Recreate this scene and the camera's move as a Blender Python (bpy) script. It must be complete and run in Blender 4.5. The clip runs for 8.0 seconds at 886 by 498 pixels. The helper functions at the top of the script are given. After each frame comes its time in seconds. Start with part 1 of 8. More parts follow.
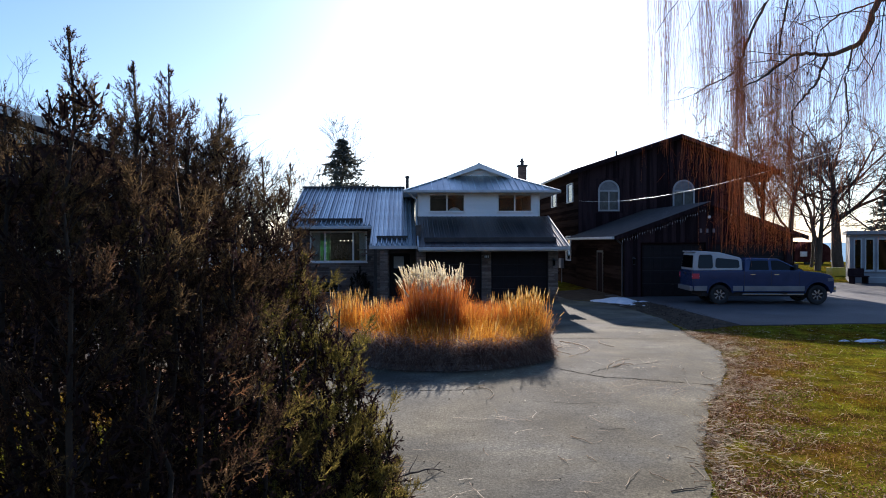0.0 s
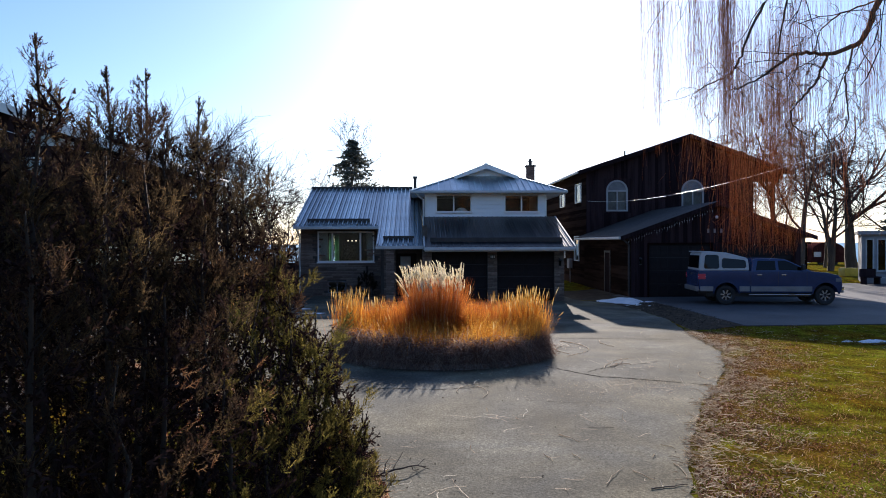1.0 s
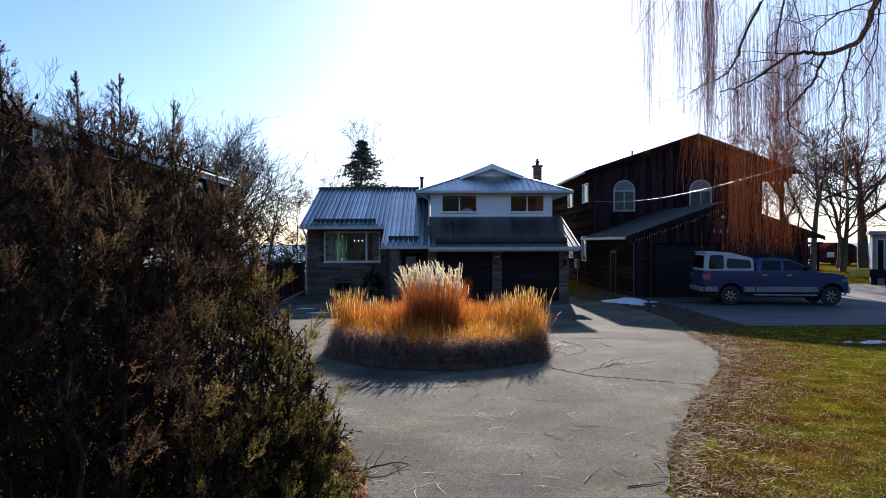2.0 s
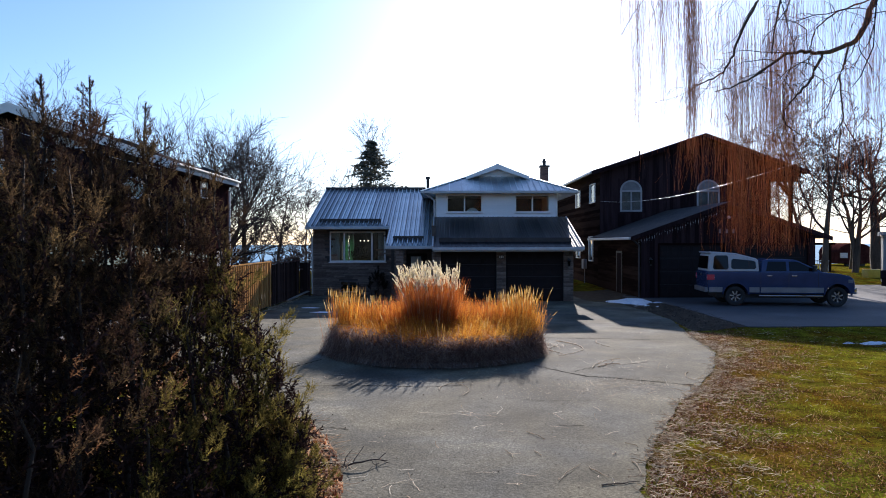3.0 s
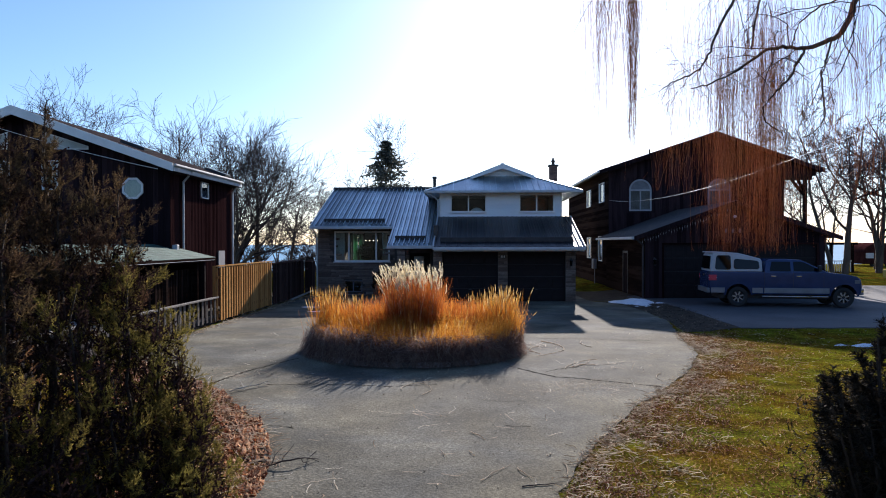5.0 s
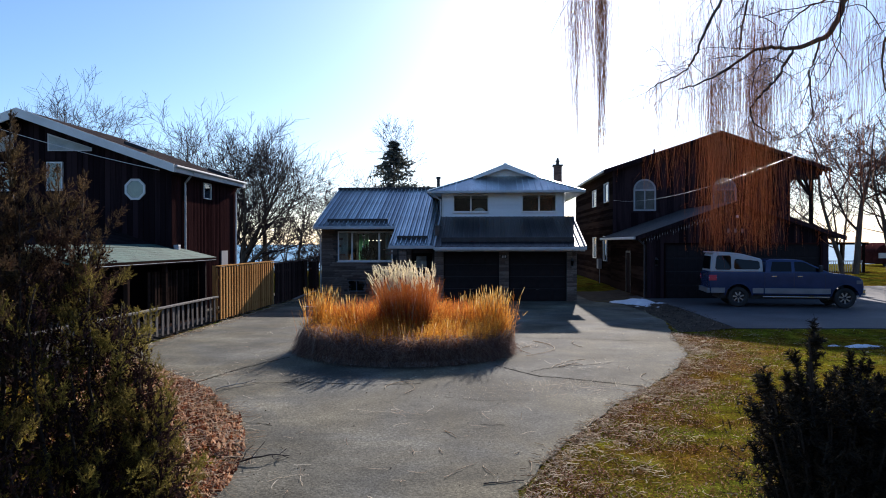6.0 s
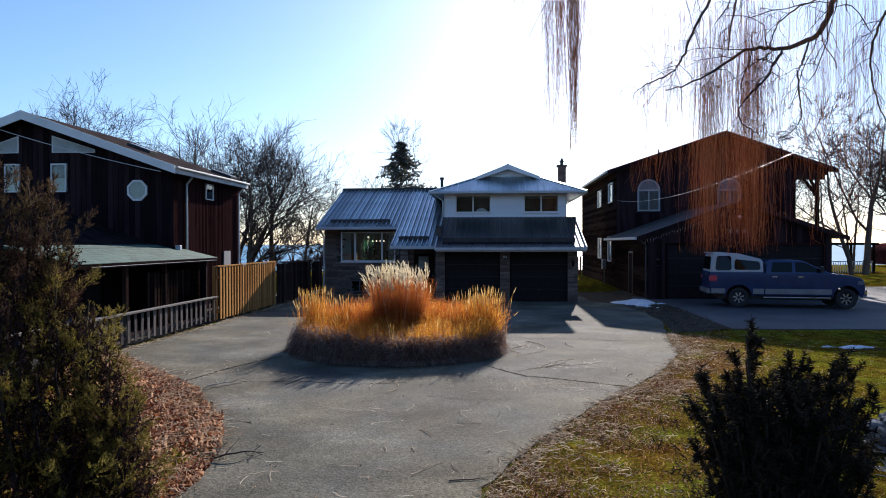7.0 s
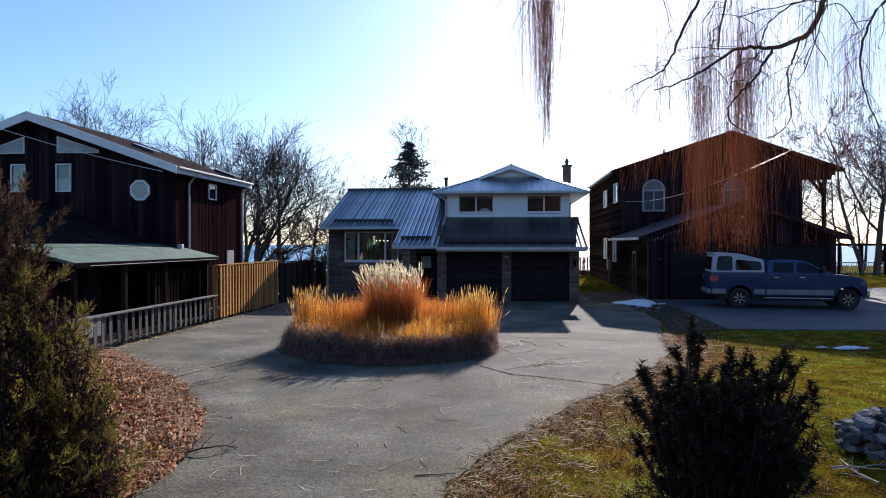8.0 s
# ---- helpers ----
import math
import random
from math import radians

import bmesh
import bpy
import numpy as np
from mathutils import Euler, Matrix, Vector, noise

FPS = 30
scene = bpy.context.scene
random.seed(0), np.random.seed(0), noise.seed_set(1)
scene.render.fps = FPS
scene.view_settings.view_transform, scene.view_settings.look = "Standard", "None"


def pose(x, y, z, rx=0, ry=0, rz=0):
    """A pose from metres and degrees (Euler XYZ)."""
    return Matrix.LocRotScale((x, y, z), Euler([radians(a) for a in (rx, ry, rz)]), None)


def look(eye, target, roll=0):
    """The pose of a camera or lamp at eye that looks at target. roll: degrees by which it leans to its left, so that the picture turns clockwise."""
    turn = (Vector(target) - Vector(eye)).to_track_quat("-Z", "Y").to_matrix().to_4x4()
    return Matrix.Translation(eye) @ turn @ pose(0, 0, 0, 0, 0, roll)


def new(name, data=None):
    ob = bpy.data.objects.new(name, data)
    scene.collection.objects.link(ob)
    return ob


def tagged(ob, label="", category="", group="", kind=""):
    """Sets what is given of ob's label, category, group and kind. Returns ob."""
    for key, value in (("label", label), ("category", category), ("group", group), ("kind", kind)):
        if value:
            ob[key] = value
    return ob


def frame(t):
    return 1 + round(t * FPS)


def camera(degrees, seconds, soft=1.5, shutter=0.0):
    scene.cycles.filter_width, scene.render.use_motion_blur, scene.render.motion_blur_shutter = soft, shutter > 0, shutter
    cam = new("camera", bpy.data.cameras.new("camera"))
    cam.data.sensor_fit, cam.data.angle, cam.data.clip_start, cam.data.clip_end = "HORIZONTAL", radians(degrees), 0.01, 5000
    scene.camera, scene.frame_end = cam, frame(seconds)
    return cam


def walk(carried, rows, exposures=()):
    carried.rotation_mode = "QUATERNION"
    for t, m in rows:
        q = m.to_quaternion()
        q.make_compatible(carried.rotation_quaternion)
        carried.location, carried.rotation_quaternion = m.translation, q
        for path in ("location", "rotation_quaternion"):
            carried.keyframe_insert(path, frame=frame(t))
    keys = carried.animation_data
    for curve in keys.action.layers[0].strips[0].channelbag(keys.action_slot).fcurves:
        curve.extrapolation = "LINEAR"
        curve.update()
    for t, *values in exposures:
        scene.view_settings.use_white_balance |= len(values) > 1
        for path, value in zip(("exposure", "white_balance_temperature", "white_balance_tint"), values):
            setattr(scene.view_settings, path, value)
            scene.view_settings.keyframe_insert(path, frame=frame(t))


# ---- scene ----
cam = camera(65.1, 8.0, 1.0, 0.5)
PATH = [
    (0, (-0.134, 0.747, 2.633), (-0.018, 2.744, 2.614), -0.2),
    (0.5, (0.02, 0.682, 2.623), (0.117, 2.68, 2.605), -0.2),
    (1, (0.191, 0.628, 2.625), (0.268, 2.627, 2.607), -0.2),
    (1.5, (0.372, 0.571, 2.624), (0.43, 2.57, 2.606), -0.2),
    (3, (0.958, 0.436, 2.613), (0.959, 2.436, 2.596), -0.1),
    (3.5, (1.197, 0.43, 2.601), (1.179, 2.43, 2.585), -0.1),
    (4, (1.489, 0.475, 2.598), (1.453, 2.475, 2.583), -0.1),
    (4.5, (1.799, 0.495, 2.599), (1.743, 2.494, 2.583), -0.1),
    (6, (2.651, 0.368, 2.617), (2.535, 2.365, 2.599), -0.1),
    (6.5, (2.901, 0.324, 2.624), (2.768, 2.319, 2.607), -0.1),
    (7, (3.165, 0.284, 2.621), (3.013, 2.278, 2.604), -0.1),
    (7.5, (3.429, 0.248, 2.608), (3.259, 2.241, 2.592), -0.0),
    (8, (3.684, 0.231, 2.595), (3.494, 2.222, 2.579), -0.0),
]
walk(cam, [(t, look(eye, target, roll)) for t, eye, target, roll in PATH], [(0.0, 0.86, 6180, 16), (1.5, 0.86, 6120, 16), (3.5, 0.84, 5980, 16), (4.7, 0.82, 5980, 16), (6.0, 0.74, 6020, 15), (6.6, 0.74, 6020, 15), (8.0, 0.85, 5950, 16)])

# ---- sky, sun ----
SUN_EL, SUN_AZ = radians(20.4), radians(8.9)     # azimuth from +y towards +x
world = bpy.data.worlds.new("sky")
scene.world = world
world.use_nodes = True
wn = world.node_tree
sky = wn.nodes.new("ShaderNodeTexSky")
sky.sky_type, sky.sun_disc = "NISHITA", False
sky.sun_elevation, sky.sun_rotation = SUN_EL, SUN_AZ
sky.air_density, sky.dust_density, sky.ozone_density = 1.0, 0.45, 4.7
bg = wn.nodes["Background"]
bg.inputs["Strength"].default_value = 0.1
wn.links.new(sky.outputs[0], bg.inputs["Color"])
lamp = bpy.data.lights.new("sun", "SUN")
lamp.energy, lamp.angle, lamp.color = 5.0, radians(0.55), (1.0, 0.9, 0.76)
sun = new("sun", lamp)
sun.matrix_world = look((math.sin(SUN_AZ) * 60, math.cos(SUN_AZ) * 60, math.tan(SUN_EL) * 60), (0, 0, 0))

# ---- builders ----


def mesh_np(name, V, F):
    """A mesh from arrays of vertices and of equal-sided faces."""
    V, F = np.asarray(V, np.float32), np.asarray(F, np.int32)
    me = bpy.data.meshes.new(name)
    me.vertices.add(len(V))
    me.vertices.foreach_set("co", V.ravel())
    me.loops.add(F.size)
    me.loops.foreach_set("vertex_index", F.ravel())
    me.polygons.add(len(F))
    me.polygons.foreach_set("loop_start", np.arange(0, F.size, F.shape[1], dtype=np.int32))
    me.update(calc_edges=True)
    return me


def merged(blocks):
    """One pair of arrays out of several (V, F) with quads."""
    Vs, Fs, n = [], [], 0
    for V, F in blocks:
        Vs.append(V), Fs.append(F + n)
        n += len(V)
    return np.concatenate(Vs), np.concatenate(Fs)


def tubes(P, rad, k=3):
    """Tubes with k sides along the polylines P (n, s, 3) with radii (n, s)."""
    n, s, _ = P.shape
    T = np.gradient(P, axis=1)
    T /= np.linalg.norm(T, axis=2, keepdims=True) + 1e-9
    up = np.where(np.abs(T[..., 2:3]) > 0.8, np.array([1.0, 0.13, 0.0]), np.array([0.1, 0.05, 1.0]))
    A = np.cross(T, up)
    A /= np.linalg.norm(A, axis=2, keepdims=True) + 1e-9
    B = np.cross(T, A)
    a = np.arange(k) * 2 * np.pi / k
    V = P[:, :, None] + rad[:, :, None, None] * (A[:, :, None] * np.cos(a)[None, None, :, None] + B[:, :, None] * np.sin(a)[None, None, :, None])
    i = np.arange(n * s * k).reshape(n, s, k)
    j = np.roll(i, -1, axis=2)
    F = np.stack([i[:, :-1], j[:, :-1], j[:, 1:], i[:, 1:]], axis=-1)
    return V.reshape(-1, 3), F.reshape(-1, 4)


def ribbons(P, W):
    """Flat blades along P (n, s, 3); W (n, s, 3) is half the width as a vector."""
    n, s, _ = P.shape
    V = np.stack([P - W, P + W], axis=2)
    i = np.arange(n * s * 2).reshape(n, s, 2)
    F = np.stack([i[:, :-1, 0], i[:, :-1, 1], i[:, 1:, 1], i[:, 1:, 0]], axis=-1)
    return V.reshape(-1, 3), F.reshape(-1, 4)


def unit(v):
    return v / (np.linalg.norm(v, axis=-1, keepdims=True) + 1e-9)


def thing(name, loc, label, category, group="", kind=""):
    ob = new(name)
    ob.location = loc
    ob.empty_display_size = 0.2
    return tagged(ob, label, category, group, kind)


def origin(ob):
    o = Vector((0, 0, 0))
    while ob:
        o += ob.location
        ob = ob.parent
    return o


def smooth(me, angle=35):
    me.shade_smooth()
    me.set_sharp_from_angle(angle=radians(angle))


def put(name, me, material, parent=None, label="", local=False):
    """Links a mesh; under a parent its coordinates, given in the world, are made local."""
    if parent and not local:
        me.transform(Matrix.Translation(-origin(parent)))
    if material:
        me.materials.append(material)
    ob = new(name, me)
    ob.parent = parent
    if label:
        ob["label"] = label
    return ob


def part(name, bm, material, parent, label="", local=False, bevel=0.0, round_=False):
    """Links a bmesh as one mesh object under a thing or a part."""
    if bevel:
        bmesh.ops.bevel(bm, geom=list(bm.edges), offset=bevel, segments=2 if round_ else 1, affect="EDGES", profile=0.7)
    bmesh.ops.recalc_face_normals(bm, faces=bm.faces)
    me = bpy.data.meshes.new(name)
    bm.to_mesh(me)
    bm.free()
    if round_:
        smooth(me)
    return put(name, me, material, parent, label, local)


def piece(name, me, parent, loc, rot=(0, 0, 0), scale=(1, 1, 1)):
    """An alike piece on shared mesh data; loc in the world."""
    ob = new(name, me)
    ob.parent = parent
    ob.location = Vector(loc) - origin(parent)
    ob.rotation_euler, ob.scale = rot, scale
    return ob


def bx(bm, x0, x1, y0, y1, z0, z1):
    v = [bm.verts.new(p) for p in ((x0, y0, z0), (x1, y0, z0), (x1, y1, z0), (x0, y1, z0), (x0, y0, z1), (x1, y0, z1), (x1, y1, z1), (x0, y1, z1))]
    for f in ((0, 3, 2, 1), (4, 5, 6, 7), (0, 1, 5, 4), (1, 2, 6, 5), (2, 3, 7, 6), (3, 0, 4, 7)):
        bm.faces.new([v[i] for i in f])
    return v


def box(x0, x1, y0, y1, z0, z1):
    bm = bmesh.new()
    bx(bm, x0, x1, y0, y1, z0, z1)
    return bm


def box_mesh(name, sx, sy, sz, material, bevel=0.0):
    """A block with its centre at its origin, for pieces."""
    bm = box(-sx / 2, sx / 2, -sy / 2, sy / 2, -sz / 2, sz / 2)
    if bevel:
        bmesh.ops.bevel(bm, geom=list(bm.edges), offset=bevel, segments=1, affect="EDGES")
    me = bpy.data.meshes.new(name)
    bm.to_mesh(me)
    bm.free()
    me.materials.append(material)
    return me


def slab(bm, pts, d):
    """A polygon of points pushed along the vector d."""
    d = Vector(d)
    a = [bm.verts.new(p) for p in pts]
    b = [bm.verts.new(Vector(p) + d) for p in pts]
    bm.faces.new(a)
    bm.faces.new(b[::-1])
    n = len(a)
    for i in range(n):
        bm.faces.new((a[i], b[i], b[(i + 1) % n], a[(i + 1) % n]))
    return bm


def plate(pts, d):
    return slab(bmesh.new(), pts, d)


def bar(bm, p, q, w, h):
    """A square bar from p to q."""
    p, q = Vector(p), Vector(q)
    t = (q - p).normalized()
    side = t.cross(Vector((0, 0, 1))) if abs(t.z) < 0.95 else Vector((1, 0, 0))
    side.normalize()
    up = side.cross(t)
    r = [side * w / 2 + up * h / 2, -side * w / 2 + up * h / 2, -side * w / 2 - up * h / 2, side * w / 2 - up * h / 2]
    slab(bm, [p + c for c in r], q - p)
    return bm


def rod(bm, p, q, r0, r1=None, k=10):
    p, q = Vector(p), Vector(q)
    r1 = r0 if r1 is None else r1
    m = (q - p).to_track_quat("Z", "Y").to_matrix().to_4x4()
    m.translation = (p + q) / 2
    bmesh.ops.create_cone(bm, cap_ends=True, segments=k, radius1=r0, radius2=r1, depth=(q - p).length, matrix=m)
    return bm


def wall_xz(x0, x1, z0, z1, y0, y1, holes):
    """A wall in the xz plane between y0 and y1, pierced by holes (x0, x1, z0, z1)."""
    bm = bmesh.new()
    xs = sorted({x0, x1, *(h[0] for h in holes), *(h[1] for h in holes)})
    zs = sorted({z0, z1, *(h[2] for h in holes), *(h[3] for h in holes)})
    for a, b in zip(xs, xs[1:]):
        run = None
        for c, d in zip(zs, zs[1:]):
            hole = any(h[0] < (a + b) / 2 < h[1] and h[2] < (c + d) / 2 < h[3] for h in holes)
            if hole:
                if run is not None:
                    bx(bm, a, b, y0, y1, run, c)
                run = None
            elif run is None:
                run = c
        if run is not None:
            bx(bm, a, b, y0, y1, run, z1)
    bmesh.ops.remove_doubles(bm, verts=bm.verts, dist=0.0005)
    return bm


# ---- materials ----
def nodes_of(name):
    m = bpy.data.materials.new(name)
    m.use_nodes = True
    nt = m.node_tree
    return m, nt, nt.nodes["Principled BSDF"], nt.nodes["Material Output"]


def node(nt, kind, **inputs):
    n = nt.nodes.new(kind)
    for k, v in inputs.items():
        n.inputs[k.replace("_", " ")].default_value = v
    return n


def surface(name, c1, c2, scale=6.0, fine=60.0, rough=0.7, metal=0.0, bump=0.3, stretch=(1, 1, 1), c3=None, piece_vary=0.0, island_vary=0.0,
            spec=0.5, rough_vary=0.1, depth=0.01, through_light=0.0, fine_k=0.5, patchy=None):
    """Two scales of noise between base colours, with fine relief."""
    m, nt, p, out = nodes_of(name)
    L = nt.links.new
    tc = nt.nodes.new("ShaderNodeTexCoord")
    mp = node(nt, "ShaderNodeMapping", Scale=stretch)
    L(tc.outputs["Object"], mp.inputs["Vector"])
    big = node(nt, "ShaderNodeTexNoise", Scale=scale, Detail=5.0, Roughness=0.6)
    small = node(nt, "ShaderNodeTexNoise", Scale=fine, Detail=6.0, Roughness=0.65)
    L(mp.outputs[0], big.inputs["Vector"])
    L(mp.outputs[0], small.inputs["Vector"])
    ramp = nt.nodes.new("ShaderNodeValToRGB")
    ramp.color_ramp.elements[0].position, ramp.color_ramp.elements[1].position = 0.34, 0.66
    ramp.color_ramp.elements[0].color, ramp.color_ramp.elements[1].color = (*c1, 1), (*c2, 1)
    if c3:
        e = ramp.color_ramp.elements.new(0.8)
        e.color = (*c3, 1)
    mixf = nt.nodes.new("ShaderNodeMath")
    mixf.operation = "MULTIPLY_ADD"
    L(small.outputs["Fac"], mixf.inputs[0])
    mixf.inputs[1].default_value = fine_k
    half = nt.nodes.new("ShaderNodeMath")
    half.operation = "MULTIPLY_ADD"
    L(big.outputs["Fac"], half.inputs[0])
    half.inputs[1].default_value, half.inputs[2].default_value = 0.9, 0.05 - fine_k / 2
    L(half.outputs[0], mixf.inputs[2])
    fac = mixf.outputs[0]
    if piece_vary or island_vary:
        src = nt.nodes.new("ShaderNodeObjectInfo" if piece_vary else "ShaderNodeNewGeometry")
        add = nt.nodes.new("ShaderNodeMath")
        add.operation = "MULTIPLY_ADD"
        L(src.outputs["Random" if piece_vary else "Random Per Island"], add.inputs[0])
        v = piece_vary or island_vary
        add.inputs[1].default_value = v
        sub = nt.nodes.new("ShaderNodeMath")
        sub.operation = "SUBTRACT"
        L(fac, sub.inputs[0])
        sub.inputs[1].default_value = v / 2
        L(sub.outputs[0], add.inputs[2])
        fac = add.outputs[0]
    L(fac, ramp.inputs["Fac"])
    col = ramp.outputs["Color"]
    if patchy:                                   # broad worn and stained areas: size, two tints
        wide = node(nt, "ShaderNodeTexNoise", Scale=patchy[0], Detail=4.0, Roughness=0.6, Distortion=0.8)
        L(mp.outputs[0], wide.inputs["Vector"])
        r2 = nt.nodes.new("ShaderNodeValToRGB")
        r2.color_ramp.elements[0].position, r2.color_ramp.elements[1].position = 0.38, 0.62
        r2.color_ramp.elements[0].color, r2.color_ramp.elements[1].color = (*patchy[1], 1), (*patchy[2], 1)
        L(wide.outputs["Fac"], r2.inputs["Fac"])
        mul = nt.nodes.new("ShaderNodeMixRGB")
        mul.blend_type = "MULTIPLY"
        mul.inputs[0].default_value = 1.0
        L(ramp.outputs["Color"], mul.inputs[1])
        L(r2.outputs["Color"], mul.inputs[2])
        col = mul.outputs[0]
    L(col, p.inputs["Base Color"])
    p.inputs["Metallic"].default_value = metal
    p.inputs["Specular IOR Level"].default_value = spec
    rr = nt.nodes.new("ShaderNodeMapRange")
    rr.inputs["To Min"].default_value, rr.inputs["To Max"].default_value = max(0.02, rough - rough_vary), min(1, rough + rough_vary)
    L(small.outputs["Fac"], rr.inputs["Value"])
    L(rr.outputs[0], p.inputs["Roughness"])
    if bump:
        b = node(nt, "ShaderNodeBump", Strength=bump, Distance=depth)
        L(small.outputs["Fac"], b.inputs["Height"])
        L(b.outputs[0], p.inputs["Normal"])
    if through_light:
        tl = nt.nodes.new("ShaderNodeBsdfTranslucent")
        L(col, tl.inputs["Color"])
        ms = nt.nodes.new("ShaderNodeMixShader")
        ms.inputs[0].default_value = through_light
        L(p.outputs[0], ms.inputs[1])
        L(tl.outputs[0], ms.inputs[2])
        L(ms.outputs[0], out.inputs["Surface"])
    return m


def glass(name, tint=(0.75, 0.8, 0.82), rough=0.02, clear=0.55, ior=1.9):
    """A pane: partly clear, with a real reflection."""
    m, nt, p, out = nodes_of(name)
    L = nt.links.new
    gl = node(nt, "ShaderNodeBsdfGlossy", Roughness=rough)
    tr = nt.nodes.new("ShaderNodeBsdfTransparent")
    tr.inputs["Color"].default_value = (*[c * clear for c in tint], 1)
    fr = node(nt, "ShaderNodeFresnel", IOR=ior)
    ms = nt.nodes.new("ShaderNodeMixShader")
    L(fr.outputs[0], ms.inputs[0])
    L(tr.outputs[0], ms.inputs[1])
    L(gl.outputs[0], ms.inputs[2])
    L(ms.outputs[0], out.inputs["Surface"])
    return m


def glow(name, color, strength):
    m, nt, p, out = nodes_of(name)
    p.inputs["Base Color"].default_value = (*color, 1)
    p.inputs["Emission Color"].default_value = (*color, 1)
    p.inputs["Emission Strength"].default_value = strength
    return m


M_ASPHALT = surface("asphalt", (0.066, 0.061, 0.046), (0.2, 0.186, 0.142), 0.6, 34, 0.92, bump=0.8, c3=(0.4, 0.37, 0.285), spec=0.08, rough_vary=0.06, fine_k=1.2, patchy=(0.42, (0.78, 0.82, 0.9), (1.0, 0.96, 0.86)))
M_ASPHALT_DARK = surface("newer_asphalt", (0.05, 0.05, 0.055), (0.095, 0.095, 0.1), 0.4, 90, 0.75, bump=0.5, spec=0.3)
M_CRACK = surface("crack_dirt", (0.008, 0.007, 0.006), (0.03, 0.025, 0.02), 8, 60, 1.0, spec=0.0)
M_LAWN = surface("winter_lawn", (0.045, 0.031, 0.01), (0.2, 0.185, 0.023), 2.2, 22, 0.95, bump=1.0, c3=(0.44, 0.42, 0.055), depth=0.04, spec=0.0, fine_k=1.2, patchy=(0.6, (1.15, 0.74, 0.6), (0.95, 1.12, 0.75)))
M_MULCH = surface("shredded_leaf", (0.09, 0.03, 0.022), (0.35, 0.14, 0.085), 2, 20, 0.85, bump=0, island_vary=1.1, c3=(0.66, 0.44, 0.31), through_light=0.35, spec=0.05)
M_SOIL = surface("soil", (0.03, 0.022, 0.016), (0.08, 0.06, 0.04), 3, 50, 0.95, bump=1.0, depth=0.02, spec=0.1)
M_BLADE = surface("grass_blade", (0.13, 0.09, 0.018), (0.19, 0.24, 0.015), 0.9, 9, 0.8, bump=0, island_vary=0.55, c3=(0.36, 0.37, 0.04), through_light=0.45, spec=0.0, patchy=(1.1, (0.75, 0.66, 0.6), (1.1, 1.15, 1.0)))
M_STRAW = surface("dry_straw", (0.38, 0.25, 0.15), (0.74, 0.6, 0.42), 2, 20, 0.7, bump=0, island_vary=0.9, c3=(0.88, 0.78, 0.6), through_light=0.35, spec=0.15)
M_THATCH = surface("brown_thatch", (0.13, 0.055, 0.024), (0.32, 0.165, 0.065), 0.8, 12, 0.9, bump=0, island_vary=0.8, c3=(0.52, 0.34, 0.15), through_light=0.45, spec=0.0)
M_LEAF = surface("dead_leaf", (0.09, 0.027, 0.014), (0.38, 0.135, 0.055), 2, 20, 0.75, bump=0, island_vary=1.2, c3=(0.76, 0.47, 0.28), through_light=0.45, spec=0.1)
M_OLDLEAF = surface("dark_leaf", (0.03, 0.022, 0.016), (0.09, 0.065, 0.045), 2, 20, 0.8, bump=0, island_vary=0.9, c3=(0.3, 0.24, 0.18), through_light=0.3, spec=0.1)
M_ORANGE = surface("orange_grass", (0.42, 0.13, 0.018), (0.73, 0.33, 0.035), 0.8, 10, 0.6, bump=0, island_vary=0.6, c3=(0.84, 0.5, 0.1), through_light=0.55, spec=0.2)
M_RUST = surface("rust_grass", (0.34, 0.08, 0.015), (0.62, 0.2, 0.035), 0.8, 10, 0.55, bump=0, island_vary=0.7, c3=(0.7, 0.32, 0.08), through_light=0.58)
M_DROOP = surface("drooping_grass", (0.11, 0.062, 0.05), (0.31, 0.2, 0.15), 0.8, 10, 0.8, bump=0, island_vary=0.8, c3=(0.45, 0.35, 0.29), through_light=0.4, spec=0.05)
M_GOLD = surface("golden_spike", (0.42, 0.24, 0.06), (0.64, 0.42, 0.13), 2, 20, 0.7, bump=0, island_vary=0.9, c3=(0.78, 0.6, 0.28), through_light=0.45, spec=0.1)
M_PLUME = surface("plume", (0.84, 0.75, 0.52), (0.95, 0.9, 0.74), 3, 20, 0.7, bump=0, island_vary=0.6, through_light=0.6)
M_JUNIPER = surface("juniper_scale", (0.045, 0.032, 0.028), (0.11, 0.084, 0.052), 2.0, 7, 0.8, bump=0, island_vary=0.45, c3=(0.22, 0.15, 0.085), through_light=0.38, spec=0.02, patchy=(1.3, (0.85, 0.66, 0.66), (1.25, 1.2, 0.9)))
# brighter olive juniper: sun through the right-hand foliage is put into the colour
M_JUNIPER_SUNLIT = surface("sunlit_juniper_scale", (0.08, 0.072, 0.026), (0.22, 0.19, 0.055), 2.0, 7, 0.8, bump=0, island_vary=0.45, c3=(0.4, 0.32, 0.1), through_light=0.5, spec=0.02, patchy=(1.3, (0.9, 0.8, 0.75), (1.15, 1.15, 0.9)))
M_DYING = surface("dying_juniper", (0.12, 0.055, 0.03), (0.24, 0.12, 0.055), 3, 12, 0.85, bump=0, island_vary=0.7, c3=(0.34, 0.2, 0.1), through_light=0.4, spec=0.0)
# old inner foliage, with the shade of the hollows put into its colour
M_HOLLOWSCALE = surface("shade_dark_inner_juniper", (0.02, 0.012, 0.012), (0.05, 0.031, 0.028), 1.2, 8, 0.9, bump=0, island_vary=0.8, through_light=0.22, spec=0.0)
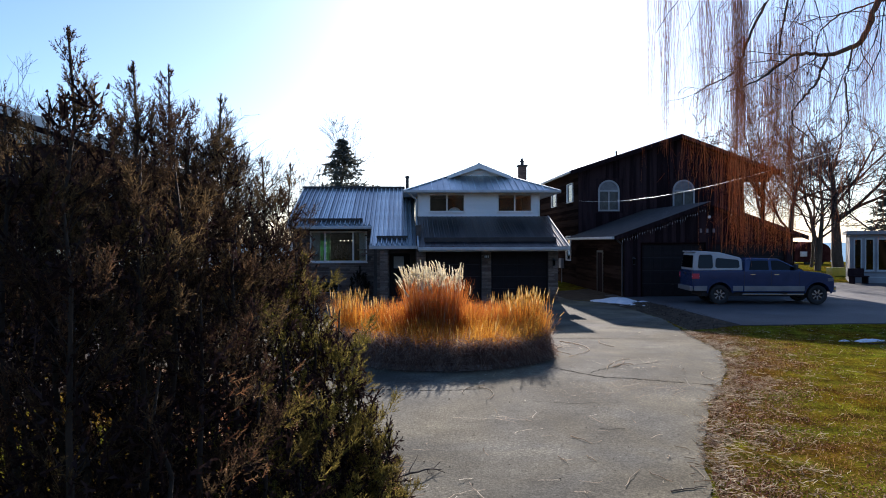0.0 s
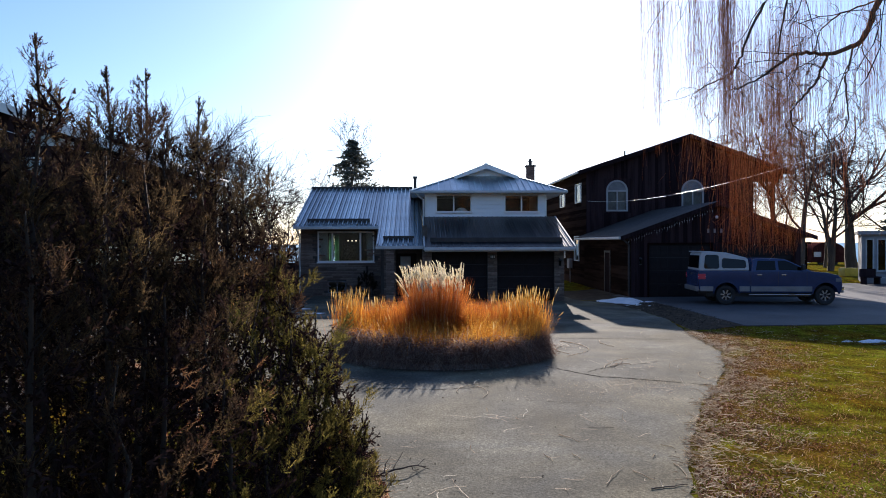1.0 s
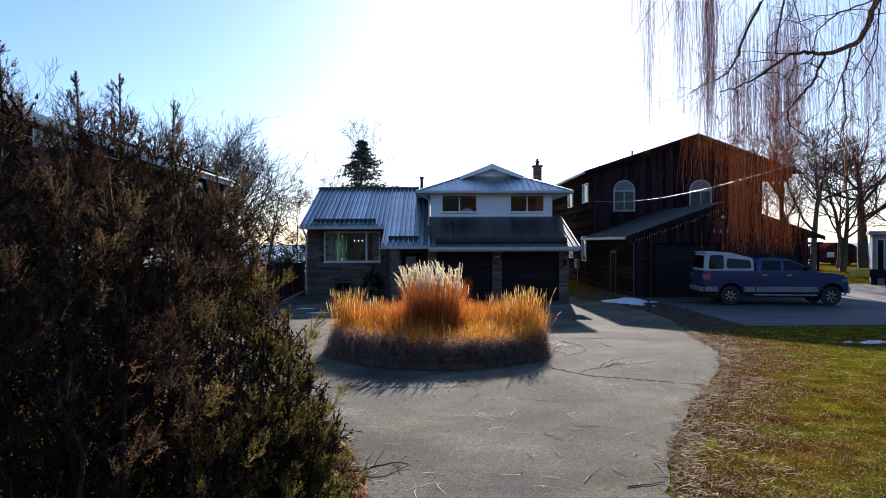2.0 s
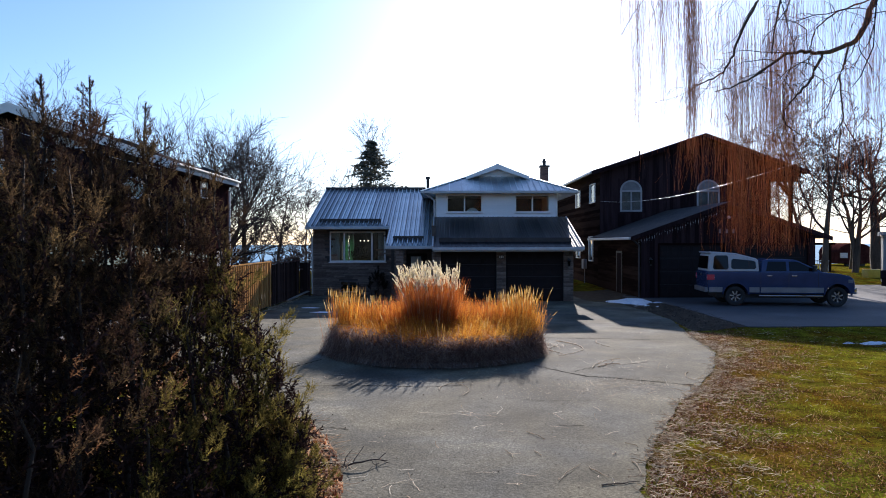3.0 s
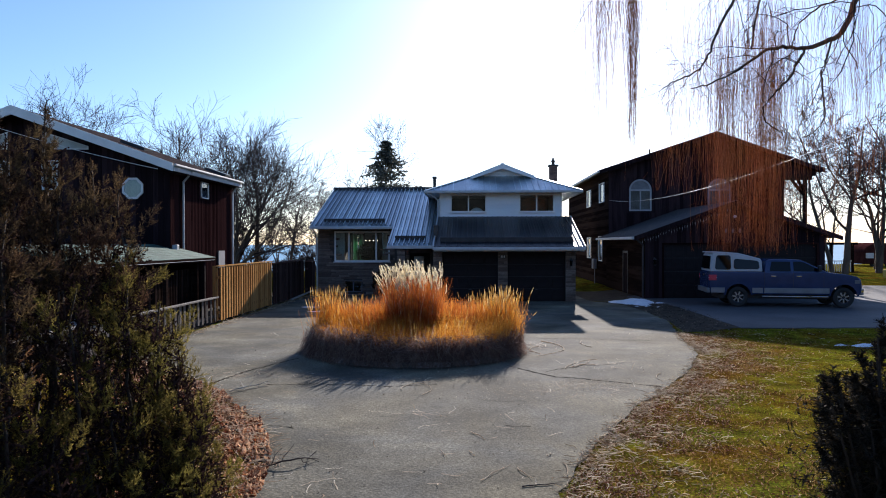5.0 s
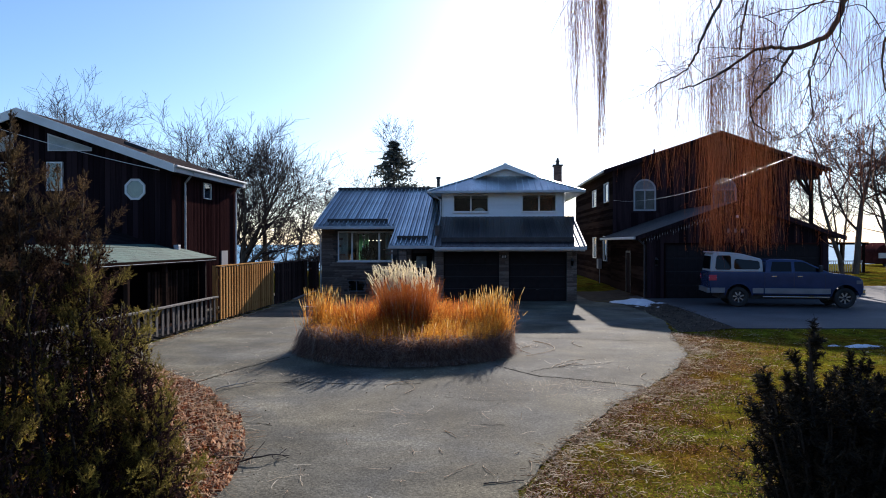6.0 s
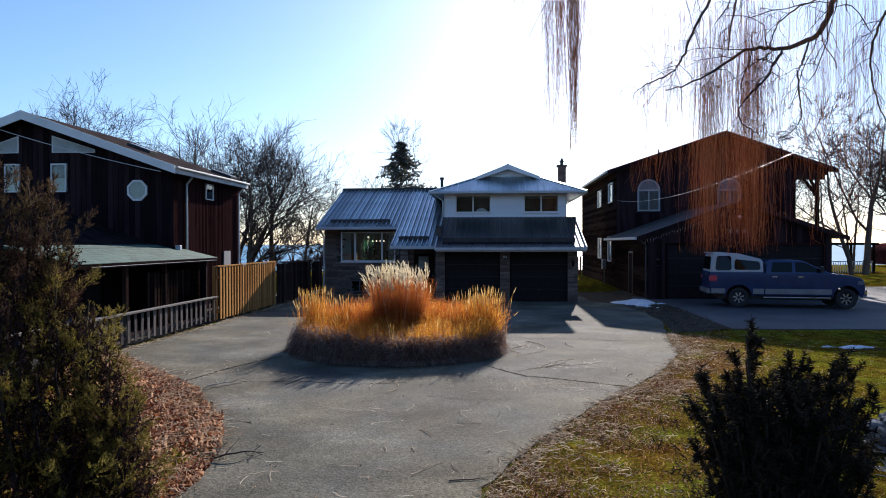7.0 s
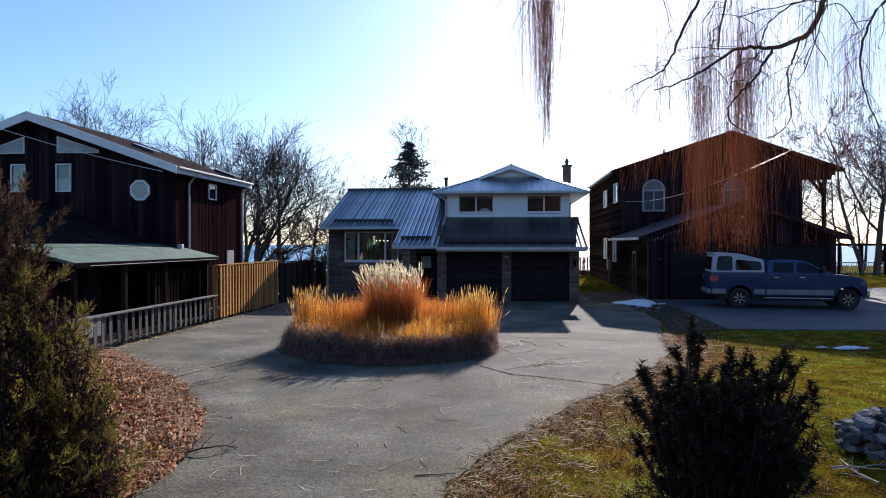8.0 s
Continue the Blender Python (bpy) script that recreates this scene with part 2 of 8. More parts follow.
M_YEW = surface("yew_needle", (0.013, 0.011, 0.01), (0.034, 0.03, 0.02), 2, 8, 0.75, bump=0, island_vary=0.8, c3=(0.06, 0.045, 0.03), through_light=0.15, spec=0.08)
M_SPRUCE = surface("spruce_needle", (0.09, 0.1, 0.085), (0.19, 0.19, 0.16), 0.5, 4, 0.7, bump=0, island_vary=0.7, c3=(0.17, 0.15, 0.12), through_light=0.4, spec=0.1)
M_BARK = surface("bark", (0.06, 0.045, 0.035), (0.16, 0.12, 0.09), 2, 25, 0.9, bump=1.0, stretch=(1, 1, 0.2), depth=0.03, spec=0.2)
M_JUNIPER_BARK = surface("juniper_bark", (0.02, 0.014, 0.01), (0.05, 0.035, 0.025), 3, 30, 0.9, bump=0.3)
M_TWIG = surface("twig", (0.04, 0.03, 0.03), (0.095, 0.07, 0.066), 0.5, 6, 0.8, bump=0, island_vary=0.6, spec=0.1)
M_PALETWIG = surface("pale_dead_branch", (0.3, 0.25, 0.2), (0.55, 0.48, 0.4), 3, 25, 0.8, bump=0.3)
# for the added, unseen wood that the panes reflect
M_WOODEDGE = surface("unseen_wood", (0.025, 0.028, 0.028), (0.075, 0.08, 0.078), 0.5, 3, 0.95, bump=0.5, stretch=(1, 1, 0.3), spec=0.0)
M_WILLOW = surface("willow_strand", (0.34, 0.12, 0.04), (0.56, 0.25, 0.085), 0.5, 5, 0.5, bump=0, island_vary=0.8, c3=(0.7, 0.37, 0.15), through_light=0.5)
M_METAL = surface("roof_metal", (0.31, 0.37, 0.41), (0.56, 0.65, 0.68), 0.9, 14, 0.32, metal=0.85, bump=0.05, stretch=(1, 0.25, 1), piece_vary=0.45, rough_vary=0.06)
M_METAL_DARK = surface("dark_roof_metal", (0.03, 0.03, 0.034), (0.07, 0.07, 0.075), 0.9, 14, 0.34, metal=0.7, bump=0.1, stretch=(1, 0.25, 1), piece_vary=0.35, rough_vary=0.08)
M_BLIND = surface("grey_blind", (0.12, 0.12, 0.13), (0.2, 0.2, 0.21), 2, 20, 0.8, bump=0)
M_TRIM_METAL = surface("gutter_metal", (0.4, 0.4, 0.4), (0.55, 0.55, 0.54), 2, 30, 0.5, metal=0.1, bump=0.05)
M_GUARD = surface("snow_guard", (0.015, 0.014, 0.014), (0.04, 0.035, 0.035), 4, 40, 0.6, bump=0.1)
M_WHITE = surface("white_paint", (0.68, 0.68, 0.66), (0.82, 0.82, 0.8), 1.5, 40, 0.5, bump=0.05, c3=(0.74, 0.72, 0.68))
M_SIDING = surface("white_siding", (0.72, 0.74, 0.76), (0.82, 0.83, 0.84), 1.0, 30, 0.5, bump=0.06, stretch=(0.3, 1, 1), piece_vary=0.2)
M_STONE = surface("ledge_stone", (0.12, 0.088, 0.072), (0.235, 0.18, 0.148), 3.0, 40, 0.88, bump=0.6, c3=(0.28, 0.23, 0.19), piece_vary=0.4, depth=0.02, spec=0.25)
M_MORTAR = surface("mortar", (0.06, 0.05, 0.045), (0.11, 0.095, 0.085), 4, 60, 0.95, spec=0.2)
M_DOOR = surface("garage_door_paint", (0.009, 0.007, 0.008), (0.018, 0.014, 0.015), 1.5, 50, 0.6, bump=0.1, stretch=(0.3, 1, 1), spec=0.15)
M_DARKWOOD = surface("dark_stained_wood", (0.014, 0.009, 0.011), (0.037, 0.023, 0.026), 1.2, 30, 0.9, bump=0.5, stretch=(5, 5, 0.4), piece_vary=0.5, spec=0.03)
M_BROWNWOOD = surface("brown_stained_wood", (0.014, 0.009, 0.008), (0.04, 0.026, 0.021), 1.2, 30, 0.9, bump=0.5, stretch=(0.4, 0.4, 5), piece_vary=0.5, spec=0.0)
M_REDWOOD = surface("red_brown_boards", (0.012, 0.0055, 0.006), (0.034, 0.0155, 0.015), 1.2, 30, 0.9, bump=0.7, stretch=(5, 5, 0.4), piece_vary=0.6, spec=0.0)
# darker copy of the fence wood, with the shade put into its colour
M_SHADEFENCE = surface("shaded_fence_board", (0.035, 0.022, 0.02), (0.085, 0.052, 0.045), 1.2, 30, 0.9, bump=0.7, stretch=(5, 5, 0.4), piece_vary=0.6, spec=0.0)
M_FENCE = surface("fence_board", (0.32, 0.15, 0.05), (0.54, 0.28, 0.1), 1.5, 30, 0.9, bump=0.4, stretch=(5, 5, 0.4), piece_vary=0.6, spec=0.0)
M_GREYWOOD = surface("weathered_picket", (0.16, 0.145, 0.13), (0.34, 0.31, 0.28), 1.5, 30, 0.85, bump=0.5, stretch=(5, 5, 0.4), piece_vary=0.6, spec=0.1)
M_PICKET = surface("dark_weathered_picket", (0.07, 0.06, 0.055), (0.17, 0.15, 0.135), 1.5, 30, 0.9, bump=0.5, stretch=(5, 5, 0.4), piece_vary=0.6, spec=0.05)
M_SHINGLE = surface("asphalt_shingle", (0.032, 0.026, 0.026), (0.08, 0.066, 0.062), 2, 60, 0.95, bump=0.8, depth=0.02, spec=0.0)
M_GREENROOF = surface("green_shingle", (0.022, 0.062, 0.048), (0.065, 0.145, 0.11), 2, 60, 0.85, bump=0.6, depth=0.015)
M_DARKROOF = surface("dark_shingle", (0.022, 0.018, 0.018), (0.05, 0.042, 0.04), 2, 60, 0.9, bump=0.8, depth=0.02)
M_LOWROOF = surface("black_shingle", (0.013, 0.01, 0.011), (0.03, 0.024, 0.024), 2, 60, 0.95, bump=0.8, depth=0.02, spec=0.0)
M_GLASS = glass("window_glass", (0.9, 0.95, 0.95), 0.01, 0.95, 1.5)
M_TABLE = surface("polished_dark_wood", (0.02, 0.012, 0.008), (0.05, 0.03, 0.02), 3, 40, 0.14, bump=0.02, stretch=(0.3, 3, 3), rough_vary=0.05)
M_DIMGLASS = glass("tinted_glass", (0.12, 0.13, 0.15), 0.04, 0.15, 1.38)
# near-black room surfaces: the unlit interior is put into the colour
M_DIMROOM = surface("dim_room_plaster", (0.022, 0.024, 0.028), (0.045, 0.048, 0.054), 1, 20, 0.9, bump=0)
M_CURTAIN = surface("curtain", (0.5, 0.54, 0.52), (0.68, 0.71, 0.67), 2, 20, 0.9, bump=0, through_light=0.3)
M_GREENCLOTH = surface("green_curtain", (0.16, 0.4, 0.24), (0.32, 0.62, 0.42), 2, 20, 0.9, bump=0, through_light=0.3)
M_BULB = glow("bulb", (1.0, 0.8, 0.55), 1.6)
M_BRICK = surface("chimney_brick", (0.1, 0.06, 0.05), (0.2, 0.12, 0.09), 3, 40, 0.9, bump=0.5, piece_vary=0.6)
M_SNOW = surface("old_snow", (0.7, 0.74, 0.8), (0.88, 0.9, 0.92), 3, 40, 0.6, bump=0.5, depth=0.02)
M_ROCK = surface("field_stone", (0.12, 0.12, 0.125), (0.38, 0.37, 0.37), 4, 40, 0.85, bump=1.0, c3=(0.6, 0.59, 0.57), piece_vary=0.6, depth=0.03)
M_PAINT = surface("blue_car_paint", (0.02, 0.038, 0.1), (0.028, 0.05, 0.13), 2, 200, 0.24, metal=0.1, bump=0.0, rough_vary=0.05, spec=0.45)
M_SILVER = surface("silver_car_paint", (0.2, 0.21, 0.23), (0.28, 0.29, 0.31), 2, 200, 0.38, metal=0.5, bump=0.0, rough_vary=0.05)
M_CANOPY = surface("grey_fibreglass", (0.38, 0.38, 0.39), (0.48, 0.48, 0.48), 2, 60, 0.42, bump=0.02)
M_TYRE = surface("tyre_rubber", (0.012, 0.012, 0.012), (0.025, 0.025, 0.025), 5, 60, 0.8, bump=0.3)
M_RIM = surface("alloy", (0.45, 0.45, 0.46), (0.6, 0.6, 0.6), 5, 60, 0.3, metal=0.9, bump=0)
M_CHROME = surface("chrome", (0.7, 0.7, 0.7), (0.8, 0.8, 0.8), 5, 60, 0.12, metal=1.0, bump=0, rough_vary=0.03)
M_BLACK = surface("black_plastic", (0.012, 0.012, 0.013), (0.025, 0.025, 0.027), 5, 60, 0.5, bump=0.05)
M_REDLENS = surface("red_lens", (0.5, 0.04, 0.07), (0.65, 0.07, 0.11), 5, 60, 0.15, bump=0)
M_LENS = surface("clear_lens", (0.6, 0.6, 0.62), (0.75, 0.75, 0.76), 5, 60, 0.1, bump=0)
M_YELLOW = surface("yellow_plastic", (0.5, 0.36, 0.03), (0.65, 0.48, 0.05), 2, 30, 0.5, bump=0)
M_TARP = surface("maroon_tarp", (0.035, 0.012, 0.012), (0.08, 0.028, 0.026), 1.5, 20, 0.95, bump=0.4, depth=0.05, spec=0.0)
M_GREYTRIM = surface("pale_grey_trim", (0.4, 0.4, 0.4), (0.55, 0.55, 0.54), 1, 30, 0.7, bump=0.1)
M_GREYPAINT = surface("grey_cottage_paint", (0.22, 0.22, 0.23), (0.34, 0.34, 0.35), 1, 30, 0.7, bump=0.1)
# near-white cable: the sunlight it catches is put into the colour
M_SUNLIT_CABLE = surface("cable", (0.72, 0.7, 0.68), (0.86, 0.84, 0.82), 2, 20, 0.35, bump=0)
M_WATER = surface("lake_water", (0.04, 0.2, 0.34), (0.07, 0.27, 0.43), 0.02, 0.6, 0.5, bump=0.4, depth=0.15, spec=0.2, stretch=(0.25, 1, 1))


# ---- ground, drives, lake ----
def step01(a, b, v):
    u = np.clip((np.asarray(v, float) - a) / (b - a), 0, 1)
    return u * u * (3 - 2 * u)


def gz(x, y):
    """The ground's height: level, a little higher round the neighbour's drive, falling to the lake."""
    x, y = np.asarray(x, float), np.asarray(y, float)
    return 0.11 * step01(8.7, 9.9, x) * step01(19.0, 21.0, y) - 9.5 * step01(66, 78, y - 16 * step01(34.5, 38, x))


def ground_sheet():
    xs = np.concatenate([[-4900, -1500, -500, -200, -100, -60], np.arange(-40, 60.1, 1.0), [80, 120, 250, 600, 1600, 4900]])
    ys = np.concatenate([[-4900, -1500, -400, -120, -50], np.arange(-20, 84.1, 0.75), [110, 300, 900, 4900]])
    X, Y = np.meshgrid(xs, ys)
    Z = gz(X, Y)
    near = (np.abs(X) < 60) & (Y > -25) & (Y < 66)
    Z = Z + np.where(near & (X > 8.7) & (Y < 19), 0.012 * np.sin(X * 1.7) * np.sin(Y * 1.3 + X * 0.4), 0)
    n = len(xs)
    i = np.arange(len(ys) * n).reshape(len(ys), n)
    F = np.stack([i[:-1, :-1], i[:-1, 1:], i[1:, 1:], i[1:, :-1]], -1).reshape(-1, 4)
    me = mesh_np("ground", np.stack([X, Y, Z], -1).reshape(-1, 3), F)
    me.shade_smooth()
    tagged(put("ground", me, M_LAWN), "patchy winter lawn with brown and green grass", "ground", kind="structure")


ground_sheet()
EDGE_R = [(2.6, 4.0), (3.05, 7.67), (3.6, 9.21), (3.85, 9.75), (4.7, 11.52), (5.29, 12.45), (6.35, 14.28), (7.47, 17.0), (7.76, 19.2), (8.1, 20.9), (8.62, 23.5), (8.7, 27.0), (8.4, 30.0), (7.4, 31.5)]
EDGE_L = [(-6.0, 34.6), (-6.0, 28.0), (-6.0, 16.2), (-4.35, 14.59), (-2.32, 12.43), (-1.05, 10.49), (-0.41, 8.84), (-0.19, 7.63), (-0.3, 4.0)]


def wavy(pts, step, amp, seed):
    """A line of points made finer and a little uneven."""
    g = np.random.default_rng(seed)
    out = []
    for (a, b), (c, d) in zip(pts, pts[1:]):
        n = max(1, int(math.hypot(c - a, d - b) / step))
        for k in range(n):
            out.append((a + (c - a) * k / n + g.uniform(-amp, amp), b + (d - b) * k / n + g.uniform(-amp, amp)))
    return out + [pts[-1]]


def pavement(name, outline, z, material, label):
    bm = bmesh.new()
    top = [bm.verts.new((x, y, z)) for x, y in outline]
    low = [bm.verts.new((x, y, z - 0.12)) for x, y in outline]
    f = bm.faces.new(top)
    n = len(top)
    for i in range(n):
        bm.faces.new((top[i], low[i], low[(i + 1) % n], top[(i + 1) % n]))
    bmesh.ops.triangulate(bm, faces=[f])
    ob = part(name, bm, material, None)
    return tagged(ob, label, "driveway", kind="structure")


drive = pavement("driveway", [(-0.4, -30.0), (2.4, -30.0)] + wavy(EDGE_R, 0.25, 0.045, 3) + [(7.3, 35.0), (0.4, 35.0), (-6.0, 35.0)] + wavy(EDGE_L, 0.25, 0.045, 4), 0.02, M_ASPHALT,
                 "worn grey asphalt driveway with cracks and straw litter")
pavement("driveway_2", wavy([(9.95, 20.9), (13.0, 21.0), (18.0, 21.1), (26.0, 21.6), (60.0, 24.0)], 0.5, 0.05, 5) + [(60.0, 41.0), (18.5, 41.0), (18.5, 33.0)]
                   + [(9.4, 33.0), (9.9, 30.5), (10.1, 27.5)], 0.132, M_ASPHALT_DARK, "dark asphalt driveway beside the neighbouring house")


def crack(pts, width, seed):
    g = np.random.default_rng(seed)
    line = wavy(pts, 0.07, 0.022, seed)
    bm = bmesh.new()
    prev = None
    for i, (x, y) in enumerate(line):
        w = width * g.uniform(0.25, 1.0)
        q, p_ = line[min(i + 1, len(line) - 1)], line[max(i - 1, 0)]
        along = math.hypot(q[0] - p_[0], q[1] - p_[1]) or 1.0
        nx, ny = -(q[1] - p_[1]) / along * w, (q[0] - p_[0]) / along * w
        pair = (bm.verts.new((x - nx, y - ny, 0.0245)), bm.verts.new((x + nx, y + ny, 0.0245)))
        if prev:
            bm.faces.new((prev[0], pair[0], pair[1], prev[1]))
        prev = pair
    part("crack", bm, M_CRACK, drive)


crack([(2.9, 15.1), (3.35, 14.4), (3.75, 13.9), (4.2, 13.75), (4.75, 13.45), (5.2, 13.2), (5.55, 13.05)], 0.026, 11)
crack([(3.6, 14.4), (3.95, 14.75), (4.4, 15.05), (4.75, 15.15), (5.4, 15.5)], 0.014, 17)
crack([(3.7, 19.4), (4.5, 19.25), (5.3, 19.2), (6.2, 19.0), (7.0, 18.9)], 0.02, 14)
crack([(-1.6, 13.0), (-0.6, 13.1), (0.6, 12.9), (1.5, 13.1)], 0.016, 12)
crack([(-2.75, 12.6), (-2.6, 13.4), (-2.4, 14.3), (-2.1, 15.1), (-1.75, 15.9)], 0.03, 13)
crack([(-0.9, 10.25), (-0.6, 10.15), (-0.35, 10.05)], 0.014, 15)
crack([(2.6, 10.3), (2.75, 10.25), (2.95, 10.25)], 0.014, 16)
crack([(2.0, 12.0), (2.6, 11.8), (3.4, 11.85)], 0.008, 19)

bm = bmesh.new()
slab(bm, [(-4900, 70, -8.0), (4900, 70, -8.0), (4900, 4900, -8.0), (-4900, 4900, -8.0)], (0, 0, -0.5))
tagged(part("water", bm, M_WATER, None), "pale blue lake reaching to the horizon", "lake", kind="structure")


# dark strip over the lawn, standing in for the house's shade
xs, ys = np.linspace(0, 1, 9), np.linspace(20.9, 31.4, 15)
Y = np.repeat(ys[:, None], 9, 1)
XL = np.interp(Y, [20.9, 23.5, 27.0, 30.0, 31.4], [8.32, 8.64, 8.72, 8.42, 7.6])
XR = np.interp(Y, [20.9, 27.5, 30.5, 31.4], [9.95, 10.1, 9.9, 9.7])
X = XL + (XR - XL) * xs[None]
i = np.arange(15 * 9).reshape(15, 9)
me = mesh_np("garden_bed", np.stack([X, Y, gz(X, Y) + 0.014], -1).reshape(-1, 3), np.stack([i[:-1, :-1], i[:-1, 1:], i[1:, 1:], i[1:, :-1]], -1).reshape(-1, 4))
tagged(put("garden_bed", me, M_SOIL), "dark soil-coloured strip painting the shade between the drives", "soil", kind="structure")


# dark sheet laid over the lawn as the shadow between the houses
Y = np.repeat(np.linspace(31.6, 37.6, 9)[:, None], 5, 1)
X = 6.82 + 3.0 * np.linspace(0, 1, 5)[None] + 0 * Y
i = np.arange(45).reshape(9, 5)
me = mesh_np("side_yard", np.stack([X, Y, gz(X, Y) + 0.012], -1).reshape(-1, 3), np.stack([i[:-1, :-1], i[:-1, 1:], i[1:, 1:], i[1:, :-1]], -1).reshape(-1, 4))
tagged(put("side_yard", me, M_SOIL), "dark soil-coloured patch painting the shadow between the two houses", "soil", kind="structure")


def wood_edge():
    """Plain unseen wood added behind the walk, which closes the place and darkens the panes."""
    g = np.random.default_rng(19)
    n = 160
    a = np.linspace(-0.58, 1.35, n)
    top = 13.5 + 1.0 * np.sin(a * 7) + 1.1 * np.sin(a * 17 + 1) + g.normal(0, 0.5, n)
    rings = [(46.0, np.full(n, -0.2)), (45.0, top * 0.5), (46.5, top), (49.0, np.full(n, -0.2))]
    V = np.concatenate([np.stack([r * np.sin(a), -r * np.cos(a) + 2, z], 1) for r, z in rings])
    i = np.arange(n - 1)
    F = np.concatenate([np.stack([k * n + i, k * n + i + 1, (k + 1) * n + i + 1, (k + 1) * n + i], 1) for k in range(3)])
    tagged(put("backdrop", mesh_np("backdrop", V, F), M_WOODEDGE), "unseen wood added behind the street to darken the panes", "backdrop", kind="structure")


wood_edge()


# ---- the split-level house ----
house = thing("split_level_house", (3.0, 38.0, 0.0), "split-level house with ledge stone, white siding and grey metal roofs", "house")


def window_unit(parent, name, x0, x1, z0, z1, y, bars=(), glass_mat=None, depth=0.1, w=0.05, mat=None, sill=True, clear=True):
    """A framed window facing the drive; bars are the x of the mullions."""
    f = bmesh.new()
    for a, b, c, d in ((x0, x1, z1 - w, z1), (x0, x1, z0, z0 + w), (x0, x0 + w, z0 + w, z1 - w), (x1 - w, x1, z0 + w, z1 - w)):
        bx(f, a, b, y - 0.035, y + depth, c, d)
    fr = part(name, f, mat or M_WHITE, parent, bevel=0.006)
    for b in bars:
        part("mullion", box(b - w * 0.6, b + w * 0.6, y - 0.03, y + 0.06, z0 + w, z1 - w), mat or M_WHITE, fr, bevel=0.005)
    edges = [x0 + w, *[v for b in bars for v in (b - w * 0.6, b + w * 0.6)], x1 - w]
    for a, b in zip(edges[::2], edges[1::2]):
        p = part("pane", box(a, b, y + 0.015, y + 0.023, z0 + w, z1 - w), glass_mat or M_GLASS, fr)
        p.visible_shadow = False
    if sill:
        part("sill", box(x0 - 0.04, x1 + 0.04, y - 0.09, y, z0 - 0.05, z0), mat or M_WHITE, fr, bevel=0.008)
    return fr


def stones(parent, x0, x1, z0, z1, y, holes, row=0.1, long=(0.25, 0.6), seed=1, count=300, face=None):
    """Courses of ledge stones, each a block of its own, standing proud by uneven amounts."""
    g = np.random.default_rng(seed)
    shapes = []
    for k in range(6):
        bm = box(-0.5, 0.5, -0.5, 0.5, -0.5, 0.5)
        for v in bm.verts:
            v.co += Vector(g.uniform(-0.035, 0.035, 3) * np.array([0.5, 1, 3]))
        bmesh.ops.bevel(bm, geom=list(bm.edges), offset=0.03, segments=1, affect="EDGES")
        me = bpy.data.meshes.new("stone")
        bm.to_mesh(me)
        bm.free()
        me.materials.append(M_STONE)
        shapes.append(me)
    z, n = z0, 0
    while z < z1 - 0.02:
        h = min(row * g.uniform(0.7, 1.35), z1 - z)
        x = x0
        while x < x1 - 0.02:
            w = g.uniform(*long)
            w = x1 - x if x1 - x - w < long[0] * 0.6 else min(w, x1 - x)
            cx = x + w / 2
            blocked = [hl for hl in holes if hl[0] - 0.02 < cx < hl[1] + 0.02 and hl[2] - h < z < hl[3]]
            if not blocked and n < count:
                d = g.uniform(0.06, 0.11)
                piece("stone", shapes[n % 6], parent, (cx, y - d / 2 + 0.02, z + h / 2), (0, 0, 0), (w - 0.012, d, h - 0.012))
                n += 1
            x += w
        z += h


def seam_roof(parent, name, x0, x1, y0, z0, y1, z1, pitch_w, metal=None, rib=1.0):
    """Metal sheets running up the slope from (y0, z0) to (y1, z1), each with its rib."""
    n = max(1, round((x1 - x0) / pitch_w))
    w = (x1 - x0) / n
    run, rise = y1 - y0, z1 - z0
    ln = math.hypot(run, rise)
    nx = Vector((0, -rise, run)).normalized()
    bm = bmesh.new()
    d = Vector((0, run, rise))
    slab(bm, [(-w / 2, 0, 0), (w / 2, 0, 0), (w / 2, run, rise), (-w / 2, run, rise)], -nx * 0.02)
    for off, hgt, wd in ((-w / 2, 0.05, 0.075), (-w / 2 + w * 0.45, 0.022, 0.05)):
        a = Vector((off + 0.0, 0, 0))
        slab(bm, [a + Vector((-wd / 2 + wd / 2, 0, 0)), a + Vector((wd, 0, 0)), a + Vector((wd * 0.75, 0, 0)) + nx * hgt * rib, a + Vector((wd * 0.25, 0, 0)) + nx * hgt * rib], d)
    bmesh.ops.recalc_face_normals(bm, faces=bm.faces)
    me = bpy.data.meshes.new("roof_panel")
    bm.to_mesh(me)
    bm.free()
    me.materials.append(metal or M_METAL)
    for i in range(n):
        piece("roof_panel", me, parent, (x0 + w * (i + 0.5), y0, z0))


# garage block
g_wall = part("garage_wall", wall_xz(0.47, 6.77, 0.0, 2.45, 31.33, 31.55, [(0.88, 3.35, 0.0, 2.2), (3.78, 6.33, 0.0, 2.2)]), M_MORTAR, house)
part("side_wall", plate([(6.57, 31.55, 0.0), (6.57, 44.3, 0.0), (6.57, 44.3, 3.7), (6.57, 34.6, 3.7), (6.57, 31.55, 2.72)], (0.2, 0, 0)), M_SIDING, house)
part("side_wall", box(0.47, 0.67, 31.55, 34.6, 0.0, 3.4), M_MORTAR, house)
for x0, x1 in ((0.47, 0.88), (3.35, 3.78), (6.33, 6.77)):
    stones(g_wall, x0, x1, 0.0, 2.22, 31.33, [], row=0.085, long=(0.16, 0.43), seed=int(x0 * 10) + 3)


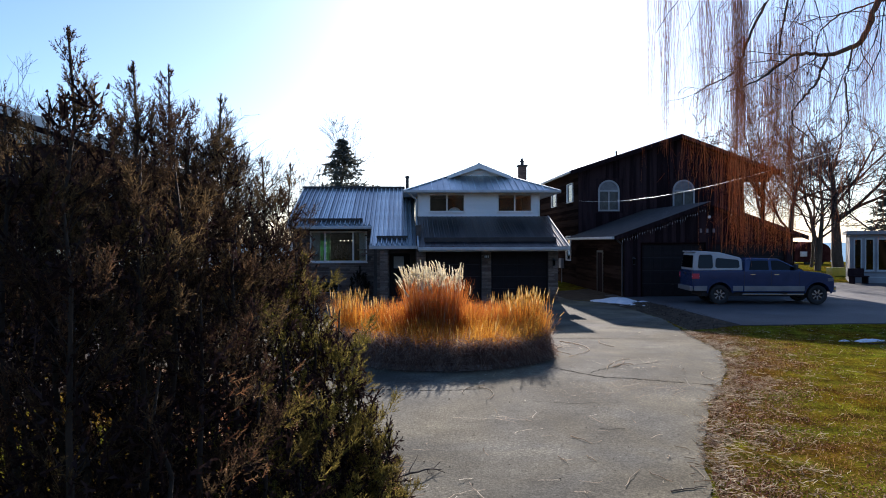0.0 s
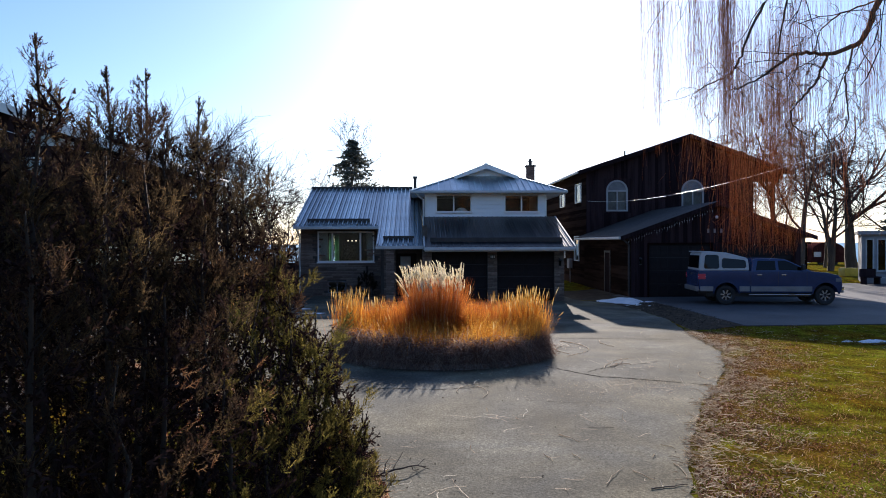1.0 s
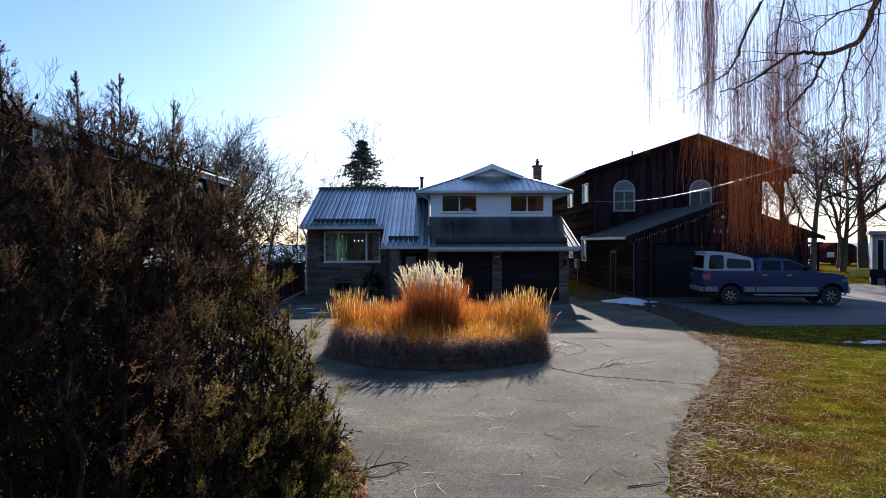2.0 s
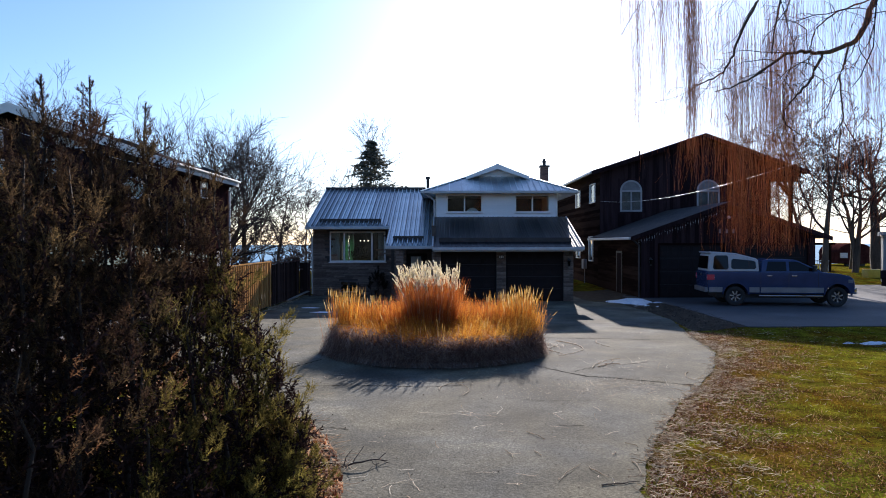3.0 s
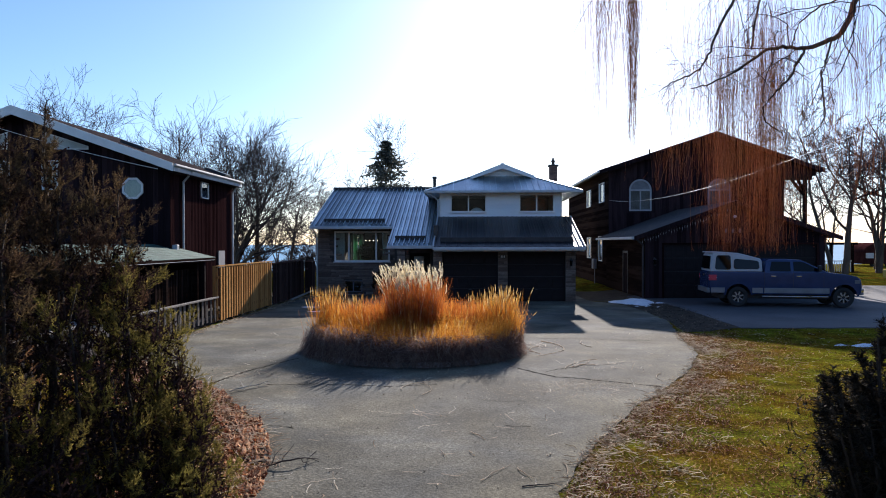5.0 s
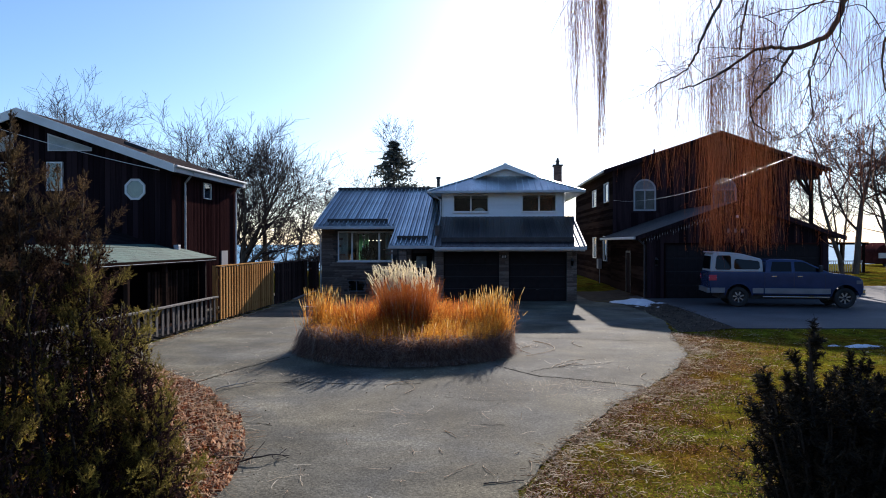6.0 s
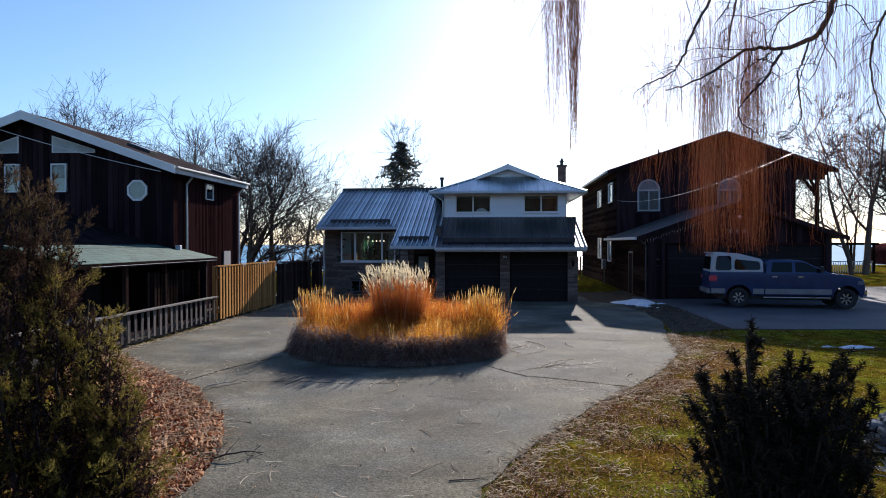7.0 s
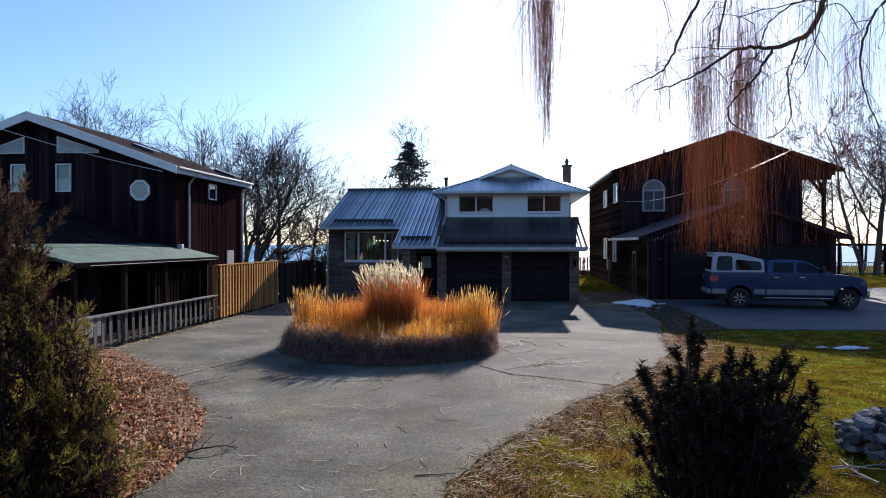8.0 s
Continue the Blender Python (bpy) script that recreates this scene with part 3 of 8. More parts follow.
def garage_door(parent, x0, x1, z0, z1, y, mat, rows=4, cols=4):
    d = part("garage_door", box(x0, x1, y, y + 0.05, z0, z1), mat, parent)
    w, h = (x1 - x0) / cols, (z1 - z0) / rows
    bm = bmesh.new()
    bx(bm, -w / 2 + 0.07, w / 2 - 0.07, -0.014, 0.01, -h / 2 + 0.07, h / 2 - 0.07)
    bmesh.ops.bevel(bm, geom=list(bm.edges), offset=0.012, segments=1, affect="EDGES")
    me = bpy.data.meshes.new("panel")
    bm.to_mesh(me)
    bm.free()
    me.materials.append(mat)
    for i in range(cols):
        for j in range(rows):
            piece("panel", me, d, (x0 + w * (i + 0.5), y, z0 + h * (j + 0.5)))
    for j in range(1, rows):
        part("joint", box(x0, x1, y - 0.003, y + 0.01, z0 + h * j - 0.006, z0 + h * j + 0.006), M_BLACK, d)
    part("handle", box((x0 + x1) / 2 - 0.06, (x0 + x1) / 2 + 0.06, y - 0.03, y, z0 + h - 0.05, z0 + h - 0.025), M_BLACK, d, bevel=0.004)
    return d


garage_door(house, 0.88, 3.35, 0.02, 2.2, 31.42, M_DOOR)
garage_door(house, 3.78, 6.33, 0.02, 2.2, 31.42, M_DOOR)

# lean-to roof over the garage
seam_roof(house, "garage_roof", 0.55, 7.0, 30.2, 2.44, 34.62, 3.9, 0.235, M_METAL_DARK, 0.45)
part("roof_deck", plate([(0.57, 30.24, 2.40), (6.98, 30.24, 2.40), (6.98, 34.6, 3.84), (0.57, 34.6, 3.84)], (0, 0, -0.1)), M_WHITE, house)
part("soffit", box(0.57, 6.98, 30.25, 31.33, 2.25, 2.29), M_WHITE, house)
f = box(0.52, 7.03, 30.12, 30.24, 2.29, 2.43)
part("gutter", f, M_TRIM_METAL, house, bevel=0.02)
part("rake_trim", plate([(0.5, 30.2, 2.33), (0.56, 30.2, 2.33), (0.56, 34.6, 3.79), (0.5, 34.6, 3.79)], (0, 0, 0.16)), M_TRIM_METAL, house)
part("rake_trim", plate([(7.0, 30.2, 2.33), (7.05, 30.2, 2.33), (7.05, 34.6, 3.79), (7.0, 34.6, 3.79)], (0, 0, 0.14)), M_TRIM_METAL, house)


def snow_guard(x0, x1, y, z, slope):
    g = part("snow_guard", box(x0, x1, y - 0.02, y + 0.02, z, z + 0.2), M_GUARD, house, bevel=0.006)
    n = max(2, int((x1 - x0) / 0.6))
    for i in range(n + 1):
        x = x0 + 0.05 + (x1 - x0 - 0.1) * i / n
        part("bracket", plate([(x - 0.012, y - 0.05, z - 0.02), (x + 0.012, y - 0.05, z - 0.02), (x + 0.012, y + 0.12, z + 0.04), (x - 0.012, y + 0.12, z + 0.04)], (0, 0, 0.05)), M_GUARD, g)


snow_guard(0.8, 6.6, 30.85, 2.65, 0.33)

# upper floor
W1, W2 = (1.16, 2.92, 4.12, 4.99), (4.53, 6.24, 4.12, 4.99)
up = part("upper_wall", wall_xz(0.65, 6.57, 3.3, 5.14, 34.72, 34.9, [W1, W2]), M_WHITE, house)
part("side_wall", box(0.65, 0.83, 34.9, 44.3, 2.4, 5.14), M_SIDING, house)
part("side_wall", box(6.39, 6.57, 34.9, 44.3, 3.3, 5.14), M_SIDING, house)
part("back_wall", box(0.65, 6.57, 44.1, 44.3, 0.0, 5.14), M_SIDING, house)
h = 0.205
for k in range(6):
    z = 3.88 + k * h
    cuts = [0.65, 6.57]
    if z + h > 4.13:
        cuts = [0.65, 1.16, 2.92, 4.53, 6.24, 6.57]
    for a, b in zip(cuts[::2], cuts[1::2]):
        bm = plate([(a, 34.665, z), (a, 34.72, z), (a, 34.72, z + h + 0.01), (a, 34.695, z + h + 0.01)], (b - a, 0, 0))
        part("siding_board", bm, M_SIDING, up)
for x in (0.61, 6.53):
    part("corner_board", box(x, x + 0.09, 34.655, 34.74, 3.86, 5.12), M_WHITE, up, bevel=0.006)
for (a, b, c, d) in (W1, W2):
    window_unit(house, "window_frame", a, b, c, d, 34.69, ((a + b) / 2,), w=0.055)

# hipped metal roof with a small gable at its front
EX0, EX1, EY0, EY1, EZ = -0.06, 7.5, 34.07, 45.0, 5.13
PX, PZ, GY, GB = 3.78, 6.64, 36.35, 6.04
k_side = (PZ - EZ) / (PX - EX0)
gx0, gx1 = PX - (PZ - GB) / k_side, PX + (PZ - GB) / k_side


def sheet(pts, mat=M_METAL, name="roof_sheet", t=0.04):
    return part(name, plate(pts, (0, 0, -t)), mat, house)


sheet([(EX0, EY0, EZ), (EX1, EY0, EZ), (gx1, GY, GB), (gx0, GY, GB)])
sheet([(EX0, EY0, EZ), (gx0, GY, GB), (PX, GY, PZ), (PX, EY1, PZ), (EX0, EY1, EZ)])
sheet([(EX1, EY0, EZ), (EX1, EY1, EZ), (PX, EY1, PZ), (PX, GY, PZ), (gx1, GY, GB)])
for i in range(25):                              # ribs up the front hip
    x = EX0 + 0.15 + i * 0.302
    u = min(1.0, (x - EX0) / (gx0 - EX0), (EX1 - x) / (EX1 - gx1))
    if u > 0.06:
        bm = bmesh.new()
        bar(bm, (x, EY0, EZ + 0.012), (x, EY0 + (GY - EY0) * u, EZ + (GB - EZ) * u + 0.012), 0.045, 0.06)
        part("roof_rib", bm, M_METAL, house)
for i in range(34):                              # ribs on the two long slopes
    y = 34.5 + i * 0.31
    u = min(1.0, (y - EY0) / (GY - EY0) * (gx0 - EX0) / (PX - EX0)) if y < GY else 1.0
    for s in (0, 1):
        a = (EX0 if s == 0 else EX1, y, EZ + 0.012)
        b = (a[0] + (PX - a[0]) * u, y, EZ + (PZ - EZ) * u + 0.012)
        bm = bmesh.new()
        bar(bm, a, b, 0.03, 0.04)
        part("roof_rib", bm, M_METAL, house)
for p, q in (((EX0, EY0, EZ + 0.02), (gx0, GY, GB + 0.02)), ((EX1, EY0, EZ + 0.02), (gx1, GY, GB + 0.02)), ((PX, GY - 0.4, PZ + 0.02), (PX, EY1, PZ + 0.02))):
    bm = bmesh.new()
    bar(bm, p, q, 0.14, 0.03)
    part("ridge_cap", bm, M_METAL, house)
part("gable_face", plate([(gx0 + 0.1, GY - 0.02, GB), (gx1 - 0.1, GY - 0.02, GB), (PX, GY - 0.02, PZ - 0.03)], (0, 0.06, 0)), M_WHITE, house)
for s in (-1, 1):
    e = PX + s * (PX - gx0 + 0.12)
    part("gable_roof", plate([(PX, GY - 0.42, PZ + 0.02), (e, GY - 0.42, GB - 0.03), (e, GY + 0.2, GB - 0.03), (PX, GY + 0.2, PZ + 0.02)], (0, 0, -0.04)), M_METAL, house)
    part("barge_board", plate([(PX, GY - 0.45, PZ + 0.01), (e, GY - 0.45, GB - 0.04), (e, GY - 0.45, GB - 0.2), (PX, GY - 0.45, PZ - 0.24)], (0, 0.03, 0)), M_WHITE, house)
part("soffit", box(EX0 + 0.02, EX1 - 0.02, EY0 + 0.02, EY1 - 0.02, 5.04, 5.07), M_WHITE, house)
part("gutter", box(EX0 - 0.04, EX1 + 0.04, EY0 - 0.1, EY0 + 0.01, 5.02, 5.14), M_TRIM_METAL, house, bevel=0.02)
for x in (EX0 - 0.05, EX1):
    part("fascia", box(x, x + 0.05, EY0, EY1, 5.02, 5.13), M_TRIM_METAL, house)
bm = rod(bmesh.new(), (0.1, 34.3, 5.04), (0.55, 34.6, 4.72), 0.04)
rod(bm, (0.55, 34.6, 4.74), (0.55, 34.6, 3.6), 0.04)
part("downspout", bm, M_TRIM_METAL, house)

# wing with the large window
BW = (-4.64, -1.87, 1.69, 3.2)
wing = part("wing_wall", wall_xz(-5.47, -1.35, 0.0, 3.42, 34.9, 35.1, [BW, (-4.15, -3.25, 0.18, 0.75)]), M_MORTAR, house)
stones(wing, -5.47, -1.35, 0.0, 3.36, 34.9, [BW, (-4.15, -3.25, 0.18, 0.75)], row=0.09, long=(0.35, 0.95), seed=21, count=330)
part("side_wall", box(-5.47, -5.27, 35.1, 44.3, 0.0, 3.6), M_MORTAR, house)
part("side_gable", plate([(-5.42, 35.0, 3.4), (-5.42, 40.0, 5.45), (-5.42, 43.7, 3.4)], (0.12, 0, 0)), M_SIDING, house)
part("back_wall", wall_xz(-5.47, 0.65, 0.0, 3.6, 44.1, 44.3, [(-5.24, -4.6, 1.4, 3.1)]), M_SIDING, house)
window_unit(house, "window_frame", -5.24, -4.6, 1.4, 3.1, 44.18, (), w=0.05, sill=False)
window_unit(house, "window_frame", *BW, 34.86, (-3.92, -2.55), w=0.07)
window_unit(house, "window_frame", -4.15, -3.25, 0.18, 0.75, 34.88, (-3.7,), w=0.04, sill=False, mat=M_BLIND)
sl = (5.66 - 3.43) / (40.0 - 33.85)
zy = lambda y: 3.43 + sl * (y - 33.85)
seam_roof(house, "wing_roof", -5.62, -1.55, 33.85, zy(33.85), 40.0, zy(40.0), 0.2265, None, 2.1)
seam_roof(house, "wing_roof", -1.55, 0.47, 31.3, zy(31.3), 40.0, zy(40.0), 0.2245, None, 2.1)
part("roof_deck", plate([(-5.6, 33.88, zy(33.88) - 0.03), (-1.5, 33.88, zy(33.88) - 0.03), (-1.5, 39.95, zy(39.95) - 0.03), (-5.6, 39.95, zy(39.95) - 0.03)], (0, 0, -0.1)), M_WHITE, house)
part("roof_deck", plate([(-1.5, 31.33, zy(31.33) - 0.03), (0.45, 31.33, zy(31.33) - 0.03), (0.45, 39.95, zy(39.95) - 0.03), (-1.5, 39.95, zy(39.95) - 0.03)], (0, 0, -0.1)), M_WHITE, house)
sheet([(-5.62, 40.0, 5.66), (0.6, 40.0, 5.66), (0.6, 45.5, 3.43), (-5.62, 45.5, 3.43)])
part("ridge_cap", box(-5.66, 0.0, 39.8, 40.2, 5.62, 5.79), M_GUARD, house, bevel=0.02)
part("gutter", box(-5.66, -1.53, 33.76, 33.87, zy(33.85) - 0.15, zy(33.85) - 0.01), M_TRIM_METAL, house, bevel=0.02)
part("gutter", box(-1.6, 0.5, 31.2, 31.32, zy(31.3) - 0.16, zy(31.3) - 0.01), M_TRIM_METAL, house, bevel=0.02)
part("soffit", box(-5.6, -1.5, 33.87, 34.9, 3.3, 3.34), M_WHITE, house)
part("rake_trim", plate([(-5.66, 33.85, zy(33.85) - 0.14), (-5.62, 33.85, zy(33.85) - 0.14), (-5.62, 40.0, 5.52), (-5.66, 40.0, 5.52)], (0, 0, 0.16)), M_TRIM_METAL, house)
part("rake_trim", plate([(-1.59, 31.3, zy(31.3) - 0.12), (-1.55, 31.3, zy(31.3) - 0.12), (-1.55, 33.85, zy(33.85) - 0.12), (-1.59, 33.85, zy(33.85) - 0.12)], (0, 0, 0.13)), M_TRIM_METAL, house)
snow_guard(-5.05, -2.05, 34.35, zy(34.35), sl)
snow_guard(-1.3, 0.1, 31.95, zy(31.95), sl)
bm = rod(bmesh.new(), (-5.5, 33.82, 3.3), (-5.5, 34.8, 2.95), 0.04)
rod(bm, (-5.5, 34.8, 2.97), (-5.5, 34.8, 0.1), 0.04)
part("downspout", bm, M_TRIM_METAL, house)

# entry porch
entry = part("entry_wall", wall_xz(-1.35, 0.47, 0.0, 2.9, 33.6, 33.75, [(-0.75, 0.2, 0.1, 2.12)]), M_MORTAR, house)
part("side_wall", box(-1.5, -1.35, 33.6, 34.9, 0.0, 3.2), M_MORTAR, house)
stones(entry, -1.35, -0.78, 0.0, 2.6, 33.6, [], row=0.11, long=(0.18, 0.4), seed=31)
dr = part("front_door", box(-0.75, 0.2, 33.63, 33.69, 0.1, 2.12), M_DOOR, house, bevel=0.006)
for a, b, c, d in ((-0.67, 0.12, 0.2, 0.85), (-0.67, 0.12, 0.95, 1.3)):
    part("door_panel", box(a, b, 33.618, 33.635, c, d), M_DOOR, dr, bevel=0.008)
part("door_light", box(-0.56, -0.08, 33.618, 33.632, 1.42, 1.98), M_CURTAIN, dr, "pale curtained door light")
bm = bmesh.new()
bmesh.ops.create_uvsphere(bm, u_segments=10, v_segments=8, radius=0.035, matrix=Matrix.Translation((0.12, 33.58, 1.05)))
part("door_knob", bm, M_CHROME, dr)
part("porch_step", box(-1.5, 0.45, 32.3, 33.6, 0.0, 0.1), M_MORTAR, house, bevel=0.01)
col = part("porch_column", box(-1.12, -0.8, 31.42, 31.72, 0.0, 2.3), M_MORTAR, house)
stones(col, -1.14, -0.79, 0.0, 2.3, 31.42, [], row=0.085, long=(0.16, 0.35), seed=41)

# rooms behind the glass, their dimness painted into the wall colour
part("floor_slab", box(-5.27, -1.35, 35.1, 44.1, 0.85, 0.95), M_DIMROOM, house)
part("room_wall", box(-1.4, -1.3, 35.1, 44.0, 0.95, 3.42), M_DIMROOM, house)
part("room_wall", wall_xz(-5.27, -1.3, 0.95, 3.42, 44.0, 44.095, [(-5.24, -4.6, 1.4, 3.1)]), M_DIMROOM, house)
part("room_wall", box(0.83, 6.39, 38.5, 38.6, 3.3, 5.1), M_DIMROOM, house)
part("room_wall", box(3.65, 3.75, 34.9, 38.5, 3.3, 5.05), M_DIMROOM, house)
part("floor_slab", box(0.83, 6.39, 34.9, 38.6, 3.2, 3.3), M_DIMROOM, house)
part("ceiling_slab", box(-5.27, -1.35, 35.1, 44.1, 3.42, 3.46), M_DIMROOM, house)


def curtain(x0, x1, y, z0, z1, mat, label, waves=9):
    n = waves * 6
    xs = np.linspace(x0, x1, n)
    ys = y + 0.03 * np.sin(np.linspace(0, waves * 2 * np.pi, n)) + 0.01 * np.sin(np.arange(n) * 1.7)
    V = np.concatenate([np.stack([xs, ys, np.full(n, z0)], 1), np.stack([xs, ys, np.full(n, z1)], 1)])
    i = np.arange(n - 1)
    ob = put("curtain", mesh_np("curtain", V, np.stack([i, i + 1, i + 1 + n, i + n], 1)), mat)
    m = ob.modifiers.new("thickness", "SOLIDIFY")
    m.thickness = 0.006
    ob.data.shade_smooth()
    put("curtain_rail", box_to_mesh("curtain_rail", x0 - 0.05, x1 + 0.05, y - 0.02, y + 0.02, z1 - 0.01, z1 + 0.02), M_WHITE, ob)
    tagged(ob, label, "curtain")


def box_to_mesh(name, *dims):
    bm = box(*dims)
    me = bpy.data.meshes.new(name)
    bm.to_mesh(me)
    bm.free()
    return me


curtain(-4.57, -4.15, 35.03, 1.1, 3.15, M_CURTAIN, "pale draped curtain inside the large window")
curtain(-5.2, -4.98, 43.95, 1.2, 3.2, M_GREENCLOTH, "green curtain drawn aside at the rear window", 4)
curtain(-4.84, -4.62, 43.95, 1.2, 3.2, M_GREENCLOTH, "green curtain drawn aside at the rear window", 4)
curtain(-2.25, -1.94, 35.03, 1.1, 3.15, M_CURTAIN, "pale draped curtain inside the large window")
chand = thing("chandelier", (-3.0, 36.4, 2.75), "dining room chandelier with four warm bulbs", "lamp")
part("stem", rod(bmesh.new(), (-3.0, 36.4, 2.8), (-3.0, 36.4, 3.42), 0.012), M_GUARD, chand)
for i in range(4):
    x = -3.3 + i * 0.2
    bm = rod(bmesh.new(), (-3.0, 36.4, 2.84), (x, 36.4, 2.76), 0.008)
    arm = part("arm", bm, M_GUARD, chand)
    bm = bmesh.new()
    bmesh.ops.create_uvsphere(bm, u_segments=10, v_segments=8, radius=0.032, matrix=Matrix.Translation((x, 36.4, 2.74)))
    part("bulb", bm, M_BULB, arm)
table = thing("dining_table", (-3.1, 36.5, 0.95), "dark dining table near the large window", "table")
part("tabletop", box(-4.0, -2.2, 36.0, 37.0, 1.66, 1.7), M_TABLE, table, bevel=0.01)
for x in (-3.92, -2.28):
    for y in (36.08, 36.92):
        part("leg", box(x - 0.03, x + 0.03, y - 0.03, y + 0.03, 0.95, 1.66), M_DOOR, table)
bm = bmesh.new()
bmesh.ops.create_uvsphere(bm, u_segments=16, v_segments=10, radius=0.5, matrix=Matrix.Translation((2.45, 35.25, 4.05)) @ Matrix.Diagonal((0.7, 0.25, 0.66, 1)))
tagged(part("cushion", bm, M_WHITE, None, round_=True), "large white rounded cushion behind the upper window", "cushion")
part("shelf", box(1.2, 2.9, 35.0, 35.6, 3.3, 3.74), M_DIMROOM, house)

# chimney, vent, lantern, number plate
chim = part("chimney", box(6.9, 7.36, 42.35, 42.85, 0.0, 7.2), M_BRICK, house)
brick = box_mesh("brick", 0.215, 0.02, 0.062, M_BRICK, 0.004)
for r in range(26):
    for c in range(2):
        piece("brick", brick, chim, (7.015 + c * 0.23 + (0.0 if r % 2 else 0.0), 42.345, 5.35 + r * 0.07))
part("chimney_cap", box(6.83, 7.43, 42.28, 42.92, 7.2, 7.3), M_MORTAR, chim, bevel=0.01)
bm = rod(bmesh.new(), (7.13, 42.6, 7.3), (7.13, 42.6, 7.5), 0.1)
rod(bm, (7.13, 42.6, 7.5), (7.13, 42.6, 7.56), 0.15, 0.15)
rod(bm, (7.13, 42.6, 7.56), (7.13, 42.6, 7.72), 0.09, 0.06)
part("flue_cap", bm, M_GUARD, chim)
bm = rod(bmesh.new(), (0.14, 39.3, 5.3), (0.14, 39.3, 6.2), 0.09)
rod(bm, (0.14, 39.3, 6.2), (0.14, 39.3, 6.32), 0.13)
part("vent_pipe", bm, M_GUARD, house)


def wall_lantern(x, y, z, label):
    t = thing("wall_lantern", (x, y, z), label, "lamp", "wall lanterns")
    part("bracket", box(x - 0.02, x + 0.02, y - 0.1, y, z + 0.16, z + 0.19), M_BLACK, t)
    part("back_plate", box(x - 0.04, x + 0.04, y - 0.015, y, z - 0.06, z + 0.2), M_BLACK, t, bevel=0.004)
    part("lantern_glass", rod(bmesh.new(), (x, y - 0.11, z - 0.12), (x, y - 0.11, z + 0.1), 0.045, 0.07, 6), M_DIMGLASS, t)
    bm = rod(bmesh.new(), (x, y - 0.11, z + 0.1), (x, y - 0.11, z + 0.18), 0.09, 0.02, 6)
    part("lantern_cap", bm, M_BLACK, t)
    part("lantern_base", rod(bmesh.new(), (x, y - 0.11, z - 0.15), (x, y - 0.11, z - 0.12), 0.05, 0.05, 6), M_BLACK, t)


wall_lantern(6.55, 31.24, 1.72, "black wall lantern on the stone garage pier")
sign = thing("number_plate", (3.565, 31.2, 2.0), "small dark plate with three pale bars", "sign")
part("plate", box(3.44, 3.69, 31.19, 31.22, 1.92, 2.08), M_GUARD, sign, bevel=0.004)
for i in range(3):
    part("bar", box(3.475 + i * 0.07, 3.51 + i * 0.07, 31.184, 31.19, 1.95, 2.05), M_WHITE, sign)


# ---- the dark wooden house with a garage gable ----
nb = thing("dark_wooden_house", (14.0, 44.0, 0.11), "dark-stained wooden house with a low garage gable", "house")
NX0, NX1, NY0, NY1 = 10.0, 19.7, 40.3, 56.0
NPX, NPZ, NEL, NER, NEZ = 15.82, 8.8, 9.37, 21.7, 6.68
up_l = (NPZ - NEZ) / (NPX - NEL)
up_r = (NPZ - NEZ) / (NER - NPX)
A1, A2 = (11.15, 12.4), (15.55, 16.85)
wl = wall_xz(NX0, NX1, 0.0, 6.4, NY0, NY0 + 0.2, [(A1[0], A1[1], 4.4, 5.55), (A2[0], A2[1], 4.4, 5.55)])
nfront = part("front_wall", wl, M_DARKWOOD, nb)
part("front_gable", plate([(NX0, NY0, 6.4), (NX1, NY0, 6.4), (NX1, NY0, NPZ - up_r * (NX1 - NPX) - 0.2), (NPX, NY0, NPZ - 0.2), (NX0, NY0, NPZ - up_l * (NPX - NX0) - 0.2)], (0, 0.2, 0)), M_DARKWOOD, nb)
HOLES_L = [(41.45, 42.95, 5.0, 6.15), (45.9, 47.4, 4.95, 6.05), (42.0, 43.2, 1.5, 3.0), (45.9, 47.2, 1.6, 2.95)]
part("side_wall", wall_xz(NY0 + 0.2, NY1, 0.0, 6.75, 0, 0.2, HOLES_L), M_BROWNWOOD, nb)
side = nb.children[-1]
side.data.transform(Matrix.Translation(origin(nb)))
side.data.transform(Matrix(((0, 1, 0, NX0), (1, 0, 0, 0), (0, 0, 1, 0), (0, 0, 0, 1))))
side.data.transform(Matrix.Translation(-origin(nb)))
side.data.flip_normals()
part("side_wall", box(NX1 - 0.2, NX1, NY0 + 0.2, NY1, 0, 6.9), M_BROWNWOOD, nb)
part("back_wall", box(NX0, NX1, NY1 - 0.2, NY1, 0, 6.7), M_BROWNWOOD, nb)
# boards on the side wall
for k in range(33):
    z = 0.15 + k * 0.2
    cuts = [NY0, NY1]
    for a, b, c, d in sorted(HOLES_L):
        if z + 0.2 > c - 0.05 and z < d + 0.05:
            cuts[-1:-1] = [a - 0.06, b + 0.06]
    for a, b in zip(cuts[::2], cuts[1::2]):
        part("siding_board", plate([(NX0 - 0.035, a, z), (NX0, a, z), (NX0, a, z + 0.2), (NX0 - 0.012, a, z + 0.2)], (0, b - a, 0)), M_BROWNWOOD, side)
# vertical boards on the front
for k in range(49):
    x = NX0 + k * 0.2
    top = (NPZ - up_l * (NPX - x) if x < NPX else NPZ - up_r * (x + 0.18 - NPX)) - 0.25
    top = min(top, (NPZ - up_l * (NPX - x)) - 0.25 if x < NPX else top)
    segs = [(2.9, top)]
    for w in (A1, A2):
        if w[0] - 0.25 < x < w[1] + 0.05:
            segs = [(2.9, 4.3), (6.3, top)]
    for a, b in segs:
        part("board", box(x + 0.01, x + 0.19, NY0 - 0.022, NY0, a, b), M_DARKWOOD, nfront)
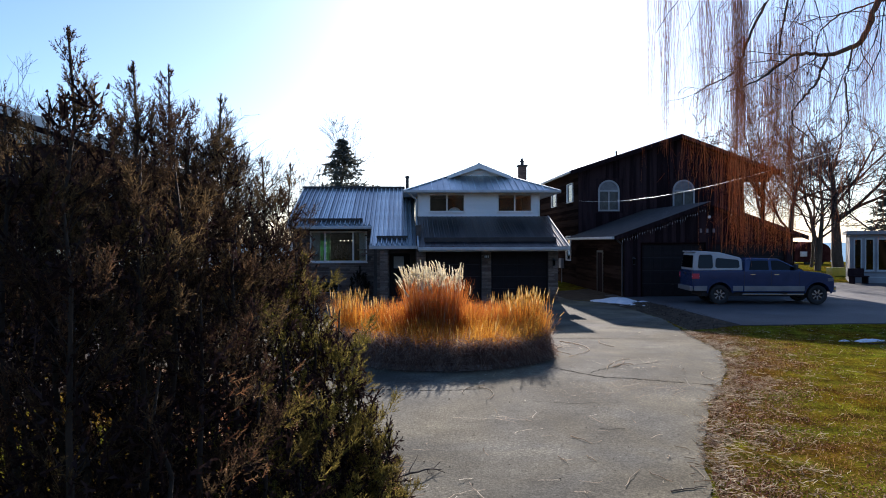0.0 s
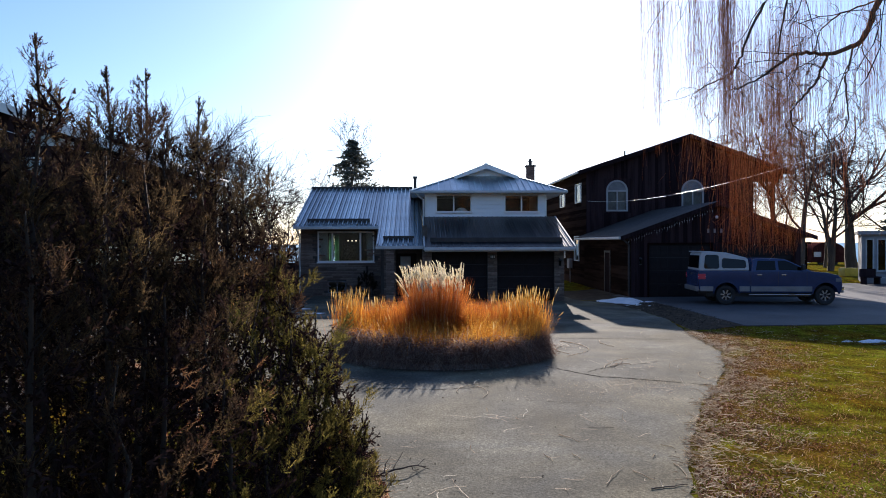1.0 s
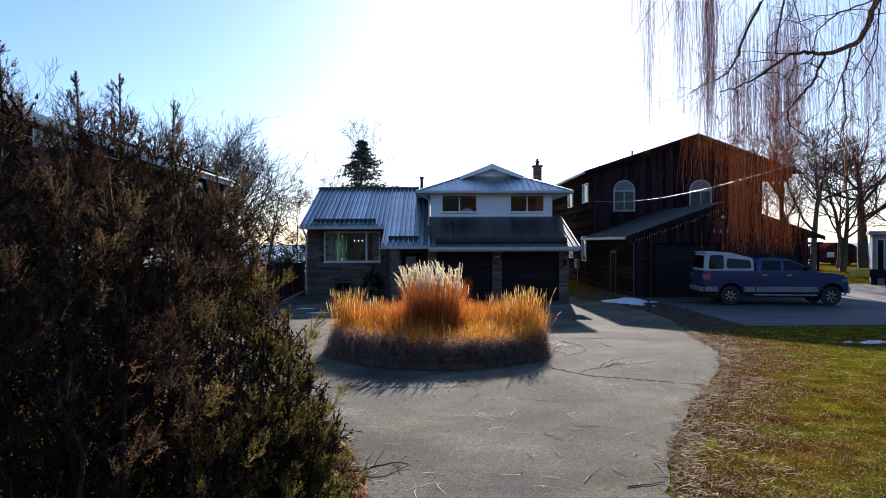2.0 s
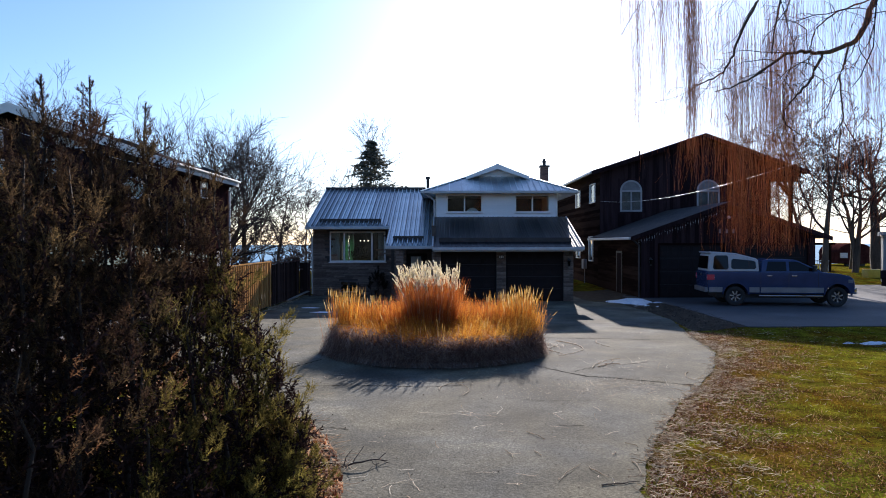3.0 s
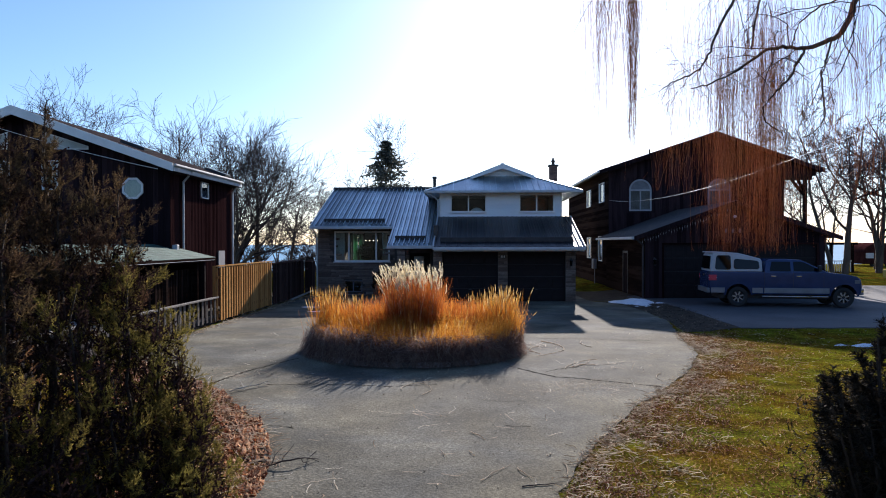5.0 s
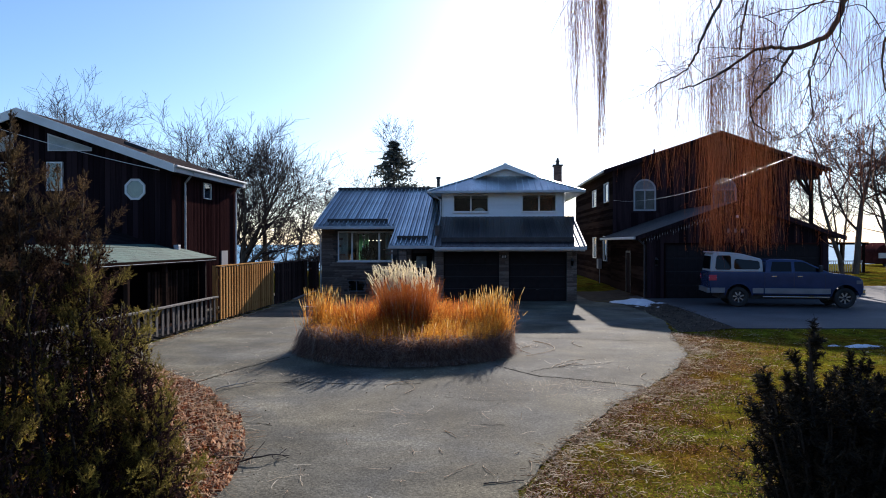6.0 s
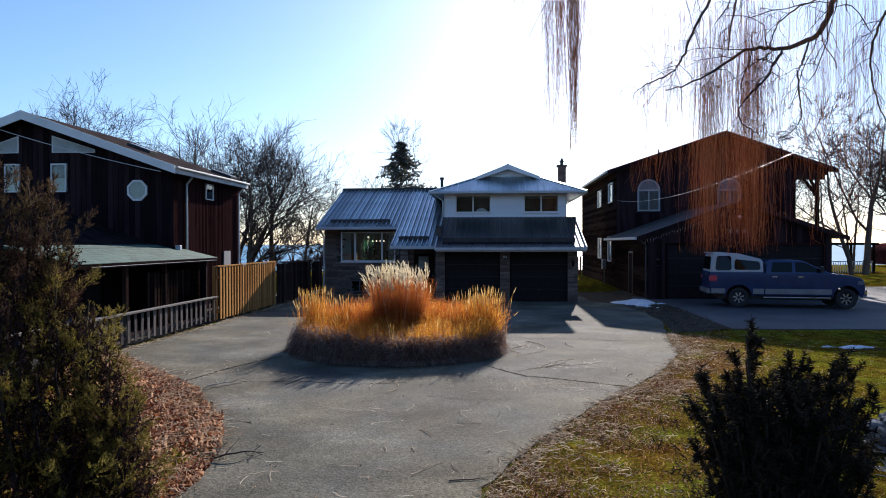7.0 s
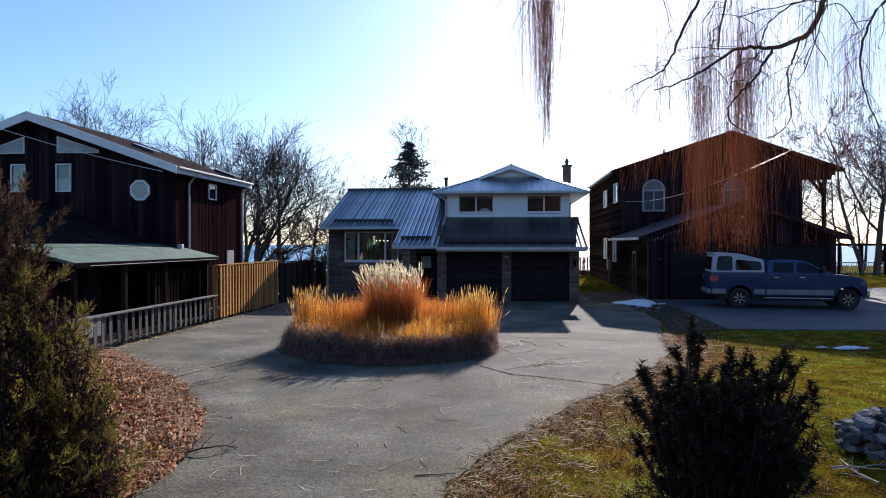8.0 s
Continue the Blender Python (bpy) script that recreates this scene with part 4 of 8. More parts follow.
# main roof
for s, e, k in ((-1, NEL, up_l), (1, NER, up_r)):
    part("roof", plate([(NPX, 39.6, NPZ), (e, 39.6, NEZ), (e, NY1 + 0.6, NEZ), (NPX, NY1 + 0.6, NPZ)], (0, 0, -0.1)), M_DARKROOF, nb)
    part("barge_board", plate([(NPX, 39.55, NPZ - 0.02), (e, 39.55, NEZ - 0.02), (e, 39.55, NEZ - 0.24), (NPX, 39.55, NPZ - 0.24)], (0, 0.05, 0)), M_DARKWOOD, nb)
    part("soffit", plate([(NPX, 39.62, NPZ - 0.13), (e, 39.62, NEZ - 0.13), (e, NY0, NEZ - 0.13), (NPX, NY0, NPZ - 0.13)], (0, 0, -0.03)), M_BROWNWOOD, nb)
part("gutter", box(NEL - 0.1, NEL + 0.02, 39.6, NY1 + 0.6, NEZ - 0.16, NEZ - 0.03), M_TRIM_METAL, nb, bevel=0.02)
part("vent_pipe", rod(bmesh.new(), (12.6, 41.5, 7.6), (12.6, 41.5, 8.05), 0.05), M_GUARD, nb)


def arched_window(x0, x1, z0, zs, y):
    r, cx = (x1 - x0) / 2, (x0 + x1) / 2
    ring = bmesh.new()
    n = 16
    outer = [(cx + r * math.cos(a), zs + r * math.sin(a)) for a in np.linspace(0, math.pi, n)]
    inner = [(cx + (r - 0.09) * math.cos(a), zs + (r - 0.09) * math.sin(a)) for a in np.linspace(0, math.pi, n)]
    for i in range(n - 1):
        slab(ring, [(outer[i][0], y, outer[i][1]), (outer[i + 1][0], y, outer[i + 1][1]), (inner[i + 1][0], y, inner[i + 1][1]), (inner[i][0], y, inner[i][1])], (0, 0.07, 0))
    for a, b, c, d in ((x0, x0 + 0.09, z0, zs), (x1 - 0.09, x1, z0, zs), (x0 + 0.09, x1 - 0.09, z0, z0 + 0.09), (x0 + 0.09, x1 - 0.09, zs - 0.05, zs + 0.05), (cx - 0.035, cx + 0.035, z0 + 0.09, zs - 0.05)):
        bx(ring, a, b, y, y + 0.07, c, d)
    fr = part("window_frame", ring, M_GREYPAINT, nb, "pale arched window frame")
    part("arched_pane", plate([(p[0], y + 0.04, p[1]) for p in inner], (0, 0.01, 0)), M_BLIND, fr, "pale half-round pane")
    for a, b in ((x0 + 0.09, cx - 0.035), (cx + 0.035, x1 - 0.09)):
        p = part("pane", box(a, b, y + 0.03, y + 0.04, z0 + 0.09, zs - 0.05), M_GLASS, fr)
        p.visible_shadow = False
        part("blind", box(a, b, y + 0.1, y + 0.11, z0 + 0.09, zs - 0.05), M_BLIND, fr, "pale drawn blind")


arched_window(*A1, 4.4, 5.58, NY0 - 0.06)
arched_window(*A2, 4.4, 5.58, NY0 - 0.06)
for a, b, c, d in HOLES_L:
    bm = bmesh.new()
    for p, q, u, v in ((a, b, d - 0.05, d), (a, b, c, c + 0.05), (a, a + 0.07, c + 0.05, d - 0.05), (b - 0.07, b, c + 0.05, d - 0.05)):
        bx(bm, NX0 - 0.07, NX0 + 0.05, p, q, u, v)
    fr = part("window_frame", bm, M_WHITE, nb)
    p = part("pane", box(NX0 + 0.0, NX0 + 0.01, a + 0.07, b - 0.07, c + 0.07, d - 0.07), M_GLASS, fr)
    p.visible_shadow = False
    # dark sheet in the opening that paints an unlit room
    part("blind", box(NX0 + 0.12, NX0 + 0.13, a, b, c, d), M_DIMROOM, fr, "dark sheet behind the pane painted as room dimness")
# balcony under the roof's end
part("balcony_deck", box(NX1, 21.3, 40.2, 48.0, 2.95, 3.1), M_BROWNWOOD, nb)
for y in (40.3, 44.0, 47.8):
    part("balcony_post", box(20.85, 21.03, y - 0.09, y + 0.09, 0.11, 6.75), M_BROWNWOOD, nb)
bm = bmesh.new()
bar(bm, (20.9, 40.3, 5.25), (20.2, 40.3, 6.15), 0.12, 0.14)
bar(bm, (20.94, 40.3, 5.3), (20.94, 41.1, 6.2), 0.12, 0.14)
part("knee_brace", bm, M_BROWNWOOD, nb)
part("tie_beam", box(19.7, 21.3, 40.2, 40.36, 6.1, 6.34), M_BROWNWOOD, nb)
part("gable_end", plate([(19.7, 40.2, 6.34), (21.5, 40.2, 6.34), (21.5, 40.2, 6.62), (19.7, 40.2, 7.25)], (0, 0.1, 0)), M_DARKWOOD, nb)
# garage gable
GX0, GX1, GYF = 9.9, 17.75, 31.7
GPX, GPZ, GEL, GER, GEZ = 13.85, 4.47, 9.35, 18.35, 2.89
gl_ = (GPZ - GEZ) / (GPX - GEL)
D1, D2 = (10.72, 13.6, 0.12, 2.52), (13.98, 17.4, 0.12, 2.52)
gfront = part("garage_front", wall_xz(GX0, GX1, 0.05, 2.7, GYF, GYF + 0.2, [D1, D2]), M_DARKWOOD, nb)
part("garage_gable", plate([(GX0, GYF, 2.7), (GX1, GYF, 2.7), (GX1, GYF, 2.93), (GPX, GYF, GPZ - 0.15), (GX0, GYF, 2.93)], (0, 0.2, 0)), M_DARKWOOD, nb)
for k in range(39):
    x = GX0 + k * 0.2
    top = GPZ - gl_ * max(abs(x - GPX), abs(x + 0.2 - GPX)) - 0.2
    lo = 2.6 if (D1[0] - 0.15 < x < D1[1] or D2[0] - 0.15 < x < D2[1]) else 0.12
    part("board", box(x + 0.01, x + 0.19, GYF - 0.02, GYF, lo, top), M_DARKWOOD, gfront)
for a, b, c, d in (D1, D2):
    garage_door(nb, a, b, c, d, GYF + 0.06, M_DOOR, 4, 6)
    bm = bmesh.new()
    for p, q, u, v in ((a - 0.07, a, c, d + 0.07), (b, b + 0.07, c, d + 0.07), (a, b, d, d + 0.07)):
        bx(bm, p, q, GYF - 0.04, GYF + 0.02, u, v)
    part("door_casing", bm, M_REDWOOD, nb)
gside = part("garage_side", box(GX0, GX0 + 0.2, GYF + 0.2, NY0, 0.05, 2.95), M_BROWNWOOD, nb)
part("garage_side", box(GX1 - 0.2, GX1, GYF + 0.2, NY0, 0.05, 2.95), M_BROWNWOOD, nb)
for k in range(14):
    z = 0.12 + k * 0.2
    for a, b in (((GYF, 34.9), (36.0, NY0)) if z < 2.15 else ((GYF, NY0),)):
        part("siding_board", plate([(GX0 - 0.035, a, z), (GX0, a, z), (GX0, a, z + 0.2), (GX0 - 0.012, a, z + 0.2)], (0, b - a, 0)), M_BROWNWOOD, gside)
sd = part("side_door", box(GX0 - 0.02, GX0, 34.98, 35.9, 0.12, 2.1), M_DARKWOOD, nb)
bm = bmesh.new()
for p, q, u, v in ((34.9, 34.98, 0.12, 2.2), (35.9, 36.0, 0.12, 2.2), (34.98, 35.9, 2.1, 2.2)):
    bx(bm, GX0 - 0.05, GX0, p, q, u, v)
part("door_frame", bm, M_GUARD, sd, "dark worn door frame")
for s, e in ((-1, GEL), (1, GER)):
    part("roof", plate([(GPX, 31.4, GPZ), (e, 31.4, GEZ), (e, NY0, GEZ), (GPX, NY0, GPZ)], (0, 0, -0.1)), M_DARKROOF, nb, "dark shingled garage roof")
    part("barge_board", plate([(GPX, 31.35, GPZ - 0.01), (e, 31.35, GEZ - 0.01), (e, 31.35, GEZ - 0.2), (GPX, 31.35, GPZ - 0.2)], (0, 0.05, 0)), M_DARKWOOD, nb)
part("gutter", box(GEL - 0.09, GEL + 0.02, 31.4, NY0, GEZ - 0.14, GEZ - 0.02), M_TRIM_METAL, nb, bevel=0.02)
bm = rod(bmesh.new(), (9.45, 31.6, 2.8), (9.82, 31.75, 2.5), 0.04)
rod(bm, (9.82, 31.75, 2.52), (9.82, 31.75, 0.15), 0.04)
part("downspout", bm, M_GUARD, nb)
# string of little lights under the left barge board
lights = thing("string_lights", (11.5, 31.33, 3.3), "unlit icicle string lights hung under the garage gable", "string lights", kind="")
g_ = np.random.default_rng(5)
n = 34
P = np.zeros((n, 4, 3))
for i in range(n):
    x = 9.7 + i * 0.115
    z = GPZ - gl_ * (GPX - x) - 0.22
    ln = g_.uniform(0.12, 0.34)
    for j in range(4):
        P[i, j] = (x + g_.uniform(-0.02, 0.02), 31.33, z - ln * j / 3)
V, F = tubes(P, np.full((n, 4), 0.003), 3)
tagged(put("wire", mesh_np("wire", V, F), M_BLIND, lights), kind="stuff")
V, F = tubes(P[:, 1:3] * 1.0, np.full((n, 2), 0.006), 5)
tagged(put("bulb_row", mesh_np("bulb_row", V, F), M_LENS, lights), kind="stuff")
num = thing("house_number", (13.72, 31.68, 3.13), "three pale bars fixed to the garage gable", "sign")
for i in range(3):
    part("bar", box(13.4 + i * 0.3, 13.49 + i * 0.3, GYF - 0.045, GYF - 0.02, 3.04, 3.22), M_BLIND, num)
gl2 = thing("gable_lamp", (13.8, 31.66, 3.75), "small round floodlight on the dark gable", "lamp")
bm = bmesh.new()
bmesh.ops.create_uvsphere(bm, u_segments=12, v_segments=8, radius=0.07, matrix=Matrix.Translation((13.8, 31.58, 3.75)))
part("lamp_head", bm, M_LENS, gl2, round_=True)
part("arm", rod(bmesh.new(), (13.8, 31.68, 3.8), (13.8, 31.6, 3.78), 0.02), M_BLACK, gl2)
wall_lantern(10.3, 31.66, 1.75, "small wall lantern beside the dark garage door")


# ---- the brown board house with the green porch roof ----
lh = thing("brown_board_house", (-13.0, 27.5, 0.0), "brown vertical-board house with white barge boards and porch", "house")
LX1, LX0, LY0, LY1 = -8.3, -18.76, 24.2, 30.5
LPX, LPZ, LER, LEZ = -13.53, 7.32, -7.93, 5.31
ls = (LPZ - LEZ) / (LER - LPX)
FW = [(-12.82, -12.23, 4.48, 5.51), (-14.58, -14.01, 4.48, 5.51)]
lfront = part("front_wall", wall_xz(LX0, LX1, 0.0, 5.0, LY0, LY0 + 0.2, [(a, b, c, 5.0) for a, b, c, d in FW]), M_DARKWOOD, lh)
part("front_gable", plate([(LX0, LY0 + 0.02, 5.0), (LX1, LY0 + 0.02, 5.0), (LX1, LY0 + 0.02, LPZ - ls * 5.23 - 0.15), (LPX, LY0 + 0.02, LPZ - 0.25), (LX0, LY0 + 0.02, LPZ - ls * 5.23 - 0.15)], (0, 0.18, 0)), M_DARKWOOD, lh)
lside = part("side_wall", box(LX1 - 0.2, LX1, LY0 + 0.2, LY1, 0.0, 5.35), M_REDWOOD, lh)
part("back_wall", box(LX0, LX1, LY1 - 0.2, LY1, 0.0, 5.3), M_DARKWOOD, lh)
part("back_gable", plate([(LX0, LY1 - 0.2, 5.3), (LX1, LY1 - 0.2, 5.3), (LPX, LY1 - 0.2, LPZ - 0.2)], (0, 0.18, 0)), M_DARKWOOD, lh)
part("side_wall", box(LX0, LX0 + 0.2, LY0 + 0.2, LY1, 0.0, 5.3), M_DARKWOOD, lh)
SW = (26.96, 27.7, 4.36, 4.99)
for k in range(42):
    y = LY0 + k * 0.15
    segs = [(0.0, 5.3)]
    if SW[0] - 0.16 < y < SW[1] + 0.02:
        segs = [(0.0, SW[2] - 0.06), (SW[3] + 0.06, 5.3)]
    for a, b in segs:
        part("board", box(LX1, LX1 + 0.022, y + 0.008, y + 0.142, a, b), M_REDWOOD, lside)
for k in range(52):
    x = LX1 - 0.2 - k * 0.2
    top = LPZ - ls * max(abs(x - LPX), abs(x + 0.2 - LPX)) - 0.2
    segs = [(0.0, top)]
    for a, b, c, d in FW:
        if a - 0.22 < x < b + 0.02:
            segs = [(0.0, c - 0.06), (d + 0.06, top)]
    for a, b in segs:
        part("board", box(x + 0.008, x + 0.192, LY0 - 0.02, LY0, a, b), M_DARKWOOD, lfront)
for a, b, c, d in FW:
    window_unit(lh, "window_frame", a, b, c, d, LY0 - 0.03, (), w=0.05, sill=False)
    part("blind", box(a, b, LY0 + 0.12, LY0 + 0.13, c, d), M_CURTAIN, lh, "pale drawn blind")
for pts in ([(-12.77, 6.52), (-11.16, 6.0), (-11.16, 5.88), (-12.77, 5.9)], [(-14.03, 6.52), (-14.03, 5.9), (-15.64, 5.88), (-15.64, 6.0)]):
    fr = part("clerestory_frame", plate([(x, LY0 - 0.05, z) for x, z in pts], (0, 0.04, 0)), M_WHITE, lh)
    cx, cz = sum(p[0] for p in pts) / 4, sum(p[1] for p in pts) / 4
    part("clerestory_pane", plate([(cx + (x - cx) * 0.94, LY0 - 0.056, cz + (z - cz) * 0.84) for x, z in pts], (0, 0.004, 0)), M_CURTAIN, fr, "pale shaded clerestory pane")
# octagonal window
ring = bmesh.new()
oc = [(math.cos(radians(22.5 + 45 * i)), math.sin(radians(22.5 + 45 * i))) for i in range(8)]
for i in range(8):
    a, b = oc[i], oc[(i + 1) % 8]
    slab(ring, [(-9.59 + 0.4 * a[0], LY0 - 0.06, 4.52 + 0.4 * a[1]), (-9.59 + 0.4 * b[0], LY0 - 0.06, 4.52 + 0.4 * b[1]), (-9.59 + 0.32 * b[0], LY0 - 0.06, 4.52 + 0.32 * b[1]), (-9.59 + 0.32 * a[0], LY0 - 0.06, 4.52 + 0.32 * a[1])], (0, 0.06, 0))
ofr = part("octagon_frame", ring, M_WHITE, lh, "white octagonal window frame")
part("octagon_blind", plate([(-9.59 + 0.33 * a, LY0 - 0.024, 4.52 + 0.33 * b) for a, b in oc], (0, 0.002, 0)), M_CURTAIN, ofr, "pale curtain behind the octagon")
p = part("octagon_pane", plate([(-9.59 + 0.33 * a, LY0 - 0.045, 4.52 + 0.33 * b) for a, b in oc], (0, 0.006, 0)), M_GLASS, ofr)
p.visible_shadow = False
bm = bmesh.new()
a, b, c, d = SW
for p_, q, u, v in ((a, b, d - 0.035, d), (a, b, c, c + 0.035), (a, a + 0.035, c, d), (b - 0.035, b, c, d)):
    bx(bm, LX1 - 0.02, LX1 + 0.05, p_, q, u, v)
fr = part("window_frame", bm, M_WHITE, lh)
part("pane", box(LX1 + 0.01, LX1 + 0.016, a, b, c, d), M_GLASS, fr).visible_shadow = False
part("blind", box(LX1 - 0.0, LX1 + 0.004, a, b, c, d), M_CURTAIN, fr, "pale drawn blind")
part("low_window", box(LX1 + 0.02, LX1 + 0.06, 28.72, 29.42, 1.6, 2.3), M_GREYPAINT, lh)
# roof
for s in (-1, 1):
    e = LPX + s * (LER - LPX)
    part("roof", plate([(LPX, 23.65, LPZ), (e, 23.65, LEZ), (e, 30.7, LEZ), (LPX, 30.7, LPZ)], (0, 0, -0.08)), M_SHINGLE, lh, "brown asphalt shingle roof")
    part("barge_board", plate([(LPX, 23.58, LPZ + 0.02), (e, 23.58, LEZ + 0.02), (e, 23.58, LEZ - 0.26), (LPX, 23.58, LPZ - 0.3)], (0, 0.05, 0)), M_WHITE, lh)
    part("soffit", plate([(LPX, 23.66, LPZ - 0.1), (e, 23.66, LEZ - 0.1), (e, 24.2, LEZ - 0.1), (LPX, 24.2, LPZ - 0.1)], (0, 0, -0.03)), M_DARKWOOD, lh)
part("fascia", box(LER - 0.02, LER + 0.02, 23.63, 30.7, LEZ - 0.24, LEZ - 0.06), M_GREYTRIM, lh)
part("gutter", box(LER + 0.02, LER + 0.11, 23.63, 30.72, LEZ - 0.08, LEZ + 0.0), M_GREYTRIM, lh, bevel=0.02)
part("soffit", box(LX1, LER, 24.2, 30.7, LEZ - 0.26, LEZ - 0.22), M_DARKWOOD, lh)
for y in (25.15, 30.35):
    bm = rod(bmesh.new(), (LER + 0.05, y, LEZ - 0.1), (LX1 + 0.08, y, LEZ - 0.5), 0.04)
    rod(bm, (LX1 + 0.08, y, LEZ - 0.48), (LX1 + 0.08, y, 0.1), 0.04)
    part("downspout", bm, M_WHITE if y > 30 else M_TRIM_METAL, lh)
for u, y in ((0.55, 26.2), (0.88, 29.6)):
    x = LPX + (LER - LPX) * u
    z = LPZ - ls * (x - LPX)
    bm = bmesh.new()
    slab(bm, [(x - 0.45, y - 0.35, z + 0.17), (x + 0.45, y - 0.35, z - 0.15), (x + 0.45, y + 0.35, z - 0.15), (x - 0.45, y + 0.35, z + 0.17)], (0.03, 0, 0.1))
    sk = part("skylight", bm, M_GUARD, lh)
    part("skylight_pane", plate([(x - 0.37, y - 0.29, z + 0.265), (x + 0.43, y - 0.29, z - 0.02), (x + 0.43, y + 0.29, z - 0.02), (x - 0.37, y + 0.29, z + 0.265)], (0, 0, 0.01)), M_LENS, sk)
# low wing and green porch roof towards the drive
green = part("porch_roof", plate([(-7.0, 16.4, 2.1), (-7.0, 24.95, 2.1), (-8.9, 24.95, 2.57), (-8.9, 16.4, 2.57)], (0, 0, -0.06)), M_GREENROOF, lh, "weathered green shingle porch roof")
for k in range(9):                             # shingle courses
    u0, u1 = k / 9, (k + 1) / 9
    x0, x1 = -7.0 - 1.9 * u0, -7.0 - 1.9 * u1
    z0, z1 = 2.1 + 0.47 * u0, 2.1 + 0.47 * u1
    part("shingle_course", plate([(x0 + 0.02, 16.4, z0 + 0.004), (x0 + 0.02, 24.95, z0 + 0.004), (x1, 24.95, z1 + 0.003), (x1, 16.4, z1 + 0.003)], (0, 0, 0.012)), M_GREENROOF, green)
part("low_roof", plate([(-8.85, 16.4, 2.56), (-8.85, 24.2, 2.56), (-13.7, 24.2, 4.25), (-13.7, 16.4, 4.25)], (0, 0, -0.08)), M_LOWROOF, lh, "dark shingle roof of the low wing")
part("low_roof", plate([(-13.7, 16.4, 4.25), (-13.7, 24.2, 4.25), (-18.5, 24.2, 2.56), (-18.5, 16.4, 2.56)], (0, 0, -0.08)), M_LOWROOF, lh)
part("low_wall", box(-18.4, -8.5, 16.9, 17.05, 0.0, 2.5), M_DARKWOOD, lh)
part("low_gable", plate([(-18.4, 16.9, 2.5), (-8.5, 16.9, 2.5), (-13.7, 16.9, 4.15)], (0, 0.15, 0)), M_DARKWOOD, lh)
pw = part("porch_wall", wall_xz(17.05, 24.2, 0.0, 2.5, 0, 0.15, [(19.2, 20.15, 0.05, 2.1)]), M_DARKWOOD, lh)
pw.data.transform(Matrix.Translation(origin(lh)))
pw.data.transform(Matrix(((0, 1, 0, -8.65), (1, 0, 0, 0), (0, 0, 1, 0), (0, 0, 0, 1))))
pw.data.transform(Matrix.Translation(-origin(lh)))
pw.data.flip_normals()
part("porch_door", box(-8.62, -8.57, 19.2, 20.15, 0.05, 2.1), M_DOOR, lh)
part("porch_end_wall", box(-8.5, -7.02, 24.02, 24.12, 0.06, 2.12), M_DARKWOOD, lh)
part("porch_fascia", box(-7.0, -6.96, 16.4, 24.95, 1.98, 2.1), M_BROWNWOOD, lh)
for y in (16.6, 18.9, 21.2, 23.6):
    part("porch_post", box(-7.2, -7.08, y - 0.06, y + 0.06, 0.0, 2.05), M_BROWNWOOD, lh)
for k in range(18):
    y = 20.4 + k * 0.21
    part("porch_slat", box(-7.3, -7.27, y, y + 0.13, 0.15, 1.75), M_BROWNWOOD, lh)
part("light_string", box(-6.955, -6.945, 17.0, 24.8, 2.02, 2.03), M_WHITE, lh)
part("roof_vent", box(-8.32, -8.1, 24.3, 24.5, 2.3, 2.56), M_GREYTRIM, lh, bevel=0.02)
part("porch_floor", box(-8.5, -7.05, 16.9, 24.2, 0.0, 0.06), M_BROWNWOOD, lh)
crate = thing("storage_bench", (-7.9, 18.0, 0.06), "grey storage bench under the porch roof", "bench")
part("body", box(-8.4, -7.5, 17.4, 18.6, 0.06, 0.55), M_GREYWOOD, crate, bevel=0.01)
part("lid", box(-8.44, -7.46, 17.36, 18.64, 0.55, 0.6), M_GREYPAINT, crate, bevel=0.01)


# ---- fences ----
def picket_fence():
    t = thing("picket_fence", (-6.1, 16.0, 0.0), "low weathered grey picket fence along the drive", "fence")
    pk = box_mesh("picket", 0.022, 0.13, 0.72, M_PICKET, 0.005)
    g = np.random.default_rng(9)
    y = 9.2
    while y < 22.6:
        piece("picket", pk, t, (-6.1 + g.uniform(-0.008, 0.008), y, 0.46 + g.uniform(-0.02, 0.015)), (radians(g.uniform(-1.5, 1.5)), radians(g.uniform(-1, 1)), 0))
        y += 0.33 + g.uniform(-0.02, 0.02)
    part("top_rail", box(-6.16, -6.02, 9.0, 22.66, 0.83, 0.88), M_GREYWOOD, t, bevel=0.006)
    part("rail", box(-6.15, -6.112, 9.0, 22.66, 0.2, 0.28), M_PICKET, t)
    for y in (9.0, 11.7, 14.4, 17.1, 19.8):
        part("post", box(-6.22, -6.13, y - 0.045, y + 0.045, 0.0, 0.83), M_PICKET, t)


picket_fence()


